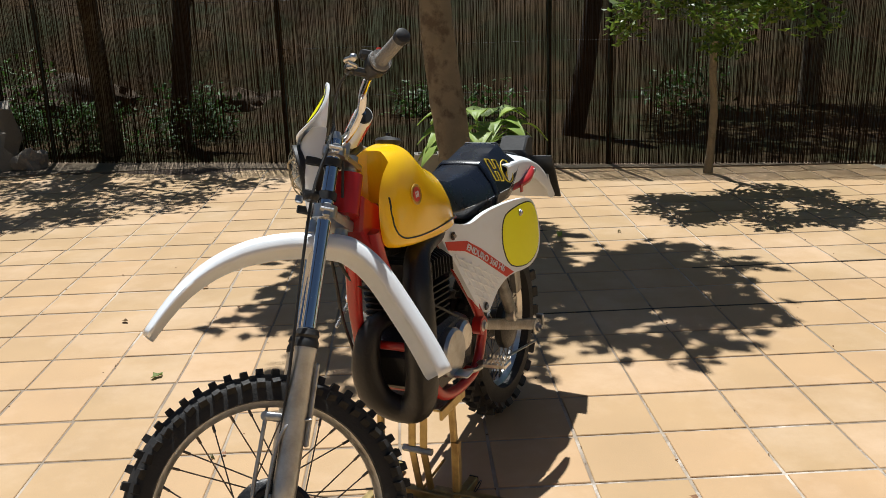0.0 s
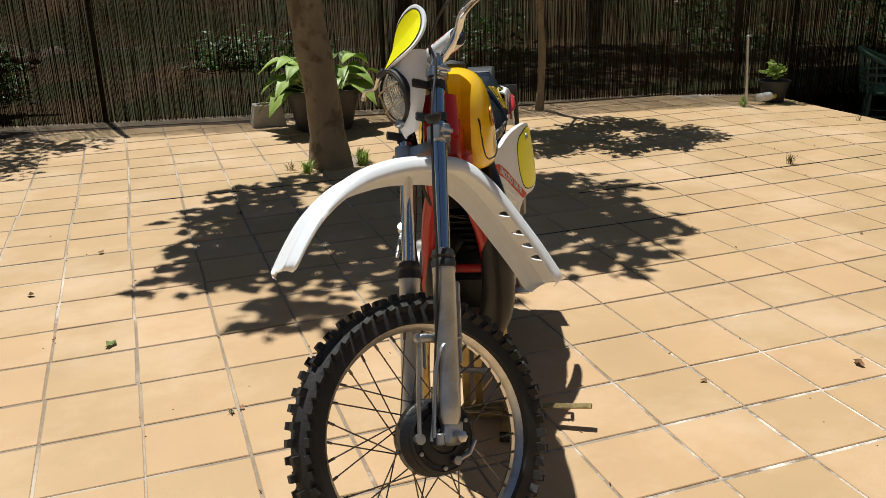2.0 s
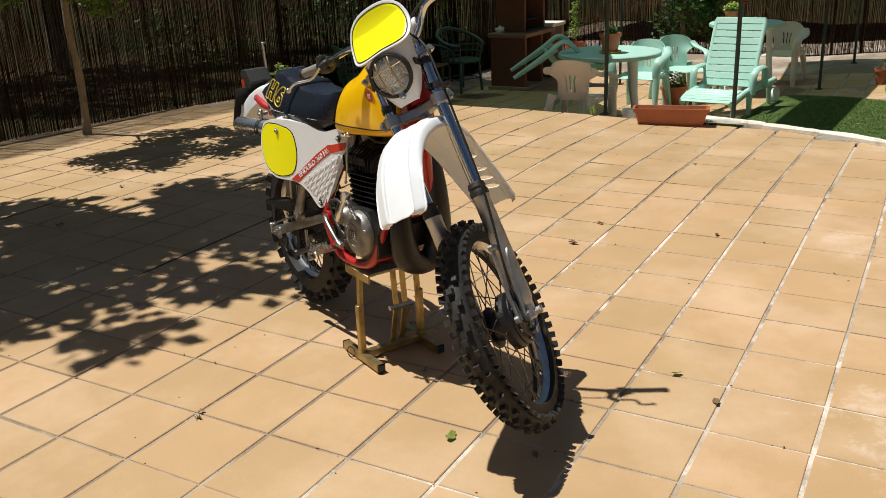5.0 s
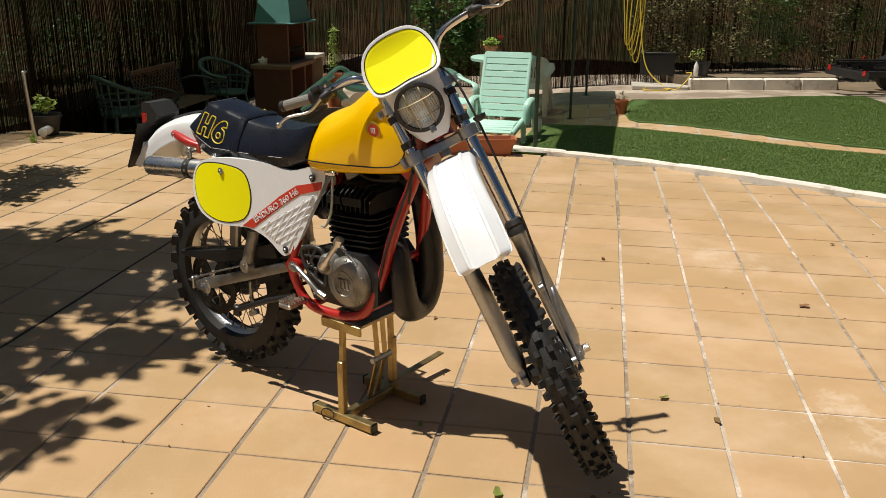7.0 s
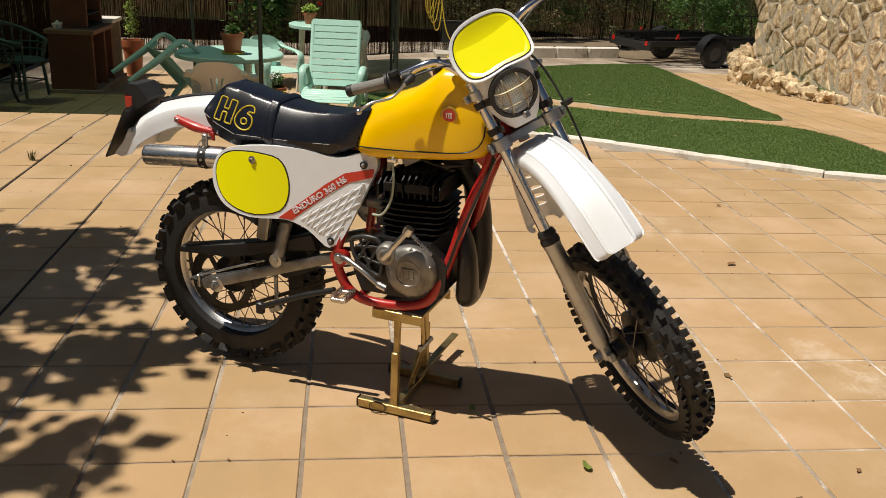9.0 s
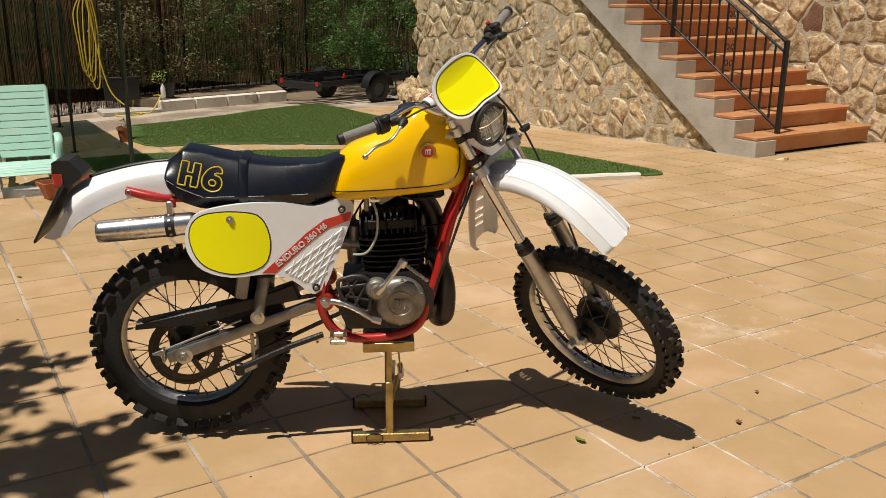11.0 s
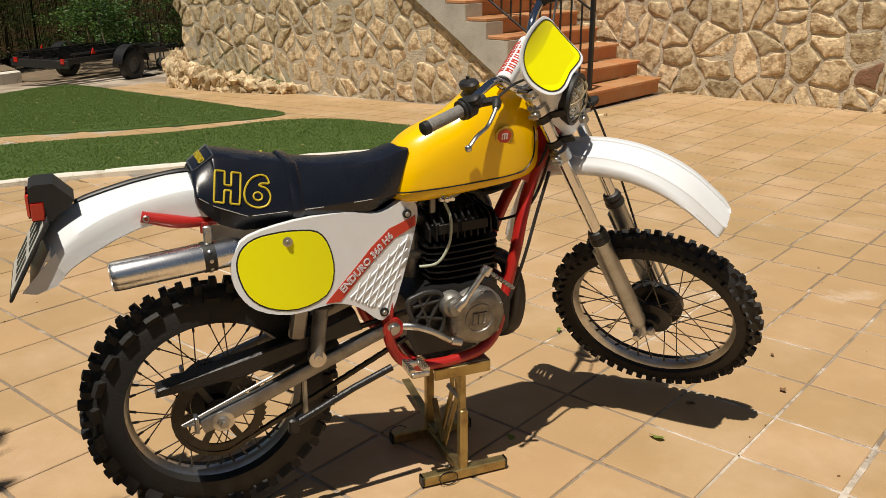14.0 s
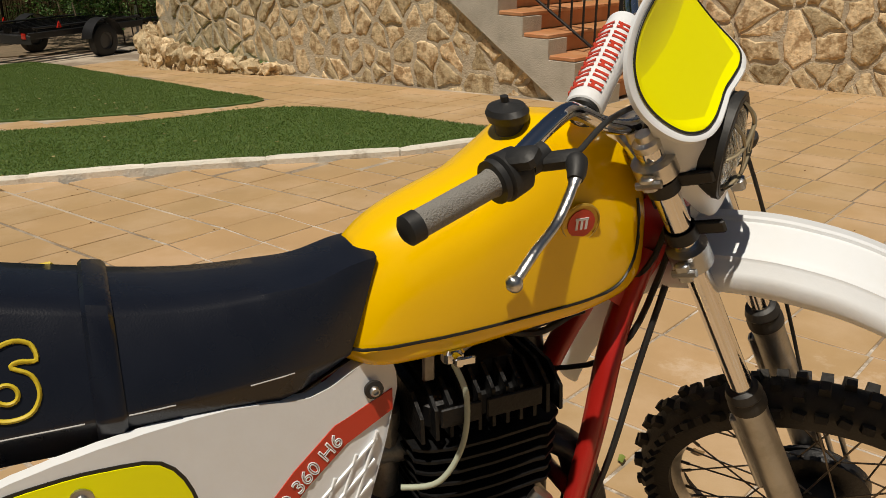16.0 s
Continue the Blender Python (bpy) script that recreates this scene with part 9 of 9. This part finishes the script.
# ---- paving tiles, the pieces of the floor ----
def tile_shape(sx, sy, tilt=(0, 0)):
    sh = Shape()
    c, t = 0.0025, 0.012
    for w, d, z in ((sx / 2, sy / 2, -t), (sx / 2, sy / 2, -c), (sx / 2 - c, sy / 2 - c, 0)):
        sh.v += [(-w, -d, z), (w, -d, z), (w, d, z), (-w, d, z)]
    sh.f = [(8, 9, 10, 11)] + [(k * 4 + i, k * 4 + (i + 1) % 4, k * 4 + 4 + (i + 1) % 4, k * 4 + 4 + i) for k in range(2) for i in range(4)]
    return sh


trn = random.Random(77)
TILE_MESHES = [tile_shape(PX - 0.008 - 0.0025 * k, PY - 0.014 - 0.003 * (k % 2)).mesh("tile", TILE, 30) for k in range(3)]
far_tiles = Shape()
NEAR = (-2.7, 2.75, -1.65, 2.95)
made = 0
for j in range(-23, 40):
    yc = (j + 0.5) * PY
    jog = trn.uniform(-0.014, 0.014)
    for i in range(-21, 34):
        xc = (i + 0.5) * PX + (jog if not (-1 < i * PX < 2.2 and -1.1 < yc < 2.0) else jog * 0.25)
        if yc < -7.1 or yc > 6.75 - 0.19 * xc or (xc > 5.0 and yc > 5.75) or xc > 13.1:
            continue
        if (xc > 13.0 and yc < -3.75) or (xc > STAIR_X - 0.1 and yc < -4.80) or (xc > 12.75 and -3.9 < yc < -1.15):
            continue
        if inside((xc, yc), LOW_LAWN) or inside((xc, yc), HIGH_LAWN):
            continue
        if math.hypot(xc - 0.42, yc - 4.63) < 0.24:
            continue
        past = beyond(xc, yc)
        dx = (ground_z(xc + 0.1, yc) - ground_z(xc - 0.1, yc)) / 0.2 if beyond(xc - 0.1, yc) == beyond(xc + 0.1, yc) else 0
        dy = (ground_z(xc, yc + 0.1) - ground_z(xc, yc - 0.1)) / 0.2 if beyond(xc, yc - 0.1) == beyond(xc, yc + 0.1) else 0
        dz = trn.uniform(-0.001, 0.001)
        m = Matrix.Translation((xc, yc, ground_z(xc, yc) + dz)) @ Matrix.Rotation(-math.atan(dx) + trn.uniform(-0.0015, 0.0015), 4, "Y") @ Matrix.Rotation(math.atan(dy) + trn.uniform(-0.0015, 0.0015), 4, "X") @ Matrix.Rotation(trn.uniform(-0.006, 0.006), 4, "Z")
        if NEAR[0] < xc < NEAR[1] and NEAR[2] < yc < NEAR[3] and made < 300:
            ob = new("tile", TILE_MESHES[trn.randrange(3)])
            ob.parent = bed_ob
            ob.matrix_basis = m
            made += 1
        else:
            t = tile_shape(PX - 0.009 - trn.uniform(0, 0.006), PY - 0.019 - trn.uniform(0, 0.004))
            far_tiles.add(t.v, t.f, m)
part("tiles", far_tiles, TILE, bed_ob, smooth=0, kind="stuff")
